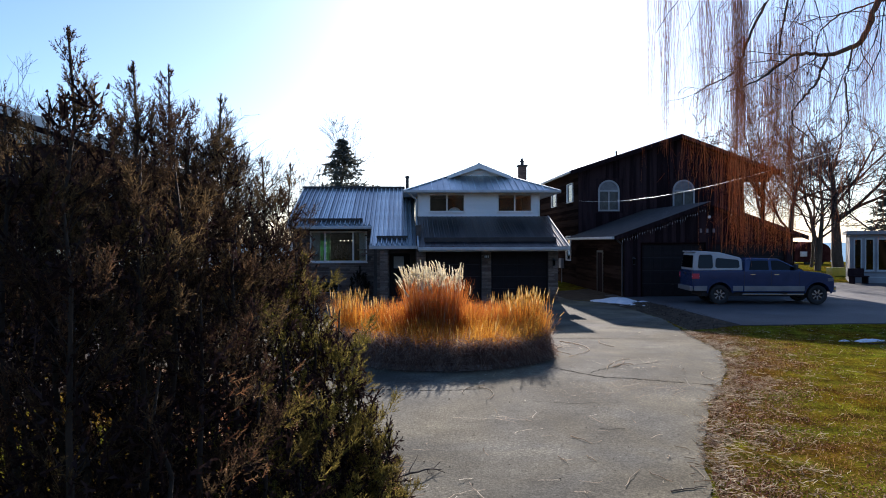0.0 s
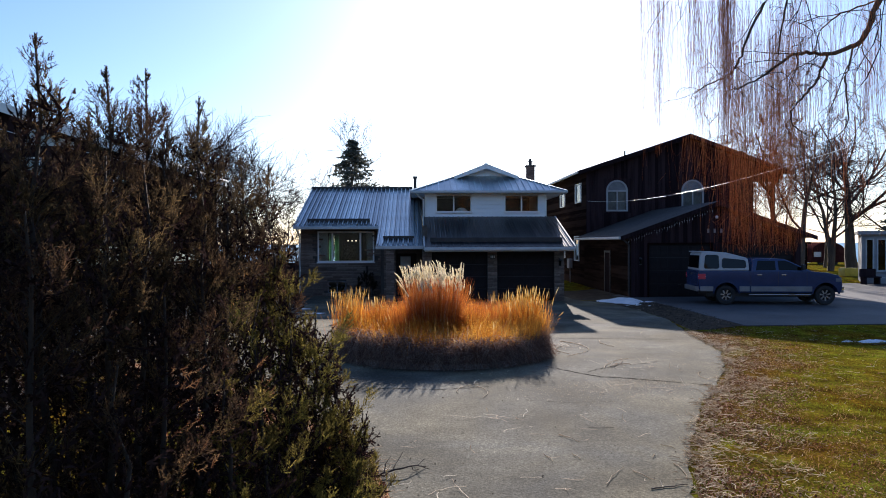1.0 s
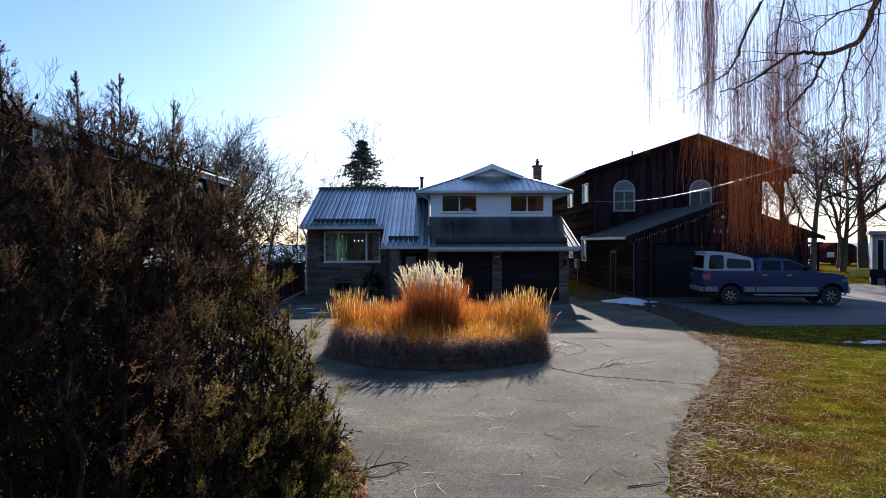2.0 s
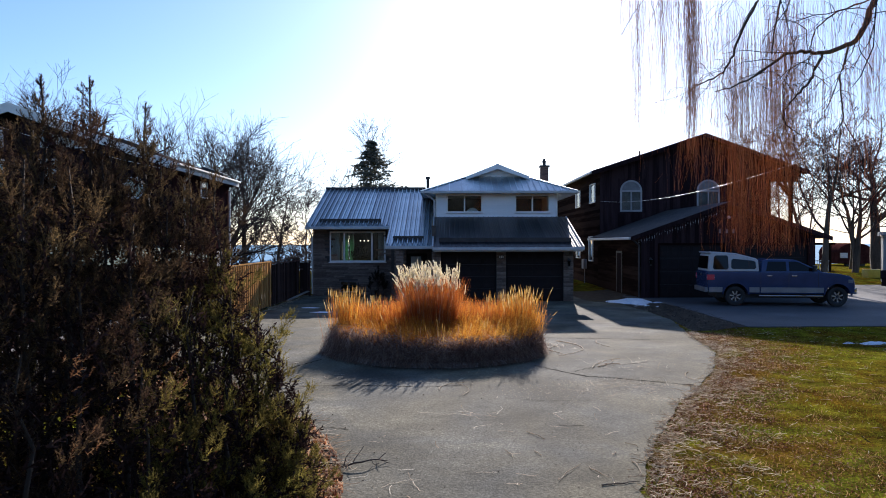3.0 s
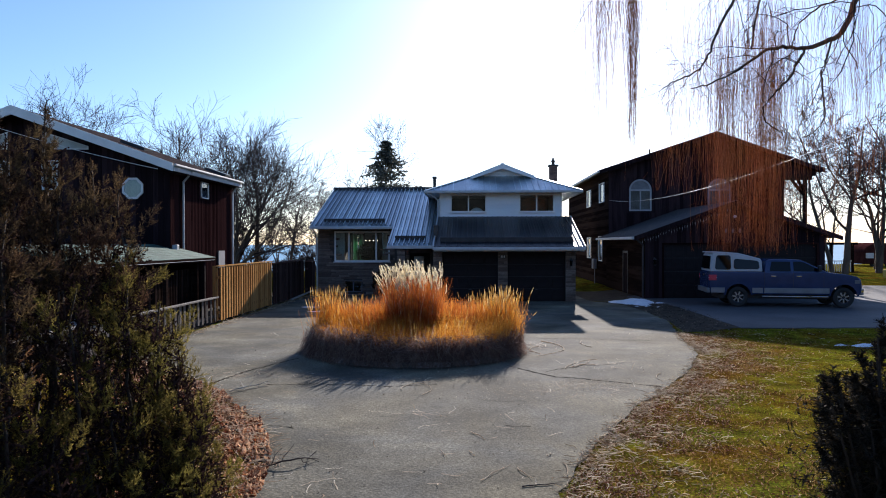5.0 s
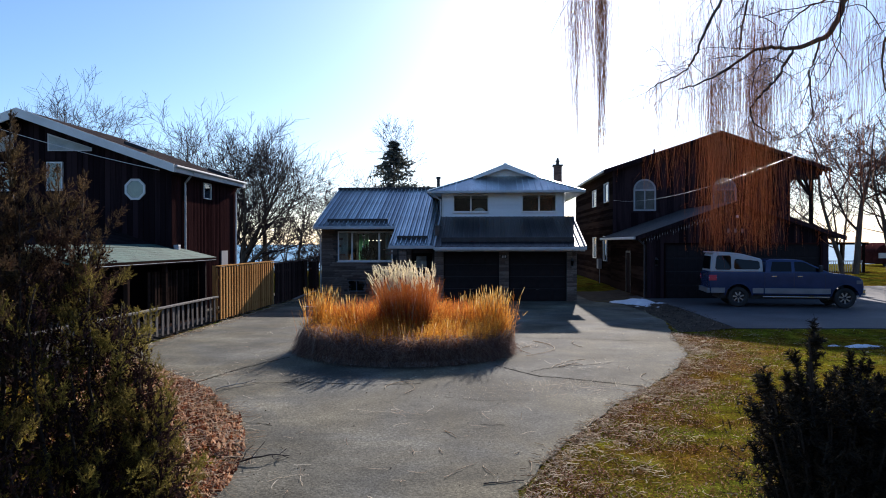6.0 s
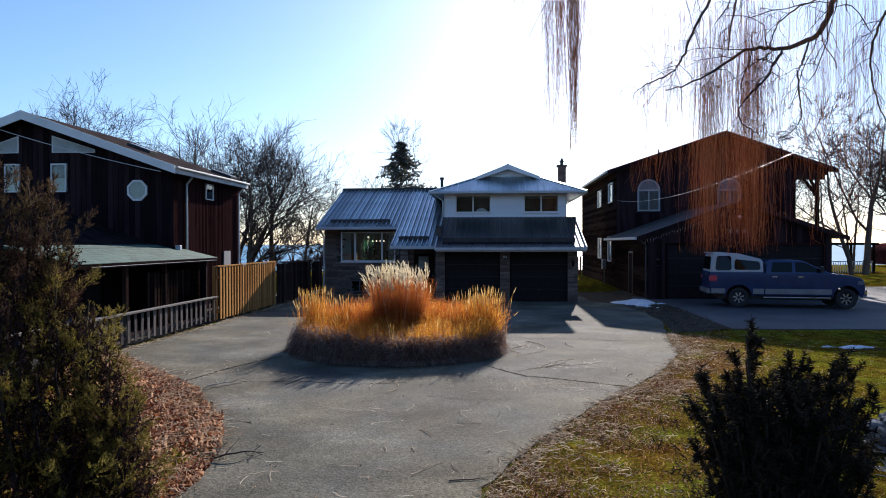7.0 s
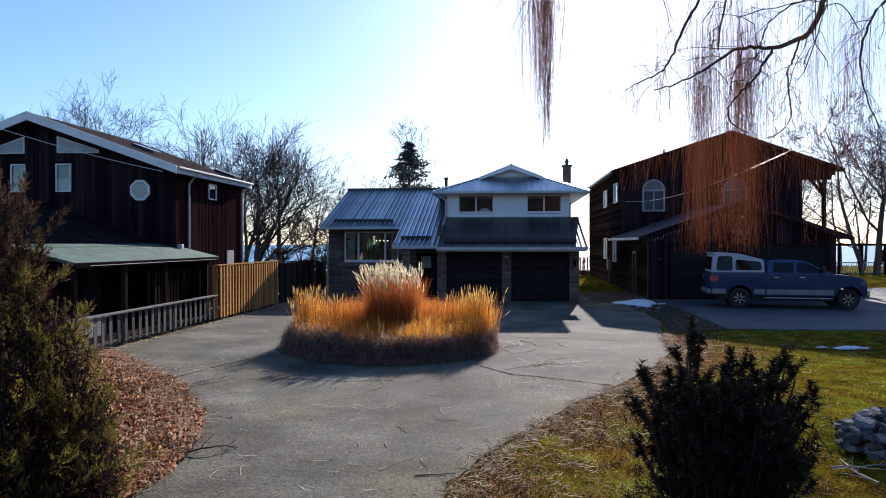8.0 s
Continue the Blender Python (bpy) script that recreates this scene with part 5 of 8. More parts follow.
def board_fence(name, p, q, h, label, mat, seed, wide=0.145, lean=0.0, pitch=0.165):
    t = thing(name, (p[0], p[1], 0.0), label, "fence")
    g = np.random.default_rng(seed)
    d = Vector((q[0] - p[0], q[1] - p[1], 0))
    n = int(d.length / pitch)
    rz = math.atan2(d.y, d.x)
    bd = box_mesh("board", wide, 0.022, h - 0.1, mat, 0.004)
    d.normalize()
    side_ = Vector((d.y, -d.x, 0))
    for i in range(n):
        c = Vector((p[0], p[1], 0)) + d * (0.1 + i * pitch) + side_ * (0.04 if i % 2 else -0.045)
        piece("board", bd, t, (c.x, c.y, h / 2 + 0.03 + g.uniform(-0.015, 0.015)), (0, radians(g.uniform(-0.6, 0.6)), rz + radians(lean + g.uniform(-3, 3))))
    for z, w in ((h + 0.02, 0.13), (0.35, 0.05), (h - 0.35, 0.05)):
        bm = bmesh.new()
        s = side_ * (-0.003 if w < 0.1 else 0.0)
        bar(bm, Vector((p[0], p[1], z)) + s, Vector((q[0], q[1], z)) + s, w, 0.04 if w > 0.1 else 0.09)
        part("rail", bm, mat, t)
    k = max(1, int((Vector(q) - Vector(p)).length / 2.0))
    for i in range(k + 1):
        c = Vector((p[0], p[1], 0)).lerp(Vector((q[0], q[1], 0)), i / k)
        part("post", box(c.x - 0.15, c.x - 0.06, c.y - 0.045, c.y + 0.045, 0.0, h + 0.03), mat, t)


board_fence("board_fence", (-6.1, 22.75), (-6.1, 28.8), 1.84, "tall orange-brown board fence with a pale top rail", M_FENCE, 3, 0.17, 6.0, 0.13)
# from here the house shade is painted into the boards' colour
board_fence("board_fence", (-6.1, 28.85), (-6.05, 34.4), 1.76, "tall board fence coloured dark for the house shade", M_SHADEFENCE, 4, 0.2)
board_fence("board_fence", (-6.05, 34.45), (-5.5, 34.6), 1.7, "short brown board fence closing the gap to the house", M_SHADEFENCE, 6, 0.2)
board_fence("board_fence", (5.6, 56.0), (10.0, 56.0), 1.55, "brown board fence closing the yard between the houses", M_SHADEFENCE, 7, 0.15)
plank = thing("loose_plank", (-5.9, 33.2, 0.02), "grey plank lying beside the fence", "plank")
bm = bmesh.new()
bar(bm, (-6.0, 31.6, 0.05), (-5.6, 34.2, 0.28), 0.14, 0.04)
part("board", bm, M_GREYWOOD, plank)
bm = bmesh.new()
bx(bm, -7.03, -6.16, 9.0, 24.2, -0.02, 0.03)
bx(bm, -8.2, -6.16, 24.25, 36.0, -0.02, 0.03)
tagged(part("garden_bed", bm, M_SOIL, None), "strip of dark bare soil behind the picket fence", "soil", kind="structure")


# ---- pickup truck ----
def lathe(bm, prof, k, m):
    """A ring of profile points (r, w) turned about the y axis."""
    rows = []
    for i in range(k):
        a = 2 * math.pi * i / k
        rows.append([bm.verts.new(m @ Vector((r * math.cos(a), w, r * math.sin(a)))) for r, w in prof])
    for i in range(k):
        p, q = rows[i], rows[(i + 1) % k]
        for j in range(len(prof) - 1):
            bm.faces.new((p[j], p[j + 1], q[j + 1], q[j]))
    return bm


def pickup(ox, oy, oz):
    t = thing("pickup_truck", (ox, oy, oz), "dark blue crew-cab pickup truck with a grey cap", "truck")
    W = 1.98
    L = dict(local=True)

    def arch(cx, r, a0, a1, n=10):
        return [(cx + r * math.cos(a), 0.42 + r * math.sin(a)) for a in np.linspace(radians(a0), radians(a1), n)]

    prof = [(0.1, 0.62), (0.08, 1.0), (0.1, 1.4), (2.17, 1.4), (2.2, 1.39), (4.55, 1.39), (4.75, 1.36), (5.3, 1.31), (5.68, 1.22), (5.82, 1.1), (5.86, 0.85), (5.84, 0.62), (5.76, 0.5), *arch(5.19, 0.5, 12, 168), (4.68, 0.5), (1.72, 0.5),
            *arch(1.2, 0.5, 12, 168), (0.62, 0.55)]

    def shell(name, prof, y0, y1, mat, bevel=0.05, seg=3, taper=None, parent=None, label=""):
        bm = bmesh.new()
        slab(bm, [(x, y0, z) for x, z in prof], (0, y1 - y0, 0))
        if taper:
            zb, zt, inset = taper
            mid = (y0 + y1) / 2
            for v in bm.verts:
                u = min(1, max(0, (v.co.z - zb) / (zt - zb)))
                v.co.y = mid + (v.co.y - mid) * (1 - inset * u)
        bmesh.ops.recalc_face_normals(bm, faces=bm.faces)
        ed = [e for e in bm.edges if len(e.link_faces) == 2 and e.calc_face_angle(0) > 0.6]
        bmesh.ops.bevel(bm, geom=ed, offset=bevel, segments=seg, affect="EDGES", profile=0.6)
        return part(name, bm, mat, parent or t, label, local=True, round_=True)

    body = shell("body", prof, 0.0, W, M_PAINT, 0.045)
    # lower silver band and running boards, both sides
    for y0, y1 in ((-0.012, 0.03), (W - 0.03, W + 0.012)):
        for a, b in ((0.14, 0.68), (1.74, 2.15), (2.2, 4.66)):
            part("side_band", box(a, b, y0, y1, 0.55, 0.76), M_SILVER, body, local=True, bevel=0.01)
    for y in (-0.08, W - 0.07):
        part("running_board", box(2.1, 4.6, y, y + 0.15, 0.4, 0.45), M_CHROME, t, local=True, bevel=0.015)
    # cab
    cab = shell("cab", [(2.22, 1.36), (2.3, 1.82), (2.42, 1.88), (3.0, 1.9), (3.62, 1.87), (3.78, 1.8), (4.68, 1.36)], 0.04, W - 0.04, M_PAINT, 0.05, taper=(1.36, 1.9, 0.16))
    for side in (0, 1):
        s = lambda z: 0.04 + 0.16 * (W / 2 - 0.04) * (z - 1.36) / 0.54
        def wpane(pts, par, name="side_window"):
            bm = bmesh.new()
            o = [(x, (s(z) - 0.012) if not side else W - s(z) + 0.012, z) for x, z in pts]
            slab(bm, o, (0, 0.008 if not side else -0.008, 0))
            part(name, bm, M_DIMGLASS, par, local=True)
        wpane([(2.42, 1.42), (3.22, 1.42), (3.22, 1.8), (2.52, 1.8)], cab)
        wpane([(3.34, 1.42), (4.42, 1.42), (3.76, 1.76), (3.6, 1.8), (3.34, 1.8)], cab)
        y = -0.006 if not side else W - 0.004
        for x in (2.2, 3.3, 4.45):
            part("door_seam", box(x - 0.006, x + 0.006, y, y + 0.01, 0.6, 1.38), M_BLACK, body, local=True)
        for x in (2.45, 3.42):
            yy = -0.035 if not side else W
            part("door_handle", box(x, x + 0.2, yy, yy + 0.035, 1.21, 1.25), M_CHROME, body, local=True, bevel=0.01)
        yy = -0.2 if not side else W + 0.02
        part("door_mirror", box(4.2, 4.32, yy, yy + 0.2, 1.42, 1.66), M_BLACK, t, local=True, bevel=0.03, round_=True)
        yy = -0.02 if not side else W - 0.06
        part("tail_light", box(0.06, 0.36, yy, yy + 0.08, 1.05, 1.27), M_REDLENS, t, local=True, bevel=0.015)
        part("tail_light_trim", box(0.05, 0.37, yy + 0.004, yy + 0.07, 1.15, 1.17), M_LENS, t, local=True)
        part("headlight", box(5.58, 5.8, yy + 0.012, yy + 0.07, 0.94, 1.1), M_BLIND, t, local=True, bevel=0.02)
        # arch lips
        for cx in (1.2, 5.19):
            bm = bmesh.new()
            a = np.linspace(radians(5), radians(175), 14)
            yy2 = -0.028 if not side else W - 0.012
            for p, q in zip(a, a[1:]):
                slab(bm, [(cx + r * math.cos(v), yy2, 0.42 + r * math.sin(v)) for r, v in ((0.5, p), (0.56, p), (0.56, q), (0.5, q))], (0, 0.04, 0))
            part("arch_lip", bm, M_PAINT, body, local=True)
    bm = bmesh.new()
    slab(bm, [(3.82, 0.25, 1.8), (4.66, 0.12, 1.39), (4.66, W - 0.12, 1.39), (3.82, W - 0.25, 1.8)], (0.012, 0, 0.012))
    part("windscreen", bm, M_DIMGLASS, cab, local=True)
    # cap over the bed
    cap = shell("bed_cap", [(0.12, 1.4), (0.2, 2.07), (0.27, 2.16), (0.6, 2.19), (1.25, 2.14), (2.05, 1.93), (2.13, 1.85), (2.15, 1.4)], 0.03, W - 0.03, M_CANOPY, 0.05, taper=(1.4, 2.19, 0.14))
    cap["label"] = "pale grey fibreglass bed cap"
    for side in (0, 1):
        s2 = lambda z: 0.03 + 0.14 * (W / 2 - 0.03) * (z - 1.4) / 0.79
        for pts in ([(0.3, 1.48), (0.93, 1.48), (0.93, 2.05), (0.38, 2.05)], [(1.03, 1.5), (2.03, 1.5), (2.01, 1.83), (1.07, 1.92)]):
            cx, cz = sum(p[0] for p in pts) / 4, sum(p[1] for p in pts) / 4
            rp = []
            for i, (x, z) in enumerate(pts):      # rounded corners
                for (x2, z2) in (pts[i - 1], pts[(i + 1) % 4]):
                    d = math.hypot(x2 - x, z2 - z)
                    rp.append((x + (x2 - x) * 0.06 / d, z + (z2 - z) * 0.06 / d))
            bm = bmesh.new()
            slab(bm, [(x, (s2(z) - 0.012) if not side else W - s2(z) + 0.012, z) for x, z in rp], (0, 0.01 if not side else -0.01, 0))
            part("cap_window", bm, M_DIMGLASS, cap, local=True)
    part("rear_window", plate([(0.125, 0.2, 1.5), (0.125, W - 0.2, 1.5), (0.185, W - 0.28, 2.02), (0.185, 0.28, 2.02)], (-0.02, 0, 0.002)), M_DIMGLASS, cap, local=True)
    part("visor", box(0.14, 0.36, 0.2, W - 0.2, 2.15, 2.19), M_CANOPY, cap, local=True, bevel=0.012)
    gate = part("tailgate", box(0.055, 0.1, 0.16, W - 0.16, 0.74, 1.36), M_PAINT, t, local=True, bevel=0.015)
    part("tailgate_handle", box(0.035, 0.06, W / 2 - 0.13, W / 2 + 0.13, 1.2, 1.28), M_BLACK, gate, local=True, bevel=0.008)
    part("rear_bumper", box(-0.02, 0.12, 0.05, W - 0.05, 0.55, 0.74), M_SILVER, t, local=True, bevel=0.03, round_=True)
    part("front_bumper", box(5.74, 5.95, 0.06, W - 0.06, 0.5, 0.76), M_CHROME, t, local=True, bevel=0.05, round_=True)
    part("grille", box(5.84, 5.9, 0.45, W - 0.45, 0.78, 1.1), M_BLACK, t, local=True, bevel=0.02)
    part("underbody", box(0.5, 5.7, 0.3, W - 0.3, 0.32, 0.6), M_BLACK, t, local=True)
    # wheels
    for cx in (1.2, 5.19):
        for side in (0, 1):
            y0 = 0.13 if not side else W - 0.13
            sg = 1 if not side else -1
            m = Matrix.Translation((cx, y0, 0.4)) @ Matrix.Diagonal((1, sg, 1, 1))
            bm = lathe(bmesh.new(), [(0.25, -0.1), (0.33, -0.125), (0.385, -0.11), (0.4, -0.07), (0.4, 0.07), (0.385, 0.11), (0.3, 0.12), (0.25, 0.1)], 32, m)
            wheel = part("wheel", bm, M_TYRE, t, local=True, round_=True)
            rim = lathe(bmesh.new(), [(0.0, -0.06), (0.07, -0.075), (0.08, -0.05), (0.085, 0.03), (0.2, 0.05), (0.22, -0.085), (0.25, -0.105), (0.255, -0.09)], 32, m)
            part("rim", rim, M_METAL_DARK, wheel, local=True, round_=True)
            for i in range(7):
                a = 2 * math.pi * i / 7 + 0.3
                ca, sa = math.cos(a), math.sin(a)
                bm = bmesh.new()
                w0, w1 = 0.022, 0.002
                pts = [(0.06, -w0), (0.225, -w1 - 0.025), (0.225, w1 + 0.025), (0.06, w0)]
                slab(bm, [m @ Vector((r * ca - w * sa, -0.078, r * sa + w * ca)) for r, w in pts], m.to_3x3() @ Vector((0, 0.03, 0)))
                part("spoke", bm, M_RIM, wheel, local=True)
    t.scale = (0.942, 0.965, 0.965)
    return t


pickup(11.31, 27.75, 0.132).rotation_euler = (0, 0, radians(-7.5))


# ---- trees ----
def lines(start, way, length, s, wig, lift, g, droop=0.0):
    """Wandering polylines (n, s, 3)."""
    n = len(start)
    P = np.zeros((n, s, 3))
    P[:, 0] = start
    d = unit(way)
    step = (length / (s - 1))[:, None]
    for i in range(1, s):
        d = unit(d + g.normal(0, wig, (n, 3)) + np.array([0, 0, lift - droop * i / s]))
        P[:, i] = P[:, i - 1] + d * step
    return P


def sprout(P, Rr, per, lo, hi, spread, len_k, g, s, wig, lift, rad_k=0.5, keep=None, droop=0.0):
    """Children on the parents' polylines."""
    n, sp, _ = P.shape
    u = g.uniform(lo, hi, (n, per))
    f = u * (sp - 1)
    i = np.minimum(f.astype(int), sp - 2)
    w = (f - i)[..., None]
    rows = np.arange(n)[:, None]
    base = P[rows, i] * (1 - w) + P[rows, i + 1] * w
    tan = unit(P[rows, i + 1] - P[rows, i])
    r0 = Rr[rows, i] * (1 - w[..., 0]) + Rr[rows, i + 1] * w[..., 0]
    L = np.linalg.norm(P[:, -1] - P[:, 0], axis=1)[:, None] * len_k * (1.15 - 0.6 * u) * g.uniform(0.6, 1.25, (n, per))
    side = unit(np.cross(tan, g.normal(0, 1, (n, per, 3))))
    way = unit(tan * (1 - spread) + side * spread)
    base, way, L, r0 = base.reshape(-1, 3), way.reshape(-1, 3), L.ravel(), r0.ravel() * rad_k
    C = lines(base, way, L, s, wig, lift, g, droop)
    taper = np.linspace(1, 0.35, s)[None]
    return C, np.maximum(r0[:, None] * taper, 0.004)


def twigs(P, Rr, g):
    """Thin twigs as slender ribbons turned every way."""
    sd = unit(np.cross(P[:, -1] - P[:, 0], g.normal(0, 1, (len(P), 3))))
    return ribbons(P, sd[:, None] * Rr[..., None] * 1.3)


def bare_tree(name, x, y, h, r, seed, label, lean=(0, 0), forks=1, levels=3, dense=1.0, z=None, min_r=0.008, spread=0.5, crown=0.35, category="tree", upright=0.06, fan=0.16, fine=(0.55, 8, 0.52, 6)):
    g = np.random.default_rng(seed)
    z = float(gz(x, y)) - 0.1 if z is None else z
    t = thing(name, (x, y, z + 0.1), label, category, "bare trees")
    start = np.repeat([[x, y, z]], forks, 0)
    way = np.stack([np.full(forks, lean[0]) + g.normal(0, fan if forks > 1 else 0.03, forks), np.full(forks, lean[1]) + g.normal(0, 0.1, forks), np.ones(forks)], 1)
    P0 = lines(start, way, np.full(forks, h * (0.85 if spread < 0.4 else 0.72)), 10, 0.08, 0.05, g)
    R0 = np.repeat(np.linspace(r, r * 0.1, 10)[None], forks, 0)
    V, F = tubes(P0, R0, 8)
    me = mesh_np("trunk", V, F)
    me.shade_smooth()
    put("trunk", me, M_BARK, t)
    blocks = []
    P1, R1 = sprout(P0, R0, int(13 * dense), crown, 1.0, spread, 0.5 if spread < 0.4 else 0.62, g, 8, 0.11, upright, 0.5)
    blocks.append(tubes(P1, R1, 5))
    P2, R2 = sprout(P1, R1, fine[1], 0.15, 1.0, 0.5, fine[0], g, 6, 0.1, 0.07, 0.6)
    R2 = np.maximum(R2, min_r * 1.3)
    blocks.append(tubes(P2, R2, 3))
    P3, R3 = sprout(P2, R2, fine[3], 0.12, 1.0, 0.45, fine[2], g, 4, 0.08, 0.05, 0.6)
    R3 = np.maximum(R3, min_r * 0.75)
    blocks.append(twigs(P3, R3, g))
    if levels > 3:
        P4, R4 = sprout(P3, R3, 4, 0.2, 1.0, 0.5, 0.55, g, 3, 0.08, 0.04, 0.6)
        blocks.append(twigs(P4, np.maximum(R4, min_r * 0.6), g))
    V, F = merged(blocks)
    put("crown", mesh_np("crown", V, F), M_TWIG, t, "bare twigs without leaves")
    return t


BARE = "bare deciduous tree with spreading grey-brown branches"
# behind the brown house
for i, (x, y, h, r) in enumerate([(-11.3, 52, 9.5, 0.14), (-19.5, 49, 14.5, 0.2), (-24.0, 47, 15.5, 0.22), (-28.5, 50, 15.5, 0.22), (-17.2, 53, 14.8, 0.2), (-13.2, 50, 11.5, 0.15), (-22.0, 54, 15.0, 0.2),
                                   (-33.0, 50, 15.0, 0.2), (-26.3, 55, 15.0, 0.2)]):
    bare_tree("bare_tree", x, y, h, r, 101 + i, BARE, forks=2 if i % 2 else 1, dense=1.15, min_r=0.0095, spread=0.6, crown=0.22, levels=3, lean=(0.08 * math.sin(i * 2.3), 0), fine=(0.6, 8, 0.72, 6))
bare_tree("bare_tree", -14.7, 48, 11.8, 0.16, 100, "wide bare tree fanning into many fine arching branches", forks=7, dense=0.8, min_r=0.0085, spread=0.48, crown=0.12, levels=3, upright=0.015, fan=0.5, lean=(0.16, 0), fine=(0.62, 7, 0.75, 6))
bare_tree("bare_tree", -9.6, 54, 8.0, 0.1, 131, "slim bare tree beside the lake bank", dense=0.8, min_r=0.012)
for i, (x, y, h) in enumerate([(-10.6, 58, 5.5), (-8.0, 60, 4.6), (-13.6, 57, 6.0), (-16.5, 58, 6.0), (-12.0, 55, 3.2), (-10.4, 53, 2.6), (-9.0, 56, 3.0), (-7.4, 54, 2.4), (-14.5, 54, 3.0)]):
    bare_tree("bare_shrub", x, y, h, 0.07, 145 + i, "low bare shrub on the lake bank", forks=3, dense=0.5, min_r=0.014, crown=0.12, category="shrub")
# behind the house, next to the spruce
bare_tree("bare_tree", -4.8, 66, 14.0, 0.1, 140, "tall slim bare tree with upright twigs", forks=1, dense=1.3, min_r=0.009, spread=0.36, upright=0.14, z=-0.3, crown=0.5)
bare_tree("bare_tree", -8.4, 68, 11.5, 0.12, 141, "low bare tree behind the metal roof", forks=3, dense=0.9, min_r=0.01, z=-0.5)
bare_tree("bare_tree", -2.6, 69, 10.2, 0.1, 142, "low bare tree behind the metal roof", forks=3, dense=0.7, min_r=0.01, z=-0.8)
# lakeside trees beyond the dark house
for i, (x, y, h, r, f, lb) in enumerate([(30.5, 56, 17, 0.19, 1, "tall bare lakeside tree with a straight trunk"), (32.0, 57, 17.5, 0.28, 1, "tall bare lakeside tree with a straight trunk"), (35.2, 58, 13, 0.26, 2, "bare lakeside tree forking near its base"),
                                         (37.4, 58.5, 18, 0.5, 1, "large bare lakeside tree with a thick trunk"), (27.0, 60, 14, 0.18, 1, BARE), (41.0, 57, 15, 0.25, 2, BARE), (24.5, 63, 11.5, 0.14, 1, BARE),
                                         (29.0, 64, 13, 0.14, 1, BARE), (33.5, 66, 14, 0.15, 1, BARE), (36.5, 68, 13, 0.14, 2, BARE), (26.0, 68, 10, 0.1, 2, BARE), (31.2, 70, 12, 0.12, 2, BARE), (39.5, 66, 14, 0.16, 1, BARE)]):
    bare_tree("bare_tree", x, y, h, r, 160 + i, lb, forks=f, dense=0.8, min_r=0.014, spread=0.6, crown=0.16, levels=4 if i < 4 else 3)


def spruce(name, x, y, z, h, r, seed, label, n=70):
    g = np.random.default_rng(seed)
    t = thing(name, (x, y, z), label, "tree")
    put("trunk", mesh_np("trunk", *tubes(np.array([[[x, y, z - 0.1 + h * i / 5] for i in range(6)]]), np.linspace(0.22, 0.02, 6)[None], 7)), M_BARK, t)
    u = np.sort(g.uniform(0.1, 0.99, n * 5))
    a = g.uniform(0, 2 * np.pi, len(u))
    L = r * (1 - u) * g.uniform(0.6, 1.2, len(u)) + 0.1
    start = np.stack([np.full(len(u), x), np.full(len(u), y), z + h * u], 1)
    way = np.stack([np.cos(a), np.sin(a), np.full(len(u), 0.12)], 1)
    P = lines(start, way, L, 6, 0.05, -0.06, g)
    blocks = [tubes(P, np.repeat(np.linspace(0.03, 0.008, 6)[None], len(u), 0), 3)]
    m = 26
    f = g.uniform(0.1, 1, (len(u), m)) * 4.99
    i = f.astype(int)
    w = (f - i)[..., None]
    rows = np.arange(len(u))[:, None]
    b = (P[rows, i] * (1 - w) + P[rows, i + 1] * w).reshape(-1, 3)
    d = unit(g.normal(0, 1, b.shape) * np.array([1, 1, 0.5]) + np.repeat(way, m, 0) * 0.5)
    ln = g.uniform(0.18, 0.48, len(b))[:, None]
    Q = np.stack([b, b + d * ln * 0.5, b + d * ln + np.array([0, 0, -0.05])], 1)
    sd = unit(np.cross(d, g.normal(0, 1, d.shape)))
    W = sd[:, None] * np.array([0.03, 0.075, 0.012])[None, :, None]
    blocks.append(ribbons(Q, W))
    V, F = merged(blocks)
    put("crown", mesh_np("crown", V, F), M_SPRUCE, t, "dense dark needles")


spruce("spruce_tree", -5.6, 64.0, -0.2, 12.2, 8.6, 51, "dark spruce tree standing behind the metal-roofed house", 62)
spruce("spruce_tree", 39.5, 54.0, 0.0, 11.0, 3.4, 52, "dark spruce tree beside the grey cottage", 60)


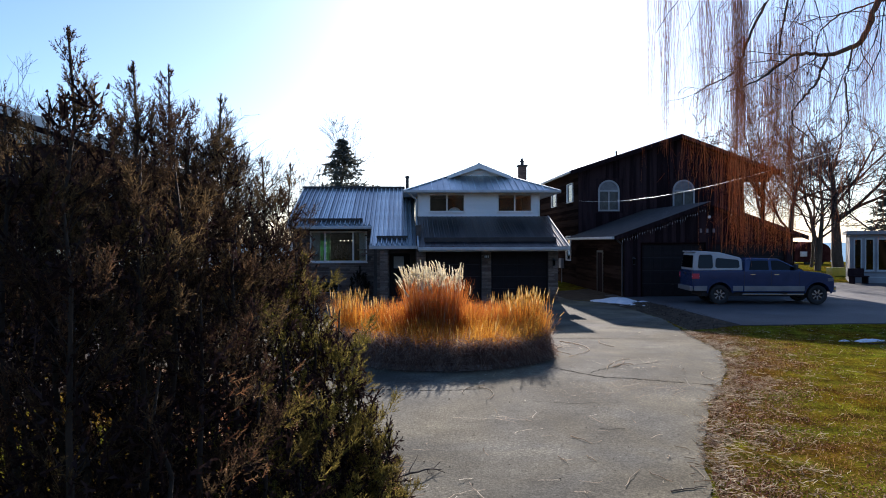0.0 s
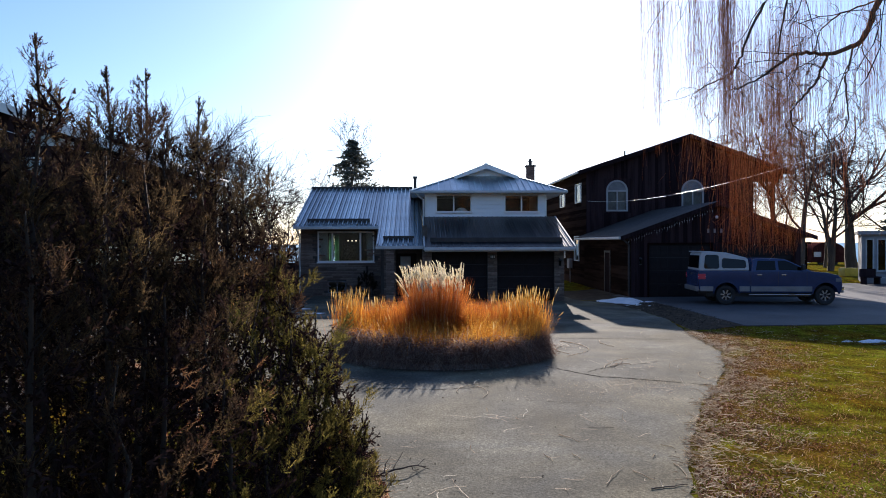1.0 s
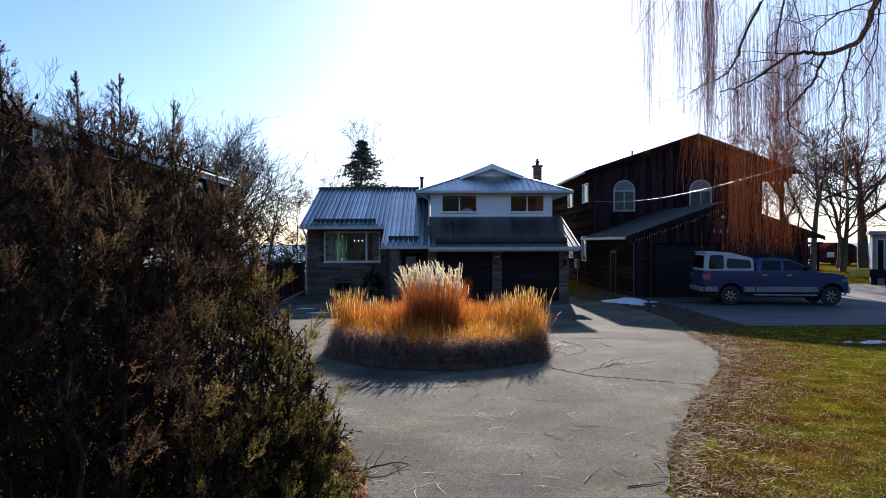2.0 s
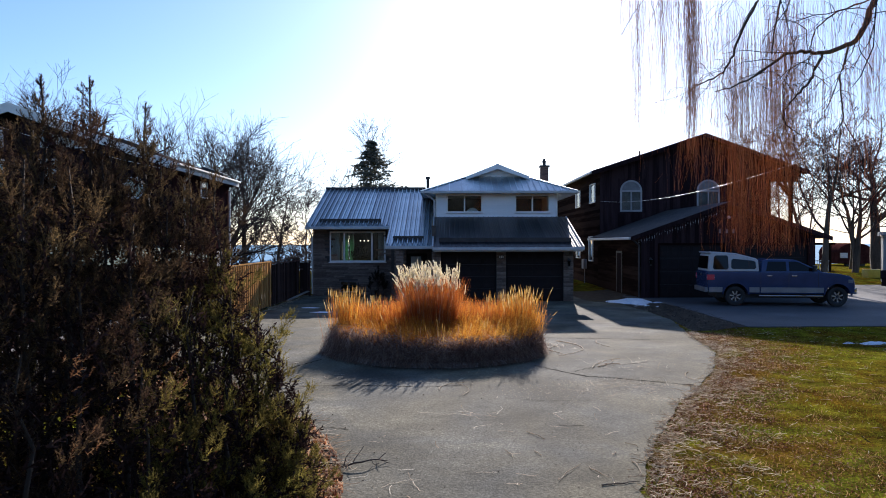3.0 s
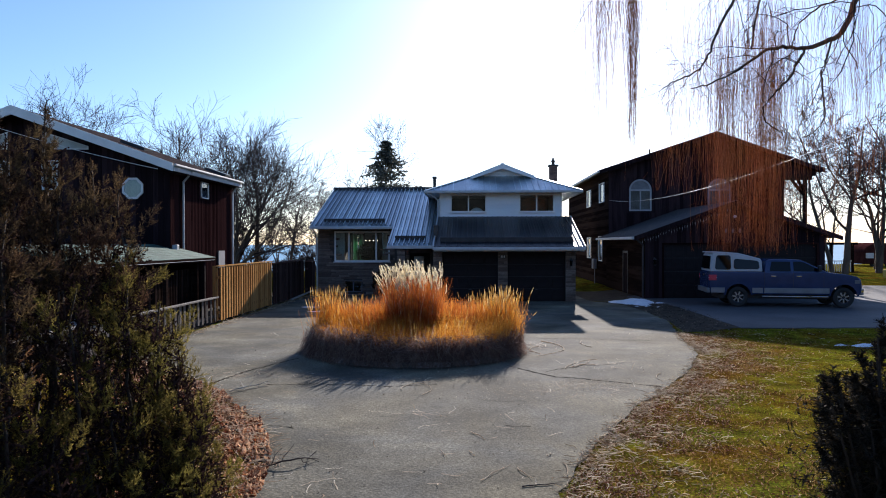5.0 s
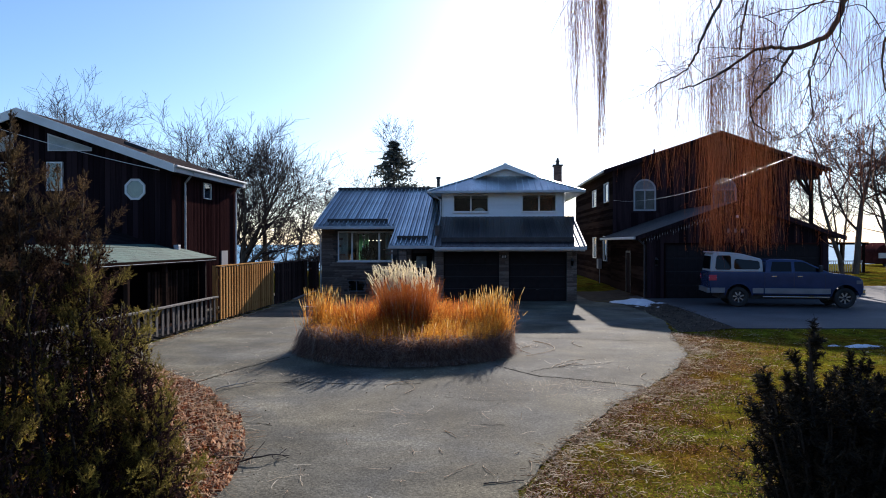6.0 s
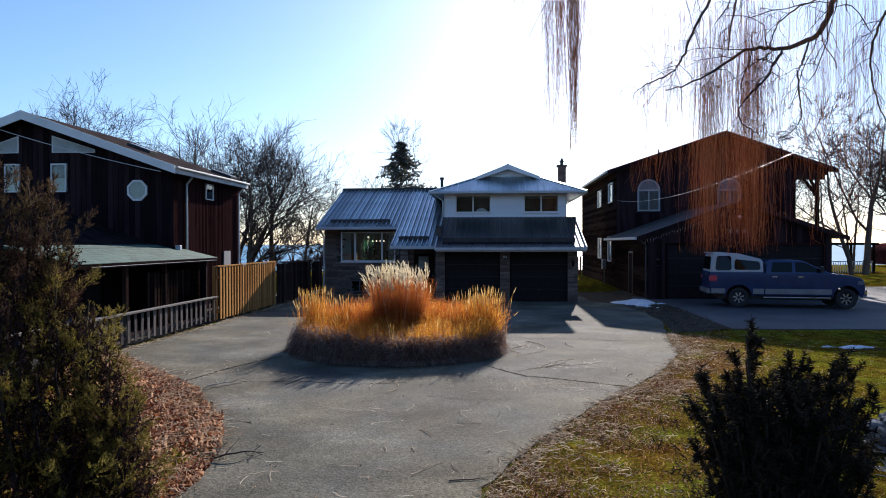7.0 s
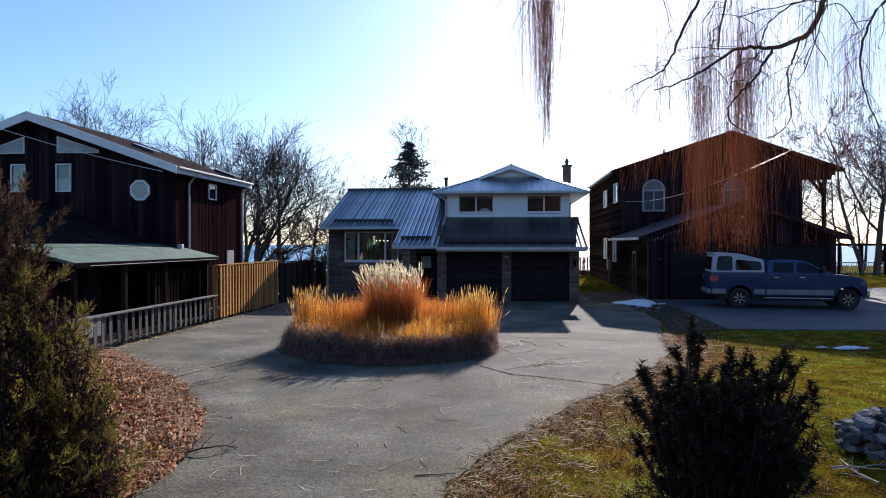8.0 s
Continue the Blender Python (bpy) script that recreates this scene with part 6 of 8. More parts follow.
# ---- willow ----
def willow():
    g = np.random.default_rng(77)
    t = thing("willow_tree", (15.5, 13.5, 0.0), "weeping willow with long hanging orange-brown strands", "tree")
    limbs = [
        ([(15.5, 13.5, -0.1), (15.0, 13.9, 2.5), (13.8, 14.6, 5.2), (12.2, 15.3, 7.4), (11.2, 15.6, 8.5), (10.6, 15.6, 8.8)], 0.34, 0.13),
        ([(10.75, 15.6, 8.75), (10.4, 15.55, 8.0), (10.15, 15.52, 7.4), (9.98, 15.5, 7.02), (9.75, 15.52, 6.88), (9.2, 15.6, 6.72), (8.85, 15.68, 6.82), (8.35, 15.6, 6.68), (7.8, 15.4, 6.25), (7.2, 15.2, 5.95), (6.7, 15.1, 5.8)], 0.095, 0.014),
        ([(9.25, 15.6, 6.74), (9.0, 15.4, 6.35), (8.75, 15.2, 6.0), (8.4, 15.1, 5.7), (8.2, 15.2, 5.4), (8.3, 15.3, 5.1), (8.65, 15.3, 4.9)], 0.042, 0.012),
        ([(11.4, 15.6, 8.1), (10.5, 15.8, 8.0), (9.7, 15.9, 7.75), (9.2, 15.9, 7.3), (9.05, 15.7, 6.85), (8.9, 15.5, 6.5)], 0.028, 0.012),
        ([(8.4, 15.4, 8.6), (8.3, 15.5, 7.9), (8.15, 15.5, 7.3), (8.1, 15.5, 6.7)], 0.035, 0.02),
        ([(8.4, 15.4, 8.6), (7.7, 15.3, 7.8), (7.3, 15.2, 7.1), (7.05, 15.1, 6.5), (6.9, 15.1, 6.2), (6.5, 15.0, 6.0), (6.1, 15.0, 5.8)], 0.045, 0.012),
        ([(12.2, 15.3, 7.6), (11.2, 14.9, 7.6), (10.75, 14.8, 6.9), (10.6, 14.8, 6.2), (10.8, 14.9, 5.5), (11.1, 15.0, 4.9)], 0.042, 0.012),
        ([(11.0, 15.6, 8.2), (9.4, 14.2, 9.0), (8.4, 15.4, 8.6)], 0.1, 0.05),
        ([(11.0, 15.6, 8.2), (9.2, 13.6, 8.9), (7.0, 11.8, 8.2), (5.2, 10.2, 7.2), (4.1, 9.3, 6.7)], 0.1, 0.02),
        ([(12.2, 15.3, 7.6), (11.2, 17.0, 8.9), (10.0, 18.4, 9.5), (8.6, 18.8, 9.4), (7.6, 18.6, 9.0)], 0.06, 0.02),
        ([(7.0, 11.8, 8.2), (5.8, 12.1, 8.3), (4.8, 12.1, 8.0), (4.1, 12.0, 7.6)], 0.045, 0.014),
        ([(9.75, 15.5, 6.85), (9.55, 15.3, 6.4), (9.4, 15.2, 6.1), (9.45, 15.2, 5.6), (9.5, 15.25, 5.2), (9.3, 15.25, 4.9), (9.05, 15.3, 4.8)], 0.03, 0.012),
    ]
    for pts, r0, r1 in limbs:
        P = np.array(pts, float)
        n = len(P) * 4
        u = np.linspace(0, len(P) - 1, n)
        Q = np.stack([np.interp(u, np.arange(len(P)), P[:, k]) for k in range(3)], 1)
        ker = np.array([0.25, 0.5, 0.25])
        for _ in range(2):
            Q[1:-1] = sum(ker[k] * Q[k:n - 2 + k] for k in range(3))
        Q[1:-1] += g.normal(0, 0.012, (n - 2, 3))
        rad = 0.82 * np.linspace(r0, r1, n) * (1 + g.normal(0, 0.06, n))
        me = mesh_np("limb", *tubes(Q[None], rad[None], 8))
        me.shade_smooth()
        put("limb", me, M_BARK, t)
    # thin side shoots on the limbs in view
    blocks, starts = [], []
    for pts, r0, r1 in limbs[1:]:
        P = np.array(pts, float)[None]
        Rr = np.linspace(r0, r1, len(pts))[None]
        C, Rc = sprout(P, Rr, 16, 0.1, 1.0, 0.7, 0.35, g, 7, 0.22, -0.12, 0.35)
        Rc = np.clip(Rc, 0.005, 0.013)
        blocks.append(tubes(C, Rc, 3))
        C2, R2 = sprout(C, Rc, 4, 0.2, 1.0, 0.6, 0.5, g, 6, 0.2, -0.2, 0.6)
        blocks.append(tubes(C2, np.maximum(R2, 0.004), 3))
        starts += [C[:, 2:].reshape(-1, 3), C2[:, 2:].reshape(-1, 3)]
    V, F = merged(blocks)
    tagged(put("shoot_growth", mesh_np("shoot_growth", V, F), M_TWIG, t), kind="stuff")
    starts = np.concatenate(starts)

    def hang(S, length, r=0.0021, axis=None):
        n, s = len(S), 8
        P = np.zeros((n, s, 3))
        P[:, 0] = S
        ph = g.uniform(0, 6.28, (n, 2))
        am = g.uniform(0.03, 0.14, (n, 1))
        drift = g.normal(0, 0.14, (n, 2))
        for i in range(s):
            u = i / (s - 1)
            P[:, i, 0] = S[:, 0] + drift[:, 0] * u + am[:, 0] * np.sin(ph[:, 0] + u * 5) * u
            P[:, i, 1] = S[:, 1] + drift[:, 1] * u + am[:, 0] * np.sin(ph[:, 1] + u * 5) * u
            P[:, i, 2] = S[:, 2] - length * u
        if axis is not None:                     # a tress draws together towards its end
            end = np.clip((S[:, 2:3] - P[:, :, 2]) / 2.6, 0, 1)[..., None] * 0.74
            P[:, :, :2] = P[:, :, :2] * (1 - end) + np.array(axis)[None, None] * end
        rad = np.repeat(np.linspace(r, r * 0.5, s)[None], n, 0)
        tagged(put("hanging_growth", mesh_np("hanging_growth", *tubes(P, rad, 3)), M_WILLOW, t), kind="stuff")

    # free strands under the shoots
    S = starts[g.choice(len(starts), 1000)]
    S = S[(S[:, 2] > 4.8) & (S[:, 0] > 5.9)]
    hang(S, g.uniform(0.5, 2.2, len(S)) * np.clip((S[:, 2] - 3.6) / 2.2, 0.3, 1.3))
    # the curtain before the dark house
    ends = []
    for cx, sx, n, lo, var in ((8.35, 0.13, 330, 2.4, 0.5), (9.28, 0.17, 420, 2.4, 0.6), (8.8, 0.7, 45, 3.0, 1.2), (7.3, 0.4, 70, 3.9, 0.8), (11.3, 0.35, 80, 4.0, 0.8), (11.4, 0.4, 70, 2.6, 0.5), (6.7, 0.5, 40, 4.6, 0.8)):
        S = np.stack([g.normal(cx, sx, n), g.normal(17.6, 0.6, n), g.uniform(6.3, 8.4, n)], 1)
        low = lo - 0.12 + g.gamma(1.25, var * 1.1, n)
        ends.append(np.stack([S[:, 0] + g.normal(0, 0.12, n), S[:, 1], low + g.uniform(0.0, 0.9, n)], 1)[::3])
        hang(S, np.maximum(0.6, S[:, 2] - low), 0.0022)
    E = np.concatenate(ends)                     # short side twigs near the strands' ends
    d = np.stack([g.choice([-1.0, 1.0], len(E)) * g.uniform(0.4, 1.0, len(E)), g.normal(0, 0.3, len(E)), -g.uniform(0.3, 1.0, len(E))], 1)
    T = lines(E, d, g.uniform(0.08, 0.34, len(E)), 4, 0.12, -0.08, g)
    tagged(put("side_twig_growth", mesh_np("side_twig_growth", *tubes(T, np.repeat(np.linspace(0.0024, 0.0012, 4)[None], len(E), 0), 3)), M_WILLOW, t), kind="stuff")
    n, m = 38, 16                                # looser bunches, each at its own length
    cx, cy, low = np.repeat(g.uniform(6.5, 12.5, n), m), np.repeat(g.normal(16.0, 1.3, n), m), np.repeat(g.uniform(4.3, 6.4, n), m)
    S = np.stack([g.normal(cx, 0.13), g.normal(cy, 0.13), g.uniform(6.9, 8.8, n * m)], 1)
    hang(S, np.maximum(0.5, S[:, 2] - low - np.abs(g.normal(0, 0.5, n * m))), 0.0017)
    # the long nearer tresses
    for cx, cy, sx, m, lo in ((4.17, 9.4, 0.06, 130, 3.75), (4.02, 9.35, 0.05, 40, 4.5), (3.86, 9.5, 0.05, 36, 4.1), (4.12, 10.4, 0.08, 40, 4.5), (4.6, 11.2, 0.1, 26, 5.0), (4.3, 9.45, 0.09, 30, 4.7), (4.16, 11.9, 0.11, 60, 4.1), (4.0, 12.2, 0.1, 30, 4.5), (4.5, 12.4, 0.16, 34, 4.6)):
        S = np.stack([g.normal(cx, sx, m), g.normal(cy, 0.12, m), g.uniform(6.5, 7.4, m) + (0.6 if cy > 11.5 else 0.0)], 1)
        hang(S, S[:, 2] - (lo - 0.1 + np.abs(g.normal(0, 0.5 if lo < 4 else 0.75, m))), 0.0019, (cx, cy))


willow()


# ---- junipers and yew ----
def sprays(centre, way, length, m, g, width, twig_k=0.4):
    """Feathery shoots: an axis with m twiglets each."""
    n = len(centre)
    P = lines(centre, way, length, 4, 0.12, 0.1, g)
    side = unit(np.cross(unit(way), g.normal(0, 1, (n, 3))))
    blocks = [ribbons(P[:, ::3], side[:, None] * np.array([width * 0.7, width * 0.3])[None, :, None])]
    f = np.linspace(0.05, 0.98, m)[None] * 2.99 + np.zeros((n, 1))
    i = f.astype(int)
    w = (f - i)[..., None]
    rows = np.arange(n)[:, None]
    b = P[rows, i] * (1 - w) + P[rows, i + 1] * w
    tan = unit(P[rows, i + 1] - P[rows, i])
    sg = np.where(np.arange(m) % 2, 1.0, -1.0)[None, :, None]
    up = np.cross(tan, side[:, None])
    d = unit(tan * 0.8 + side[:, None] * sg * g.uniform(0.4, 0.9, (n, m, 1)) + up * g.normal(0, 0.35, (n, m, 1)))
    ln = (length[:, None] * twig_k * (1.1 - 0.7 * f / 3) * g.uniform(0.6, 1.3, (n, m)))[..., None]
    b, d, ln = b.reshape(-1, 3), d.reshape(-1, 3), ln.reshape(-1, 1)
    Q = np.stack([b, b + d * ln], 1)
    sd = unit(np.cross(d, g.normal(0, 1, d.shape)))
    blocks.append(ribbons(Q, sd[:, None] * np.array([1.0, 0.25])[None, :, None] * width))
    return merged(blocks)


def conifer(name, leaders, dense, label, category, mat, seed, m=10, width=0.006, size=(0.09, 0.2), rise=0.6, step=0.045, slope=0.36, inner=0, old=M_HOLLOWSCALE, gather=0.25, plumes=0):
    """A shrub of several leaders (x, y, top, radius), each with plumy side boughs."""
    g = np.random.default_rng(seed)
    x0, y0 = leaders[0][0], leaders[0][1]
    t = thing(name, (x0, y0, 0.0), label, category)
    blocks = []
    C, D, L, IC = [], [], [], []
    for x, y, top, r in leaders:
        u = np.linspace(0, 1, 9)
        bx0, by0 = x + (x0 - x) * gather, y + (y0 - y) * gather
        stem = np.stack([bx0 + (x - bx0) * np.minimum(1, u * 1.6), by0 + (y - by0) * np.minimum(1, u * 1.6), -0.05 + (top - 0.03) * u], 1)
        stem[1:-1, :2] += g.normal(0, 0.02, (7, 2))
        blocks.append(tubes(stem[None], np.linspace(0.034, 0.006, 9)[None] * min(1.0, r / 0.5), 5))
        n = int(dense * top * (0.35 + r))
        h = 0.02 + 0.965 * g.uniform(0, 1, n) ** 0.75
        vary = g.uniform(0.45, 1.3, n)
        if top > 2.5:                             # close-set, even boughs make a tall leader's pointed tip
            h = np.concatenate([np.minimum(h, 1 - 0.5 / top), 1 - np.linspace(0.09, 1.1, 20) / top])
            vary = np.concatenate([vary, g.uniform(0.6, 1.3, 20)])
            n += 20
        a = g.uniform(0, 2 * np.pi, n)
        below = (1 - h) * top
        ln = np.minimum(r * (0.8 + 0.25 * np.sin(3 * a + 9 * h)), 0.01 + slope * below) * vary + 0.02
        el = rise + 0.4 * h ** 2 + g.normal(0, 0.14, n)
        way = np.stack([np.cos(a) * np.cos(el), np.sin(a) * np.cos(el), np.sin(el)], 1)
        st = np.stack([np.interp(h, u, stem[:, k]) for k in range(3)], 1)
        B = lines(st, way, ln * 1.15, 6, 0.06, 0.2, g)
        blocks.append(tubes(B[:, ::5], np.repeat(np.array([[0.004, 0.0015]]), n, 0), 3))
        per = 10                                 # branchlets on each bough, sprays on each branchlet
        f = g.uniform(0.15, 1.0, (n, per)) * 4.99
        k = f.astype(int)
        w = (f - k)[..., None]
        rows = np.arange(n)[:, None]
        sb = (B[rows, k] * (1 - w) + B[rows, k + 1] * w).reshape(-1, 3)
        tn = unit(B[rows, k + 1] - B[rows, k]).reshape(-1, 3)
        sl = (ln[:, None] * 0.42 * (1.15 - 0.8 * f / 5) * g.uniform(0.6, 1.3, (n, per))).ravel() + 0.02
        across = unit(np.cross(tn, g.normal(0, 1, (n, 1, 3)).repeat(per, 1).reshape(-1, 3)))      # the bough's own flat side
        across *= np.where(np.arange(n * per) % 2, 0.62, -0.62)[:, None]
        S2 = lines(sb, tn + across + g.normal(0, 0.2, sb.shape) + np.array([0, 0, 0.16]), sl, 3, 0.06, 0.12, g)
        cnt = np.maximum(2, (sl / step).astype(int))
        idx = np.repeat(np.arange(len(S2)), cnt)
        f = g.uniform(0.0, 1.0, len(idx)) * 1.99
        k = f.astype(int)
        w = (f - k)[:, None]
        C.append(S2[idx, k] * (1 - w) + S2[idx, k + 1] * w)
        D.append(unit(S2[idx, k + 1] - S2[idx, k]) + g.normal(0, 0.24, (len(idx), 3)) + np.array([0, 0, 0.1]))
        L.append(g.uniform(*size, len(idx)) * (1.1 - 0.35 * f / 2) * np.clip(ln[idx // per] / 0.22, 0.4, 1.0))
        k = int(top * 14)                         # the leader's own slender tip
        z = 1 - 0.7 * g.uniform(0, 1, k) ** 1.5 / top
        C.append(np.stack([np.interp(z, u, stem[:, q]) for q in range(3)], 1))
        D.append(g.normal(0, 0.26, (k, 3)) + np.array([0, 0, 1]))
        L.append(g.uniform(*size, k) * (0.4 + 0.7 * np.minimum(1, (1 - z) * top / 0.7)))
        n = int(plumes * top)                     # full soft plumes on the outside
        if n:
            h = g.uniform(0.06, 0.86, n)
            a = g.uniform(0, 2 * np.pi, n)
            wide = np.minimum(r, slope * (1 - h) * top + 0.05)
            st = np.stack([np.interp(h, u, stem[:, 0]) + 0.5 * wide * np.cos(a), np.interp(h, u, stem[:, 1]) + 0.5 * wide * np.sin(a), h * top], 1)
            way = np.stack([np.cos(a), np.sin(a), g.uniform(0.15, 0.9, n)], 1)
            ln = (0.16 + 0.5 * wide) * g.uniform(0.7, 1.25, n)
            B = lines(st, way, ln, 6, 0.05, 0.16, g)
            per = 16
            f = np.linspace(0.08, 0.97, per)[None] * 4.99 + np.zeros((n, 1))
            k = f.astype(int)
            w = (f - k)[..., None]
            rows = np.arange(n)[:, None]
            sb = (B[rows, k] * (1 - w) + B[rows, k + 1] * w).reshape(-1, 3)
            tn = unit(B[rows, k + 1] - B[rows, k]).reshape(-1, 3)
            swell = np.sin(0.5 + 2.5 * f / 5)
            sl = (ln[:, None] * 0.34 * swell * g.uniform(0.75, 1.2, (n, per))).ravel() + 0.015
            sides = unit(np.cross(tn, g.normal(0, 1, sb.shape)))
            S2 = lines(sb, tn * 0.9 + sides * 0.75 + np.array([0, 0, 0.2]), sl, 3, 0.05, 0.1, g)
            idx = np.repeat(np.arange(len(S2)), 4)
            f = g.uniform(0.1, 1.0, len(idx)) * 1.99
            k = f.astype(int)
            w = (f - k)[:, None]
            C.append(S2[idx, k] * (1 - w) + S2[idx, k + 1] * w)
            D.append(unit(S2[idx, k + 1] - S2[idx, k]) + g.normal(0, 0.3, (len(idx), 3)) + np.array([0, 0, 0.1]))
            L.append(g.uniform(*size, len(idx)) * 0.9)
        k = int(inner * top * r)                  # old foliage inside, its colour darkened to paint shaded hollows
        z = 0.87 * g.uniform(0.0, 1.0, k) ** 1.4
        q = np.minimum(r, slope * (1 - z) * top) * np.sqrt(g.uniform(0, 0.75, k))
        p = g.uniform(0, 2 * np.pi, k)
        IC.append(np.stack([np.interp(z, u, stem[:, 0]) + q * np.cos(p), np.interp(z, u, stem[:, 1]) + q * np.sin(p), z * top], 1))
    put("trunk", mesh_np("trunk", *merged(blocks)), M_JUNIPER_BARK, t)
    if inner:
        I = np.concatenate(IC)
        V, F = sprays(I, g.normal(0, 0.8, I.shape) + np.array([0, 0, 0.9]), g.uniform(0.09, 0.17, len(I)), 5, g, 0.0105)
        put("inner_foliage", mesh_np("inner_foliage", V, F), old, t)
    V, F = sprays(np.concatenate(C), np.concatenate(D), np.concatenate(L), m, g, width)
    put("crown", mesh_np("crown", V, F), mat, t)
    return t


JUNIPER = [(-1.85, 5.3, 3.86, 0.55), (-1.88, 4.5, 3.84, 0.5), (-1.84, 5.95, 4.0, 0.5), (-1.57, 6.36, 3.88, 0.5), (-1.3, 6.6, 3.42, 0.4), (-1.07, 6.65, 3.38, 0.3), (-0.97, 6.6, 2.62, 0.38), (-0.66, 6.55, 2.15, 0.48), (-1.2, 6.75, 2.95, 0.4),
           (-0.5, 6.55, 1.65, 0.4), (-2.4, 5.1, 3.42, 0.7), (-3.1, 4.8, 3.2, 0.75), (-2.6, 6.2, 3.4, 0.7), (-1.2, 5.3, 2.9, 0.5), (-1.25, 4.65, 2.4, 0.5), (-1.3, 4.15, 2.1, 0.45), (-0.98, 4.9, 1.9, 0.42), (-1.7, 4.05, 2.9, 0.55),
           (-0.95, 5.75, 2.35, 0.42), (-0.85, 6.35, 2.35, 0.4), (-2.3, 3.9, 3.0, 0.65), (-0.78, 5.95, 1.6, 0.45), (-0.85, 6.95, 2.1, 0.4), (-0.78, 5.2, 1.4, 0.42), (-1.0, 4.5, 1.25, 0.4), (-3.0, 3.6, 2.7, 0.75),
           (-1.95, 5.6, 3.5, 0.6), (-1.5, 5.0, 3.2, 0.5), (-2.15, 4.4, 3.4, 0.55), (-2.9, 5.6, 3.3, 0.6), (-2.15, 5.7, 3.6, 0.55), (-1.65, 5.75, 3.4, 0.5), (-1.42, 6.3, 3.3, 0.45), (-2.15, 4.85, 3.5, 0.5), (-1.55, 4.6, 3.2, 0.48),
           (-1.25, 6.0, 2.95, 0.45), (-2.65, 5.4, 3.5, 0.55), (-1.75, 6.15, 3.6, 0.45)]
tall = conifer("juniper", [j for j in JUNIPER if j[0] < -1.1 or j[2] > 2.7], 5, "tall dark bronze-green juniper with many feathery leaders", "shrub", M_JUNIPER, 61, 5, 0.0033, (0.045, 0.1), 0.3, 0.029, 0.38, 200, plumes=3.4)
# rust-coloured dying sprigs that stand out of the juniper's side
gd = np.random.default_rng(67)
for x, y, z, m in ((-0.87, 3.96, 2.02, 9), (-0.83, 3.9, 1.66, 7), (-0.68, 4.83, 1.82, 8)):
    b = np.stack([gd.normal(x - 0.05, 0.05, m), gd.normal(y, 0.05, m), gd.normal(z - 0.05, 0.06, m)], 1)
    V, F = sprays(b, gd.normal(0, 0.25, (m, 3)) + np.array([0.75, -0.2, 0.5]), gd.uniform(0.05, 0.12, m), 9, gd, 0.0026, 0.3)
    tagged(put("dying_sprig", mesh_np("dying_sprig", V, F), M_DYING, tall, "rust-brown dying foliage"), kind="stuff")
# the right-hand leaders join the low juniper and take its painted sunlit olive
conifer("juniper", [(-0.48, 6.65, 1.35, 0.4), (-0.32, 6.45, 1.1, 0.38), (-0.58, 7.05, 1.1, 0.38), (-0.33, 6.75, 0.95, 0.3), (-0.95, 6.8, 1.25, 0.4), (-0.58, 6.0, 0.9, 0.34)] + [j for j in JUNIPER if j[0] >= -1.1 and j[2] <= 2.7], 9, "low juniper at the driveway edge coloured a sunlit olive-green", "shrub", M_JUNIPER_SUNLIT, 62, 5, 0.0033, (0.04, 0.09), 0.3, 0.027, 0.45, 330, plumes=6.5)


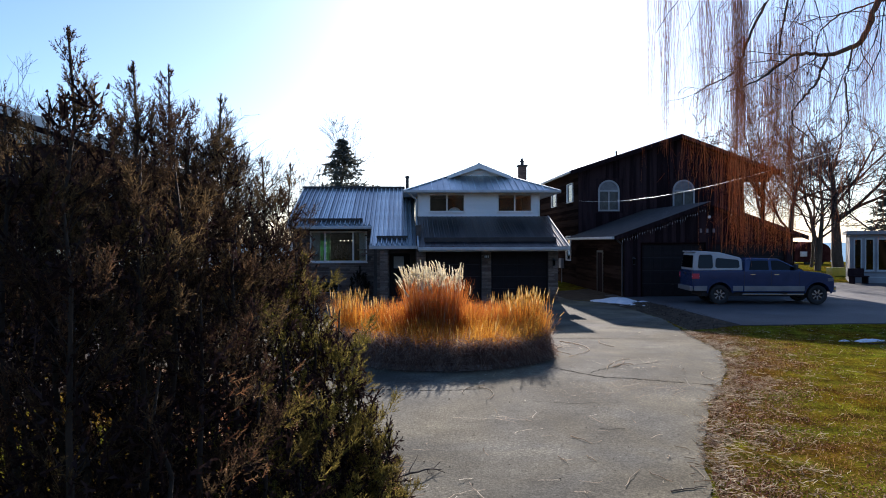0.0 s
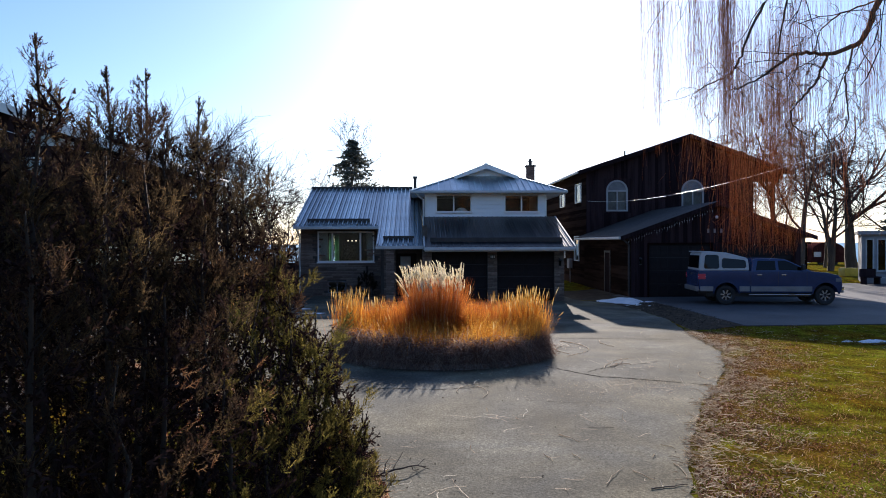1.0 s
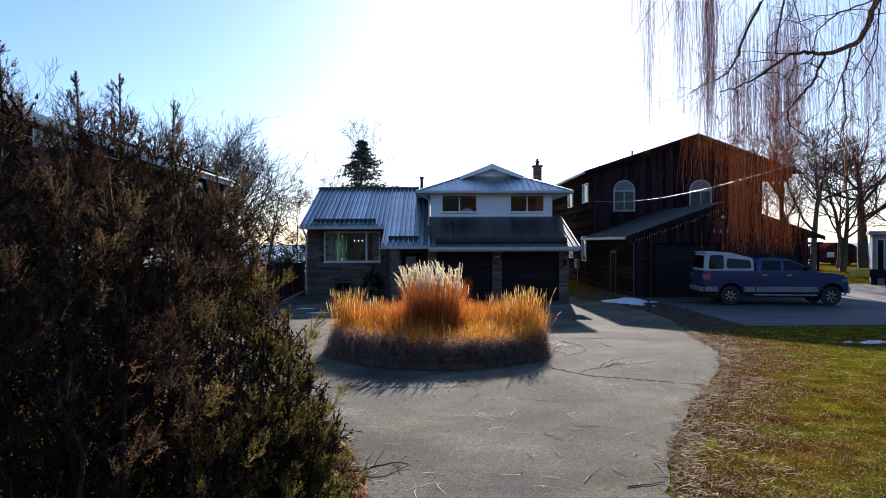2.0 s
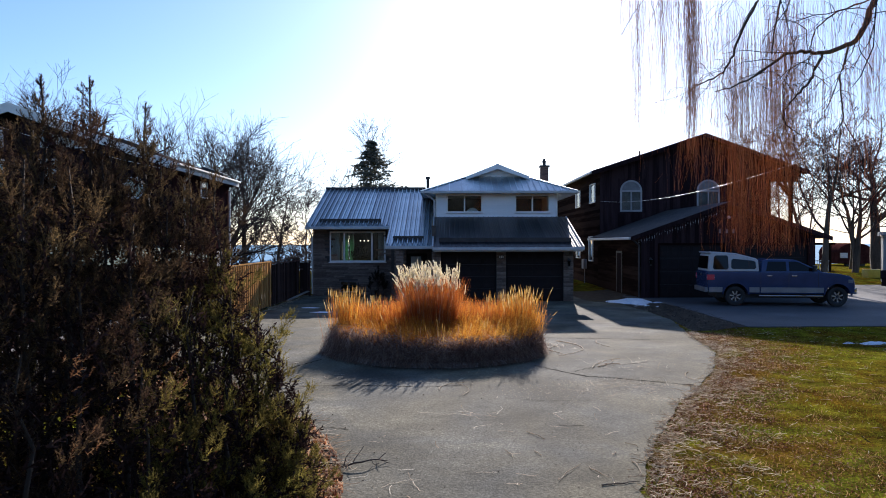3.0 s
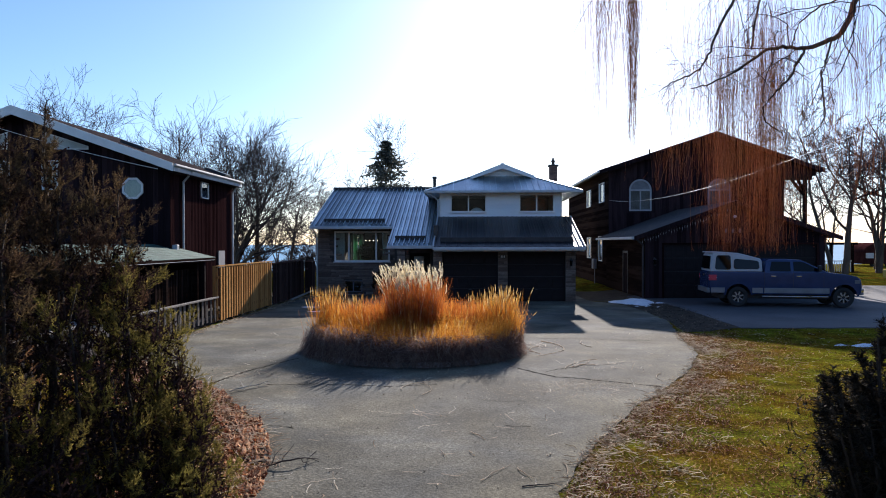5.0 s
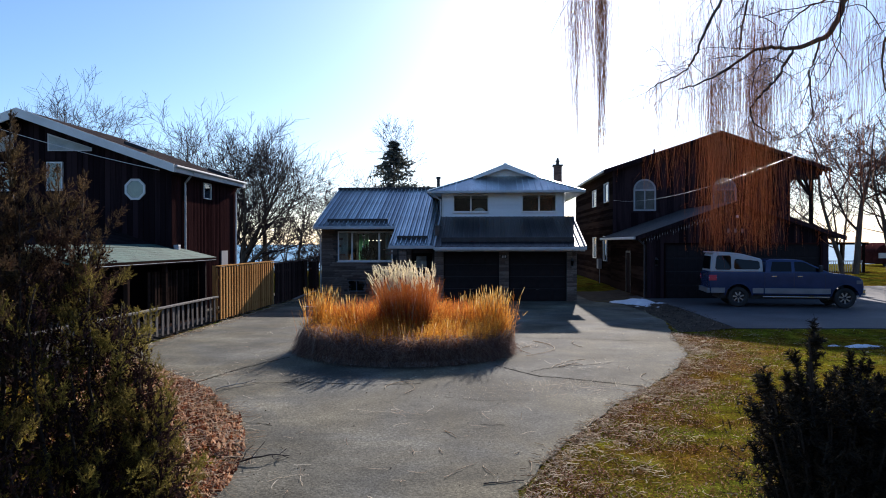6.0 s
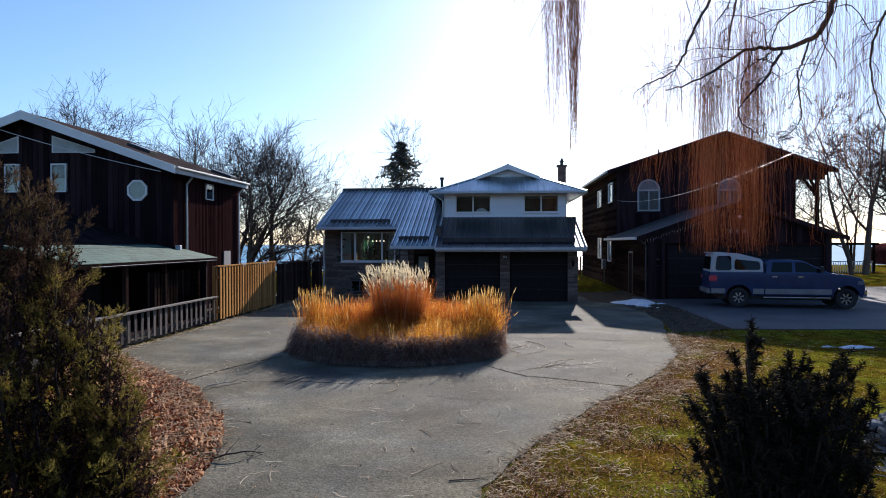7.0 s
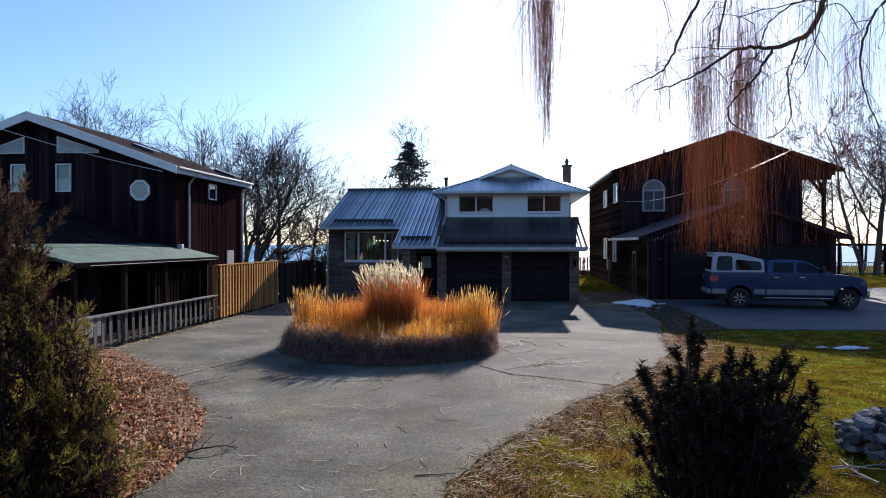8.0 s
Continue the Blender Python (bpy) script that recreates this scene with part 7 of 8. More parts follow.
def yew_bush(cx, cy):
    """Many stout upright fingers, each a brush of short needles, on branches from one low stem."""
    g = np.random.default_rng(64)
    t = thing("yew_bush", (cx, cy, 0.0), "dark green yew bush with upright finger-like shoots", "shrub")
    F0 = []                                       # foot, tip and girth of each finger
    for i in range(650):                          # the body
        a, q = g.uniform(0, 6.283), math.sqrt(g.uniform(0.05, 1.0))
        z = g.uniform(0.06, 1.0)
        w = 0.47 + 0.2 * z + 0.05 * math.sin(3 * a + 4 * z)
        top = np.array([cx + 0.03 + w * q * math.cos(a), cy + w * q * math.sin(a), z * (1.68 - 0.26 * q ** 3) + 0.03])
        out = np.array([math.cos(a) * q, math.sin(a) * q, 0.0])
        ln = g.uniform(0.12, 0.26)
        F0.append((top - unit(out * 0.7 + np.array([0, 0, 0.75]) + g.normal(0, 0.34, 3)) * ln, top, g.uniform(0.03, 0.052)))
    # sprigs that stand out of it: place of the tip, how far it leans, length
    for dx, dy, z, lx, ln, m in ((-0.24, -0.1, 2.06, 0.02, 0.5, 5), (-0.14, 0.1, 1.9, 0.16, 0.36, 4), (-0.33, 0.0, 1.82, -0.1, 0.3, 3), (-0.62, -0.15, 1.73, -0.2, 0.3, 3), (-0.7, -0.1, 1.5, -0.5, 0.34, 4), (-0.56, 0.1, 1.62, -0.3, 0.26, 3),
                                 (0.05, 0.0, 1.82, 0.05, 0.3, 5), (0.22, 0.1, 1.8, 0.2, 0.28, 4), (0.33, -0.1, 1.74, 0.1, 0.3, 4), (0.52, 0.0, 1.84, 0.55, 0.5, 5), (0.62, 0.05, 1.73, 0.75, 0.34, 4), (0.66, -0.05, 1.54, 0.75, 0.32, 4),
                                 (0.6, 0.1, 1.36, 0.6, 0.3, 3), (-0.66, 0.0, 1.14, -0.5, 0.3, 3), (0.7, 0.0, 1.1, 0.5, 0.34, 4), (-0.74, -0.2, 0.72, -0.75, 0.4, 5), (-0.62, -0.2, 0.55, -0.6, 0.36, 4), (0.72, -0.1, 0.7, 0.6, 0.34, 4)):
        tip = np.array([cx + dx, cy + dy - 0.1, z])
        d = unit(np.array([lx, 0.0, 1.0]))
        for k in range(m):
            up = 0.0 if k == 0 else g.uniform(0.06, ln * 0.8)
            way = d if k == 0 else unit(d + g.normal(0, 0.6, 3))
            tp = tip - d * up + (0 if k == 0 else way * 0.09)
            F0.append((tp - way * (ln if k == 0 else 0.14), tp, g.uniform(0.034, 0.05)))
    n, s = len(F0), 5
    A, T, G = np.array([f[0] for f in F0]), np.array([f[1] for f in F0]), np.array([f[2] for f in F0])
    u = np.linspace(0, 1, s)
    P = A[:, None] * (1 - u)[None, :, None] + T[:, None] * u[None, :, None]
    P[:, 1:-1] += g.normal(0, 0.012, (n, s - 2, 3))
    stems = np.stack([np.stack([cx + (A[:, 0] - cx) * 0.15, cy + (A[:, 1] - cy) * 0.15, np.full(n, -0.05)], 1), np.stack([cx + (A[:, 0] - cx) * 0.6, cy + (A[:, 1] - cy) * 0.6, A[:, 2] * 0.45], 1), A], 1)
    V, F = merged([tubes(P, np.repeat(np.linspace(0.006, 0.002, s)[None], n, 0), 4), tubes(stems[::3], np.repeat(np.array([[0.016, 0.011, 0.007]]), len(stems[::3]), 0), 5)])
    put("trunk", mesh_np("trunk", V, F), M_JUNIPER_BARK, t)
    m = 118                                       # needles to a finger
    f = g.uniform(0, 1, (n, m)) ** 0.85 * (s - 1.01)
    k = f.astype(int)
    w = (f - k)[..., None]
    rows = np.arange(n)[:, None]
    b = P[rows, k] * (1 - w) + P[rows, k + 1] * w
    tan = unit(P[rows, k + 1] - P[rows, k])
    side = unit(np.cross(tan, g.normal(0, 1, (n, m, 3))))
    swell = (0.75 + 0.4 * np.sin(np.clip(f / (s - 1), 0, 1) * 2.6)) * g.uniform(0.7, 1.3, (n, m))
    d = unit(side + tan * g.uniform(0.35, 0.9, (n, m, 1)))
    ln = (G[:, None] * swell)[..., None]
    b, d, ln = b.reshape(-1, 3), d.reshape(-1, 3), ln.reshape(-1, 1)
    sd = unit(np.cross(d, g.normal(0, 1, d.shape)))
    V, F = ribbons(np.stack([b, b + d * ln], 1), sd[:, None] * np.array([0.0042, 0.0016])[None, :, None])
    put("crown", mesh_np("crown", V, F), M_YEW, t)
    I = np.stack([cx + g.normal(0, 0.27, 2600), cy + g.normal(0, 0.24, 2600), g.uniform(0.05, 1.45, 2600)], 1)      # old dark foliage inside
    V, F = sprays(I, g.normal(0, 0.8, I.shape) + np.array([0, 0, 0.6]), g.uniform(0.08, 0.15, 2600), 6, g, 0.0065)
    put("inner_foliage", mesh_np("inner_foliage", V, F), M_YEW, t)


yew_bush(5.28, 5.72)
# a leafy pot plant behind the large window
pot = thing("potted_plant", (-3.22, 35.6, 0.95), "dark leafy potted plant behind the large window", "plant")
part("pot", lathe(bmesh.new(), [(0.02, 0.0), (0.17, 0.0), (0.22, 0.34), (0.19, 0.36), (0.02, 0.33)], 20, Matrix.Translation((-3.22, 35.6, 0.95)) @ Matrix.Rotation(math.pi / 2, 4, "X")), M_BLACK, pot)
g = np.random.default_rng(68)
n = 420
c = g.normal(0, 1, (n, 3))
c = np.array([-3.22, 35.6, 2.0]) + unit(c) * np.array([0.4, 0.24, 0.46]) * (g.uniform(0.1, 1, (n, 1)) ** 0.5)
V, F = sprays(c, c - np.array([-3.22, 35.6, 1.35]), g.uniform(0.1, 0.2, n), 4, g, 0.022)
put("foliage", mesh_np("foliage", V, F), M_YEW, pot)
put("stem", mesh_np("stem", *tubes(np.array([[[-3.22, 35.6, 1.2], [-3.2, 35.6, 1.5], [-3.24, 35.62, 1.9]]]), np.array([[0.02, 0.015, 0.008]]), 6)), M_BARK, pot)
gy = np.random.default_rng(63)
conifer("foundation_shrub", [(-2.2, 34.3, 1.5, 0.5), (-1.9, 34.2, 1.2, 0.4), (-2.6, 34.3, 1.0, 0.4)], 8, "dark evergreen shrub against the stone wall", "shrub", M_YEW, 65, 7, 0.015, (0.15, 0.25), 0.6, 0.08)


# ---- planter island with ornamental grasses ----
CX, CY, CR = 0.83, 17.27, 2.4
bed = thing("planter_island", (CX, CY, 0.02), "round planter island edged with low stones", "planter")
bm = bmesh.new()
rod(bm, (CX, CY, 0.0), (CX, CY, 0.2), CR, CR * 0.98, 48)
part("soil", bm, M_SOIL, bed)
edge = []
for k in range(5):
    bm = box(-0.5, 0.5, -0.5, 0.5, -0.5, 0.5)
    for v in bm.verts:
        v.co += Vector(gy.uniform(-0.09, 0.09, 3))
    bmesh.ops.bevel(bm, geom=list(bm.edges), offset=0.12, segments=2, affect="EDGES")
    me = bpy.data.meshes.new("edging_stone")
    bm.to_mesh(me)
    bm.free()
    me.materials.append(M_ROCK)
    smooth(me, 50)
    edge.append(me)
for row in range(1):
    for i in range(44):
        a = 2 * math.pi * (i + 0.5 * row) / 44
        piece("edging_stone", edge[(i * 3 + row) % 5], bed, (CX + (CR - 0.04 * row) * math.cos(a), CY + (CR - 0.04 * row) * math.sin(a), 0.06), (0, 0, a + math.pi / 2 + gy.uniform(-0.1, 0.1)), (0.36, 0.2, 0.11))


def blades(name, base, way, length, s, width, bend, label, mat, parent, seed, out=None):
    """Arching blades; bend is how far they fall outwards."""
    g = np.random.default_rng(seed)
    n = len(base)
    P = np.zeros((n, s, 3))
    P[:, 0] = base
    d = unit(way)
    step = (length / (s - 1))[:, None]
    for i in range(1, s):
        d = unit(d + g.normal(0, 0.06, (n, 3)) + (out if out is not None else 0) * bend * i / s + np.array([0, 0, -bend * 0.9 * i / s]))
        P[:, i] = P[:, i - 1] + d * step
    P[:, :, 2] = np.maximum(P[:, :, 2], 0.03)
    a = g.uniform(0, np.pi, n)
    sd = np.stack([np.cos(a), np.sin(a), np.zeros(n)], 1)
    W = sd[:, None] * (np.linspace(1, 0.25, s) * width)[None, :, None]
    ob = put(name, mesh_np(name, *ribbons(P, W)), mat, parent)
    if label:
        ob["label"] = label
    return P


def ring_points(n, r0, r1, g, a0=0, a1=2 * np.pi):
    r = np.sqrt(g.uniform(r0 * r0, r1 * r1, n))
    a = g.uniform(a0, a1, n)
    return np.stack([CX + r * np.cos(a), CY + r * np.sin(a), np.full(n, 0.18)], 1), np.stack([np.cos(a), np.sin(a), np.zeros(n)], 1)


gg = np.random.default_rng(81)
ob_droop = thing("drooping_grass", (CX, CY - 2.4, 0.2), "drooping dry grey-brown grass skirting the planter island", "grass", kind="stuff")
n, w = 13500, np.linspace(0, 1, 7)[None]
a0 = gg.uniform(0, 2 * np.pi, n)
a1 = a0 + gg.normal(0, 0.24, n)
r0 = np.sqrt(gg.uniform(1.85 ** 2, 2.5 ** 2, n))
r1 = np.maximum(r0 + 0.12, gg.uniform(2.46, 2.74, n) + 0.06 * np.sin(a0 * 9) + 0.04 * np.sin(a0 * 23) + 0.08 * np.exp(-((a0 - 3.3) / 0.5) ** 2) - 0.3 * np.exp(-((a0 - 0.05) / 0.3) ** 2) - 0.3 * np.exp(-((a0 - 6.2) / 0.25) ** 2))
zt = gg.uniform(0.12, 0.56, n) + 0.2 * gg.uniform(0, 1, n) * np.clip(-np.cos(a0 - 0.6), 0, 1) + 0.1 * np.sin(a0 * 5 + 1) * gg.uniform(0, 1, n)     # the arch's height
ze = np.where(gg.uniform(0, 1, n) < 0.72, gg.uniform(0.022, 0.07, n), gg.uniform(0.06, 0.42, n))
rr = r0[:, None] * (1 - w) ** 2 + 2 * w * (1 - w) * (r0 + (r1 - r0) * gg.uniform(0.0, 0.32, n))[:, None] + r1[:, None] * w ** 2
aa = a0[:, None] * (1 - w) + a1[:, None] * w + gg.normal(0, 0.006, (n, 7))
zz = 0.2 * (1 - w) ** 2 + 2 * w * (1 - w) * (2 * zt - 0.5 * (0.2 + ze))[:, None] + ze[:, None] * w ** 2
rr, zz = rr + gg.normal(0, 0.022, rr.shape), np.maximum(0.024, zz + gg.normal(0, 0.02, zz.shape))
P = np.stack([CX + rr * np.cos(aa), CY + rr * np.sin(aa), zz], 2)
sd = unit(gg.normal(0, 1, (n, 3)))
put("blade_mass", mesh_np("blade_mass", *ribbons(P, sd[:, None] * (np.linspace(1, 0.35, 7) * 0.0052)[None, :, None])), M_DROOP, ob_droop)
B, O = ring_points(3600, 1.5, 2.45, gg)
blades("tuft_mass", B, O * gg.uniform(0.05, 0.7, (len(B), 1)) + np.array([0, 0, 1]) + gg.normal(0, 0.28, B.shape), gg.uniform(0.3, 0.72, len(B)), 5, 0.0042, 0.2, "", M_DROOP, ob_droop, 82, O)
ob_or = thing("orange_grass", (CX, CY, 0.2), "dense orange-gold dry ornamental grass in the planter", "grass", kind="stuff")
B, O = ring_points(8800, 0.0, 2.4, gg)
hgt = gg.uniform(0.48, 0.82, len(B)) + 0.07 * (B[:, 1] - CY) + 0.07 * np.sin(B[:, 0] * 2.1 + 1) + 0.05 * np.sin(B[:, 0] * 5)
gap = (np.abs(B[:, 0] - 0.45) < 0.95) & (B[:, 1] < CY + 0.6)
hgt = np.where(gap, hgt * 0.75, hgt)
keep = ~gap | (gg.uniform(0, 1, len(B)) < 0.75)
B, O, hgt = B[keep], O[keep], hgt[keep]
P = blades("blade_mass", B, O * 0.1 + np.array([0, 0, 1]) + gg.normal(0, 0.15, B.shape), hgt, 4, 0.0045, 0.1, "", M_ORANGE, ob_or, 83, O)
# fluffy tips
k = gg.integers(0, len(P), 19000)
fr = gg.uniform(0.0, 0.75, (len(k), 1))
tip = P[k, -1] * (1 - fr) + P[k, -2] * fr
d = unit(gg.normal(0, 1, tip.shape) + np.array([0, 0, 0.5]))
Q = np.stack([tip - d * 0.008, tip + d * 0.014, tip + d * 0.034], 1)
sd = unit(np.cross(d, gg.normal(0, 1, d.shape)))
put("seed_mass", mesh_np("seed_mass", *ribbons(Q, sd[:, None] * np.array([0.002, 0.0046, 0.0015])[None, :, None])), M_ORANGE, ob_or)
ob_ru = thing("rust_grass", (CX, CY + 0.8, 0.2), "taller rust-red dry grass at the planter's back", "grass", kind="stuff")
B, O = ring_points(4200, 0.9, 2.5, gg, 0.15, np.pi - 0.15)
blades("blade_mass", B, O * 0.06 + np.array([0, 0, 1]) + gg.normal(0, 0.09, B.shape), gg.uniform(0.65, 1.0, len(B)), 4, 0.0045, 0.06, "", M_RUST, ob_ru, 84, O)
for cx, cy, m, h, nm in ((-1.45, 17.6, 420, 1.4, 0), (2.9, 17.3, 480, 1.42, 1), (2.3, 18.2, 160, 1.2, 2), (-0.75, 17.9, 160, 1.15, 3), (2.75, 17.9, 200, 1.22, 4)):
    st = thing("feather_grass_clump", (cx, cy, 0.2), "upright golden feather grass clump in the planter", "grass", "feather grass clumps")
    b = np.stack([gg.normal(cx, 0.16, m), gg.normal(cy, 0.18, m), np.full(m, 0.18)], 1)
    o = np.stack([(b[:, 0] - cx), (b[:, 1] - cy), np.zeros(m)], 1)
    P = blades("stalk_mass", b, o * 0.15 + np.array([0, 0, 1]) + gg.normal(0, 0.05, b.shape), gg.uniform(0.7, h - 0.15, m), 4, 0.0055, 0.03, "", M_ORANGE, st, 90 + nm, o)
    k = gg.choice(m, m // 2)
    T = P[k, -1]
    up = unit(P[k, -1] - P[k, -2])
    Q = np.stack([T - up * 0.02, T + up * 0.06, T + up * 0.16], 1)
    a = gg.uniform(0, np.pi, len(T))
    tagged(put("spike_mass", mesh_np("spike_mass", *ribbons(Q, np.stack([np.cos(a), np.sin(a), 0 * a], 1)[:, None] * np.array([0.003, 0.007, 0.002])[None, :, None])), M_GOLD, st), kind="stuff")
# loose stalks standing out of the skirt
ob_ls = thing("loose_grass_stalks", (CX, CY - 2.2, 0.2), "loose pale grass stalks standing out of the planter", "grass", kind="stuff")
B, O = ring_points(110, 1.2, 2.4, gg)
P = blades("stalk_mass", B, O * gg.uniform(0, 0.3, (len(B), 1)) + np.array([0, 0, 1]) + gg.normal(0, 0.1, B.shape), gg.uniform(0.6, 1.0, len(B)), 6, 0.0032, 0.05, "", M_GOLD, ob_ls, 99, O)
T, up = P[:, -1], unit(P[:, -1] - P[:, -2])
Q = np.stack([T - up * 0.08, T, T + up * 0.08], 1)
put("spike_mass", mesh_np("spike_mass", *ribbons(Q, unit(np.cross(up, gg.normal(0, 1, up.shape)))[:, None] * np.array([0.003, 0.006, 0.002])[None, :, None])), M_GOLD, ob_ls)
# long stalks arching out over the drive
m = 22
a = gg.normal(3.05, 0.28, m)
B = np.stack([CX + 2.2 * np.cos(a), CY + 2.2 * np.sin(a), np.full(m, 0.3)], 1)
O = np.stack([np.cos(a), np.sin(a), 0 * a], 1)
blades("arching_stalk_mass", B, O * 0.7 + np.array([0, 0, 1]) + gg.normal(0, 0.12, B.shape), gg.uniform(0.7, 1.15, m), 8, 0.0038, 0.34, "", M_STRAW, ob_ls, 98, O)
# the tall clump with white plumes
cl = thing("plume_grass", (0.66, 18.2, 0.2), "tall rust-orange grass clump with white feathery plumes", "grass")
m = 3000
r = np.sqrt(gg.uniform(0, 1, m))
a = gg.uniform(0, 2 * np.pi, m)
b = np.stack([0.66 + 0.66 * r * np.cos(a), 18.2 + 0.55 * r * np.sin(a), np.full(m, 0.18)], 1)
o = np.stack([np.cos(a) * r, np.sin(a) * r, 0 * a], 1)
P = blades("blade_mass", b, o * 0.05 + np.array([0, 0, 1]) + gg.normal(0, 0.05, b.shape), gg.uniform(0.95, 1.62, m), 5, 0.0045, 0.05, "", M_RUST, cl, 95, o)
m = 250
r = np.sqrt(gg.uniform(0, 1, m))
a = gg.uniform(0, 2 * np.pi, m)
b = np.stack([0.66 + 0.63 * r * np.cos(a), 18.2 + 0.5 * r * np.sin(a), np.full(m, 0.2)], 1)
o = np.stack([np.cos(a) * r, np.sin(a) * r, 0 * a], 1)
P = blades("stalk_mass", b, o * 0.1 + np.array([0, 0, 1]) + gg.normal(0, 0.05, b.shape), gg.uniform(1.28, 1.78, m) - 0.14 * r * r, 5, 0.004, 0.01, "", M_STRAW, cl, 96, o)
f = np.repeat(np.arange(m), 46)
u = gg.uniform(0, 1, len(f))
top, ax = P[f, -1], unit(P[f, -1] - P[f, -2])
lean = np.array([-0.14, 0.0, 0.0]) + gg.normal(0, 0.14, (m, 3))[f] * np.array([1, 1, 0])
bs = top + (ax + lean * u[:, None]) * (u * 0.23)[:, None]
d = unit(ax * 2.0 + gg.normal(0, 0.3, bs.shape) + lean * 0.6)
ln = (0.045 * (1.12 - u) + 0.012)[:, None]
Q = np.stack([bs, bs + d * ln * 0.5, bs + d * ln], 1)
sd = unit(np.cross(d, gg.normal(0, 1, d.shape)))
put("plume_mass", mesh_np("plume_mass", *ribbons(Q, sd[:, None] * np.array([0.004, 0.0088, 0.0018])[None, :, None])), M_PLUME, cl, "white feathery plumes")


# ---- lawn, litter, snow, small things ----
ER, EL = np.array(EDGE_R), np.array(EDGE_L[::-1])


def edge_x(line, y):
    o = np.argsort(line[:, 1])
    return np.interp(y, line[o, 1], line[o, 0])


def patch(x, y):
    """A slow uneven field for where the lawn is green."""
    return np.sin(x * 0.9 + 1.3 * np.sin(y * 0.7)) + np.sin(y * 1.1 + x * 0.35 + 0.8) + 0.6 * np.sin(x * 2.3 - y * 1.7)


gl = np.random.default_rng(201)


def on_right_lawn(n, y0=4.5, y1=20.9, reach=9.0, power=1.5):
    y = y0 + (y1 - y0) * gl.uniform(0, 1, n) ** power
    x = edge_x(ER, y) + 0.05 + gl.uniform(0, 1, n) * reach
    return x, y


def tufts(name, x, y, h, width, mat, label, lean=0.5):
    n = len(x)
    z = gz(x, y)
    a = gl.uniform(0, 2 * np.pi, n)
    le = gl.uniform(0, lean, n)[:, None]
    up = np.stack([np.cos(a) * le[:, 0], np.sin(a) * le[:, 0], np.ones(n)], 1)
    b = np.stack([x, y, z - 0.005], 1)
    P = np.stack([b, b + up * (h * 0.55)[:, None], b + up * h[:, None] + np.stack([np.cos(a), np.sin(a), 0 * a], 1) * (h * le[:, 0] * 0.7)[:, None]], 1)
    w = gl.uniform(0, np.pi, n)
    W = np.stack([np.cos(w), np.sin(w), 0 * w], 1)[:, None] * np.array([1, 0.8, 0.15])[None, :, None] * width
    ob = put(name, mesh_np(name, *ribbons(P, W)), mat)
    return tagged(ob, label, "grass", kind="stuff")


x, y = on_right_lawn(88000)
side = x - edge_x(ER, y)
green = 0.75 * patch(x, y) + 0.55 * patch(x * 2.7 + 3, y * 2.4) + 0.75 * (side - 2.0) + 0.1 * np.abs(y - 9.5) - 0.35 + gl.normal(0, 0.6, len(x)) > 0.2
k = green & (gl.uniform(0, 1, len(x)) < 0.95)
tufts("lawn_grass", x[k], y[k], gl.uniform(0.016, 0.042, k.sum()), 0.0036, M_BLADE, "short olive-green winter grass on the lawn")
k = ~green
tufts("dry_lawn_grass", x[k], y[k], gl.uniform(0.02, 0.06, k.sum()), 0.0036, M_THATCH, "flattened brown thatch along the lawn edge", 1.6)


def flakes(name, x, y, z, size, mat, label, category, curl=0.5, long=1.3):
    """Curled dead leaves lying about."""
    n = len(x)
    a = gl.uniform(0, 2 * np.pi, n)
    t = np.stack([np.cos(a), np.sin(a), gl.normal(0, curl, n)], 1)
    s = unit(np.stack([-np.sin(a), np.cos(a), gl.normal(0, curl, n)], 1))
    L, Wd = (size * long)[:, None], size[:, None]
    c = np.stack([x, y, z + size * 0.3], 1)
    lift = np.array([0, 0, 1.0]) * (size * gl.uniform(0.05, 0.6, n))[:, None]
    P = np.stack([c - t * L * 0.5 + lift, c - t * L * 0.15, c + t * L * 0.2, c + t * L * 0.5 + lift * 0.6], 1)
    W = s[:, None] * np.array([0.06, 0.45, 0.42, 0.04])[None, :, None] * Wd[:, None]
    ob = put(name, mesh_np(name, *ribbons(P, W)), mat)
    return tagged(ob, label, category, kind="stuff")


def straws(name, x, y, z, length, mat, label, flat=0.12, width=0.0034, s=5, wig=0.25):
    n = len(x)
    a = gl.uniform(0, 2 * np.pi, n)
    d = np.stack([np.cos(a), np.sin(a), np.abs(gl.normal(0, flat, n))], 1)
    P = lines(np.stack([x, y, z + 0.006], 1), d, length, s, wig, 0, gl)
    P[:, :, 2] = z[:, None] + 0.003 + np.abs(P[:, :, 2] - z[:, None] - 0.006) * 0.35
    if flat == 0:                                # pressed flat on the asphalt
        t = np.gradient(P, axis=1)
        W = unit(np.stack([-t[..., 1], t[..., 0], 0 * t[..., 0]], -1)) * width
        ob = put(name, mesh_np(name, *ribbons(P, W)), mat)
    else:
        ob = put(name, mesh_np(name, *tubes(P, np.full((n, s), width), 3)), mat)
    return tagged(ob, label, "straw", kind="stuff")


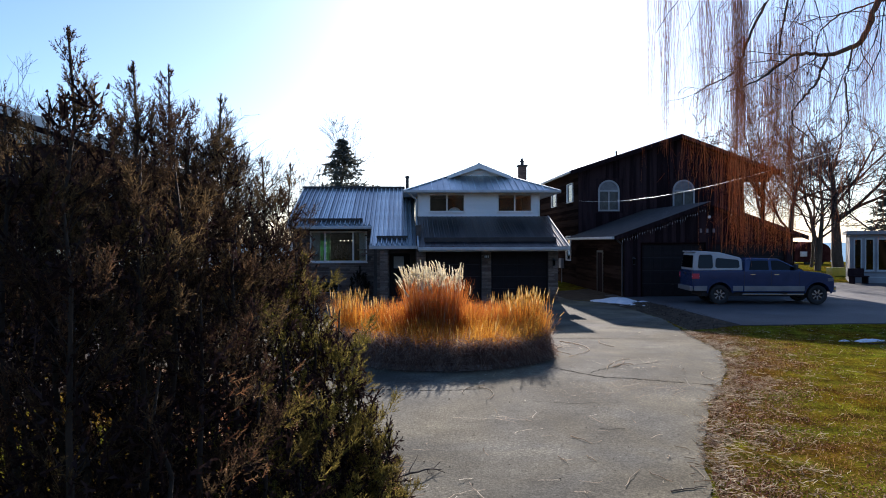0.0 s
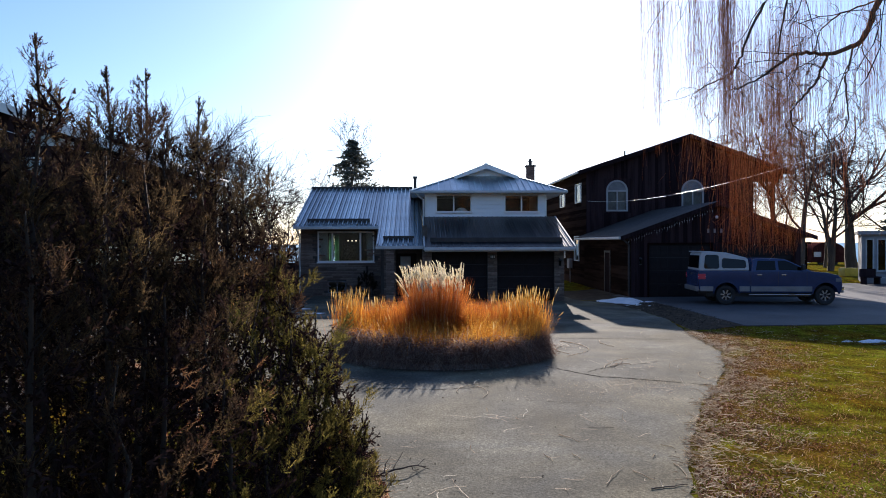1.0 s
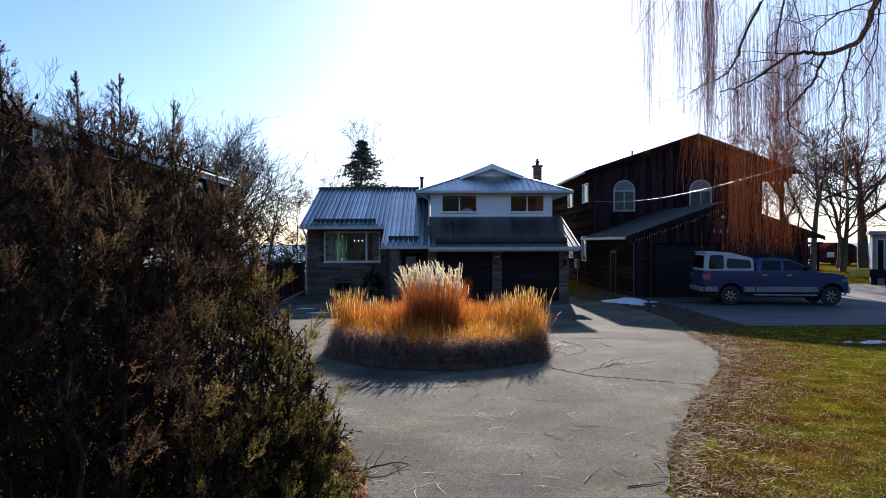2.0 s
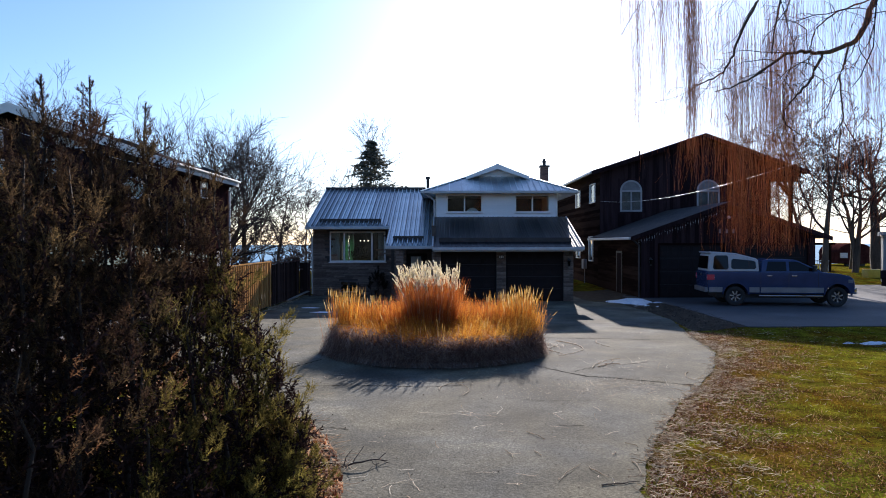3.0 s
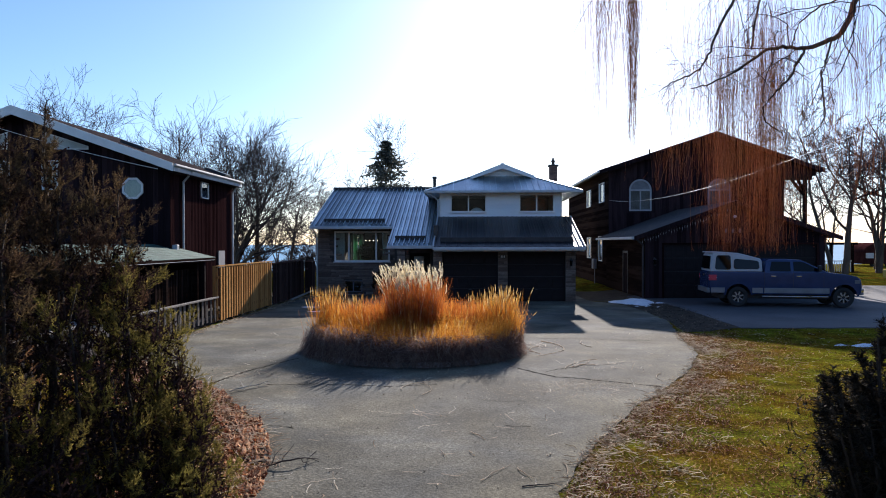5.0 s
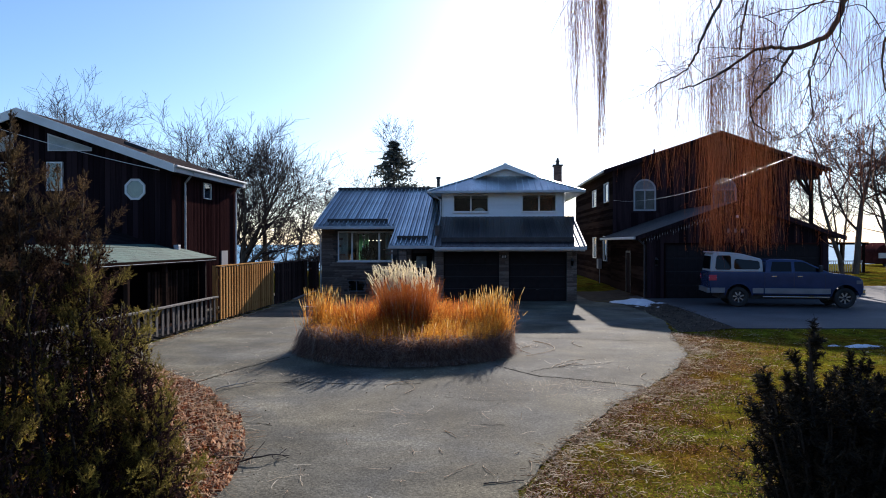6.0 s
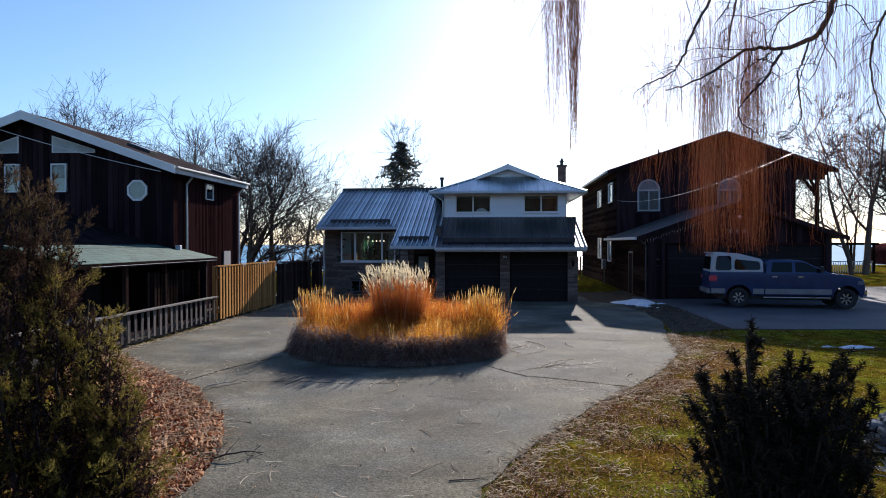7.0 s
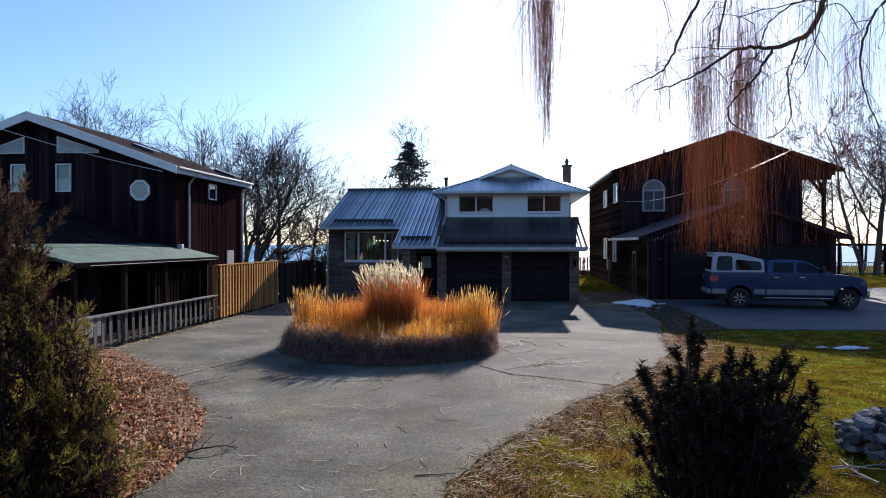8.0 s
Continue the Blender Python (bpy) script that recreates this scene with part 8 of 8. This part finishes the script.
def twig(x, y, rot, scale, seed, label):
    g = np.random.default_rng(seed)
    a = radians(rot)
    P = lines(np.array([[x, y, 0.045]]), np.array([[math.cos(a), math.sin(a), 0.12]]), np.array([scale]), 9, 0.16, 0, g)
    Rr = np.linspace(0.014, 0.005, 9)[None]
    C, Rc = sprout(P, Rr, 6, 0.2, 0.9, 0.6, 0.4, g, 5, 0.15, 0.0, 0.6)
    P[..., 2], C[..., 2] = np.maximum(P[..., 2], 0.034), np.maximum(C[..., 2], 0.03)
    me = mesh_np("fallen_twig", *merged([tubes(P, Rr, 5), tubes(C, Rc, 4)]))
    tagged(put("fallen_twig", me, M_PALETWIG if "pale" in label else M_TWIG), label, "twig", "fallen twigs")


# along the lawn's edge
x, y = on_right_lawn(34000, 5.0, 20.5, 1.0, 1.3)
side = np.abs(gl.normal(0, 1.0, len(x)))
x = edge_x(ER, y) + 0.04 + side
k = (side < 3.9) & (patch(x * 2.1 + 4, y * 1.9) + gl.normal(0, 0.4, len(x)) > -0.75)
flakes("leaf_litter", x[k], y[k], gz(x[k], y[k]) + 0.012, gl.uniform(0.008, 0.024, k.sum()), M_MULCH, "brown leaf litter strewn along the lawn edge", "leaves", 0.45)
# tangles of pale straw, thickest along the edge
k, m = 380, 10
cy = 5.2 + 15.2 * gl.uniform(0, 1, k) ** 1.2
cx = edge_x(ER, cy) + np.where(np.arange(k) % 2 == 0, gl.normal(0.12, 0.07, k), 0.1 + np.abs(gl.normal(0.1, 0.7, k)))
x, y = np.repeat(cx, m) + gl.normal(0, 0.07, k * m), np.repeat(cy, m) + gl.normal(0, 0.14, k * m)
straws("straw_litter", x, y, gz(x, y) + 0.025, gl.uniform(0.05, 0.24, len(x)), M_STRAW, "tangles of pale dry straw along the drive's edge", 0.8, 0.003, 4, 0.6)
n = 1000
y = 6.0 + 14.5 * gl.uniform(0, 1, n)
x = edge_x(ER, y) + gl.uniform(0.5, 8.5, n)
straws("straw_litter", x, y, gz(x, y) + 0.03, gl.uniform(0.06, 0.22, n), M_STRAW, "scattered straw bits lying on the lawn", 0.4, 0.0024, 4, 0.45)
# single stalks lying on the drive: one end, the other end, how far they bow
g = np.random.default_rng(31)
for x0, y0, x1, y1, bow in ((2.22, 7.97, 2.56, 8.52, 0.02), (2.64, 8.42, 2.79, 8.06, -0.03), (3.2, 8.63, 3.15, 8.12, 0.05), (2.1, 9.91, 2.3, 9.55, 0.06), (5.86, 14.3, 5.68, 13.45, -0.12), (4.05, 14.75, 4.9, 15.9, 0.1), (4.2, 14.9, 4.75, 15.95, -0.1),
                            (3.96, 18.7, 3.62, 16.3, 0.25), (3.8, 17.8, 3.75, 16.6, -0.2), (5.0, 18.7, 5.1, 17.7, -0.12), (1.74, 9.04, 1.8, 8.8, 0.03), (2.1, 9.05, 2.16, 8.86, -0.05), (3.1, 9.0, 3.02, 8.86, 0.02), (4.4, 15.2, 4.75, 15.2, 0.12), (0.9, 12.6, 1.35, 13.3, 0.2), (1.3, 12.2, 1.2, 13.2, -0.16)):
    u = np.linspace(0, 1, 8)
    px_ = x0 + (x1 - x0) * u - (y1 - y0) * bow * 4 * u * (1 - u) + g.normal(0, 0.006, 8)
    py_ = y0 + (y1 - y0) * u + (x1 - x0) * bow * 4 * u * (1 - u) + g.normal(0, 0.006, 8)
    far = 0.0024 + 0.00028 * y0
    me = mesh_np("dry_stalk", *tubes(np.stack([px_, py_, 0.026 + 0.014 * np.abs(np.sin(u * 5 + x0))], 1)[None], np.linspace(far * 1.3, far * 0.7, 8)[None], 4))
    tagged(put("dry_stalk", me, M_STRAW), "pale dry grass stalk lying on the asphalt", "straw", "fallen stalks")
u = np.linspace(0, 1, 8)
me = mesh_np("stick", *tubes(np.stack([2.65 + 0.44 * u, 7.82 + 0.12 * u + g.normal(0, 0.008, 8), 0.03 + 0 * u], 1)[None], np.linspace(0.008, 0.004, 8)[None], 5))
tagged(put("stick", me, M_TWIG), "thin dark stick lying on the asphalt", "twig")
# grit and sand on the drive
n = 420
y = gl.uniform(6.5, 21.0, n)
x = edge_x(EL, y) + (edge_x(ER, y) - edge_x(EL, y)) * gl.uniform(0.02, 0.98, n)
k = np.hypot(x - CX, y - CY) > CR + 0.3
flakes("grit", x[k], y[k], np.full(k.sum(), 0.018), gl.uniform(0.008, 0.024, k.sum()), M_OLDLEAF, "small dark bits of grit lying on the asphalt", "grit", 0.3, 1.1)
n = 2400
x, y = np.concatenate([gl.normal(4.15, 0.55, n // 2), gl.normal(3.4, 0.9, n // 2)]), np.concatenate([gl.normal(13.2, 0.3, n // 2), gl.normal(12.6, 0.5, n // 2)])
flakes("sand", x, y, np.full(n, 0.0195), gl.uniform(0.006, 0.014, n), M_STRAW, "thin dusting of tan sand on the asphalt", "sand", 0.05, 1.2)
# dark leaves that deepen the painted shade on the strip between the drives
n = 1500
y = gl.uniform(20.5, 31.0, n)
x = edge_x(ER, y) + gl.uniform(0.0, 1.6, n)
flakes("leaf_litter", x, y, gz(x, y) + 0.012, gl.uniform(0.015, 0.04, n), M_OLDLEAF, "dark leaves added to the painted shade between the drives", "leaves")
# leaf pile on the other side
n = 24000
y = gl.uniform(5.0, 16.2, n)
off = np.abs(gl.normal(0, 1.0, n)) * np.where(y > 8.5, 1.2, 0.8)
x = edge_x(EL, y) + 0.1 - off
mound = 0.01 + 0.07 * np.clip(off, 0, 1.2) / 1.2 * (0.6 + 0.4 * np.sin(y * 2.1))
keep = (x > -5.9) & (patch(x * 2.4, y * 2.2 + 3) + gl.normal(0, 0.5, n) + 1.2 * off > -0.9)
flakes("leaf_pile", x[keep], y[keep], mound[keep] * gl.uniform(0.15, 1, keep.sum()), gl.uniform(0.022, 0.052, keep.sum()), M_LEAF, "pile of red-brown dead leaves beside the drive", "leaves", 0.7)
n = 1500
y = gl.uniform(6.0, 16.0, n)
off = np.abs(gl.normal(0, 0.7, n))
x = edge_x(EL, y) + 0.15 - off
straws("straw_litter", x, y, 0.03 + 0.1 * np.clip(off, 0, 1), gl.uniform(0.12, 0.4, n), M_STRAW, "pale stalks lying over the leaf pile", 0.3, 0.0021, 4, 0.35)
# along the fence and on the drive
n = 500
y = gl.uniform(15.0, 34.0, n)
x = -5.95 + np.abs(gl.normal(0, 0.14, n))
straws("straw_litter", x, y, np.full(n, 0.025), gl.uniform(0.1, 0.3, n), M_STRAW, "dry stalks caught along the fence foot", 0.3)
n = 130
y = gl.uniform(7.0, 21.0, n)
x = edge_x(EL, y) + (edge_x(ER, y) - edge_x(EL, y)) * gl.uniform(0.03, 0.97, n)
k = np.hypot(x - CX, y - CY) > CR + 0.15
straws("straw_litter", x[k], y[k], np.full(k.sum(), 0.022), gl.uniform(0.06, 0.34, k.sum()), M_STRAW, "loose straw stalks lying on the asphalt", 0.0, 0.004, 7)
for cx, cy, sx, sy, m in ((1.45, 11.0, 0.22, 0.16, 9), (4.6, 15.3, 0.45, 0.2, 22), (4.3, 12.9, 0.5, 0.2, 14), (-2.4, 13.9, 0.8, 0.12, 40), (3.95, 18.0, 0.3, 0.3, 40), (5.2, 14.8, 0.4, 0.2, 14), (-0.15, 8.1, 0.35, 0.3, 16)):
    x, y = gl.normal(cx, sx, m), gl.normal(cy, sy, m)
    straws("straw_litter", x, y, np.full(m, 0.022), gl.uniform(0.15, 0.5, m), M_STRAW, "small tangle of straw lying on the asphalt", 0.0, 0.0036, 8)


twig(-0.33, 8.3, 25, 0.75, 5, "forked grey twig lying at the drive's edge")
twig(-0.3, 8.55, 200, 0.5, 6, "small dark twig among the leaves")
twig(-2.05, 12.3, 48, 0.85, 12, "crooked pale branch lying on the asphalt")
twig(7.35, 8.5, 10, 1.1, 7, "bare pale branch lying on the lawn")
twig(7.6, 8.0, 75, 0.9, 8, "bare pale branch lying on the lawn")
twig(11.6, 17.6, 10, 2.2, 9, "long thin branch lying on the lawn")


def snow(cx, cy, rx, ry, z, h, seed, label):
    g = np.random.default_rng(seed)
    n, rings = 40, 7
    ph = g.uniform(0, 6.28, 4)
    bm = bmesh.new()
    rows = []
    for j in range(rings):
        u = j / (rings - 1)
        row = []
        for i in range(n):
            a = 2 * math.pi * i / n
            w = 1 + 0.22 * math.sin(2 * a + ph[0]) + 0.16 * math.sin(3 * a + ph[1]) + 0.1 * math.sin(7 * a + ph[2]) + 0.06 * math.sin(11 * a + ph[3])
            zz = h * (1 - u ** 1.6) * (1 + 0.3 * math.sin(3 * a + 5 * u)) - (0.02 if j == rings - 1 else 0)
            row.append(bm.verts.new((cx + rx * u * w * math.cos(a), cy + ry * u * w * math.sin(a), z + zz)))
        rows.append(row)
    for p, q in zip(rows[1:], rows[2:]):
        for i in range(n):
            bm.faces.new((p[i], q[i], q[(i + 1) % n], p[(i + 1) % n]))
    bm.faces.new(rows[1])
    for v in rows[0]:
        bm.verts.remove(v)
    ob = part("snow_patch", bm, M_SNOW, None, round_=True)
    tagged(ob, label, "snow", "snow patches")


snow(9.25, 30.3, 0.9, 1.4, 0.04, 0.15, 1, "old snow heap at the edge of the drive")
snow(9.9, 29.3, 0.2, 0.25, 0.12, 0.03, 2, "small remnant of old snow beside the drive")
for i, (x, y, a, b) in enumerate([(9.35, 28.6, 0.22, 0.05), (9.5, 27.9, 0.14, 0.04), (8.95, 28.9, 0.16, 0.05)]):
    snow(x, y, a, b * 3, float(gz(x, y)), 0.02, 30 + i, "thin streak of old snow on the strip between the drives")
snow(12.1, 18.3, 0.42, 0.22, 0.0, 0.05, 3, "flat patch of old snow on the lawn")
snow(11.45, 18.35, 0.17, 0.08, 0.0, 0.03, 4, "small patch of old snow on the lawn")
snow(-3.6, 26.5, 0.5, 0.18, 0.02, 0.025, 5, "thin patch of snow on the shaded asphalt")
snow(-4.4, 28.3, 0.4, 0.15, 0.02, 0.02, 6, "thin patch of snow on the shaded asphalt")

# stone ring on the lawn
ring = thing("stone_ring", (8.6, 9.2, 0.0), "rough heap of grey field stones on the lawn", "stones")
for i in range(230):
    a = gl.uniform(0, 2 * np.pi)
    q = math.sqrt(gl.uniform(0, 1))
    hgt = 0.42 * math.sqrt(max(0.0, 1 - q * q)) + 0.12
    for zz in ((hgt,) if q < 0.75 else (hgt, hgt * 0.45)):
        s_ = gl.uniform(0.1, 0.22)
        piece("field_stone", edge[i % 5], ring, (8.6 + 0.8 * q * math.cos(a), 9.25 + 0.75 * q * math.sin(a), zz * 0.9), (gl.uniform(-0.35, 0.35), gl.uniform(-0.35, 0.35), gl.uniform(0, 3)), (s_, s_ * gl.uniform(0.6, 0.9), s_ * gl.uniform(0.25, 0.5)))


# ---- cables ----
def cable(p, q, sag, r, label):
    n = 24
    u = np.linspace(0, 1, n)
    P = np.stack([np.array(p) * (1 - k) + np.array(q) * k - np.array([0, 0, sag * 4 * k * (1 - k)]) for k in u])[None]
    me = mesh_np("overhead_cable", *tubes(P, np.full((1, n), r), 6))
    tagged(put("overhead_cable", me, M_SUNLIT_CABLE), label, "cable", "overhead cables")


cable((10.02, 40.24, 5.0), (10.25, 14.0, 5.0), 0.55, 0.0042, "pale overhead cable running to the dark house")
cable((10.25, 14.0, 5.0), (10.6, -6.0, 6.8), 0.1, 0.0042, "pale overhead cable running from the road")
cable((-8.4, 23.52, 5.12), (-14.05, 23.0, 6.61), 0.08, 0.01, "pale overhead cable tied to the brown house")
cable((-14.05, 23.0, 6.61), (-30.0, 21.0, 10.5), 0.1, 0.01, "pale overhead cable tied to the brown house")

# ---- far things by the lake ----
cot = thing("grey_cottage", (26.75, 41.05, 0.1), "grey cottage with tall windows and a flat roof", "house")
CX0, CY0 = 26.75, 41.05
CWIN = [(CX0 + a, CX0 + b) for a, b in ((0.2, 0.63), (0.77, 1.26), (1.4, 1.95), (2.3, 3.0), (3.4, 4.2))]
cw = part("wall", wall_xz(CX0, CX0 + 6.5, 0.0, 3.1, CY0, CY0 + 0.2, [(a, b, 0.85, 2.78) for a, b in CWIN]), M_GREYPAINT, cot)
part("wall", box(CX0, CX0 + 0.2, CY0 + 0.2, CY0 + 4.8, 0.0, 3.1), M_GREYPAINT, cot)
part("wall", box(CX0 + 6.3, CX0 + 6.5, CY0 + 0.2, CY0 + 4.8, 0.0, 3.1), M_GREYPAINT, cot)
part("wall", box(CX0, CX0 + 6.5, CY0 + 4.8, CY0 + 5.0, 0.0, 3.1), M_GREYPAINT, cot)
part("floor_slab", box(CX0 + 0.2, CX0 + 6.3, CY0 + 0.2, CY0 + 4.8, 0.0, 0.2), M_DIMROOM, cot)
roof = part("roof", box(CX0 - 0.15, CX0 + 6.8, CY0 - 0.35, CY0 + 5.2, 3.1, 3.22), M_SHINGLE, cot)
part("fascia", box(CX0 - 0.19, CX0 + 6.84, CY0 - 0.39, CY0 - 0.35, 3.02, 3.24), M_GREYPAINT, roof, bevel=0.01)
part("fascia", box(CX0 - 0.19, CX0 - 0.15, CY0 - 0.35, CY0 + 5.2, 3.02, 3.24), M_GREYPAINT, roof, bevel=0.01)
for a, b in CWIN:
    window_unit(cot, "window_frame", a, b, 0.85, 2.78, CY0 - 0.02, (), M_DIMGLASS, w=0.07, sill=True, mat=M_GREYTRIM)
    # near-black sheet standing in for the cottage's unlit room
    part("blind", box(a, b, CY0 + 0.14, CY0 + 0.16, 0.85, 2.78), M_DIMROOM, cot, "dark sheet behind the pane painted as room dimness")
for z in (0.5, 3.0):
    part("cladding_rail", box(CX0 - 0.02, CX0 + 6.5, CY0 - 0.025, CY0, z - 0.05, z), M_GREYTRIM, cw)
cot.rotation_euler = (0, 0, radians(-31))
TX, TY = 42.9, 74.0
shed = thing("covered_trailer", (TX + 1.85, TY + 1.9, 0.0), "maroon trailer with a rounded tarpaulin cover", "trailer")
bm = bmesh.new()
pr = [(TX, 0.35), (TX, 1.6)] + [(TX + 1.85 + 1.85 * math.cos(a), 1.6 + 0.95 * math.sin(a)) for a in np.linspace(math.pi * 0.92, math.pi * 0.08, 11)] + [(TX + 3.7, 1.6), (TX + 3.7, 0.35)]
slab(bm, [(px_, TY, pz_) for px_, pz_ in pr], (0, 3.8, 0))
part("cover", bm, M_TARP, shed, bevel=0.04)
part("window", box(TX + 0.2, TX + 1.0, TY - 0.05, TY + 0.02, 0.95, 1.5), M_LENS, shed, bevel=0.02)
part("band", box(TX - 0.04, TX + 3.74, TY - 0.04, TY + 3.84, 1.5, 1.57), M_TARP, shed)
for px_ in (TX + 1.1, TX + 2.6):
    part("wheel", lathe(bmesh.new(), [(0.05, -0.1), (0.3, -0.1), (0.36, -0.06), (0.36, 0.06), (0.3, 0.1)], 18, Matrix.Translation((px_, TY + 0.2, 0.36))), M_TYRE, shed)
tub = thing("yellow_tub", (31.2, 49.3, 0.0), "yellow plastic tub beside the trailer", "tub")
part("body", box(30.7, 31.7, 48.9, 49.7, 0.12, 0.72), M_YELLOW, tub, bevel=0.08, round_=True)
part("foot", box(30.85, 31.55, 49.0, 49.6, 0.0, 0.14), M_BLACK, tub)
bench = thing("garden_bench", (26.5, 39.85, 0.13), "dark garden bench by the grey cottage", "bench")
part("seat", box(26.02, 26.98, 39.6, 40.1, 0.52, 0.59), M_DARKWOOD, bench)
part("backrest", box(26.02, 26.98, 40.1, 40.16, 0.57, 1.02), M_DARKWOOD, bench)
for px_ in (26.1, 26.9):
    part("leg", box(px_ - 0.05, px_ + 0.05, 39.65, 40.1, 0.13, 0.52), M_DARKWOOD, bench)
perg = thing("lakeside_pergola", (31.2, 60.0, 0.0), "dark wooden pergola with railing above the lake", "pergola")
for px_ in (28.8, 30.6, 32.4, 34.2):
    part("post", box(px_ - 0.08, px_ + 0.08, 59.9, 60.06, 0.0, 2.5), M_BROWNWOOD, perg)
part("beam", box(28.4, 34.6, 59.9, 60.1, 2.4, 2.6), M_BROWNWOOD, perg)
part("top_rail", box(28.8, 34.2, 59.95, 60.02, 1.0, 1.08), M_WHITE, perg)
for i in range(28):
    part("baluster", box(28.9 + i * 0.19, 28.94 + i * 0.19, 59.96, 60.0, 0.1, 1.0), M_WHITE, perg)
part("deck", box(28.4, 34.6, 59.0, 61.5, 0.0, 0.12), M_BROWNWOOD, perg)
meter = thing("gas_meter", (9.8, 43.9, 0.0), "grey utility meter box on the dark side wall", "meter")
part("box", box(9.72, 9.94, 43.6, 44.2, 1.0, 1.6), M_GREYPAINT, meter, bevel=0.02)
part("pipe", rod(bmesh.new(), (9.85, 43.9, 0.05), (9.85, 43.9, 1.0), 0.025), M_GREYPAINT, meter)
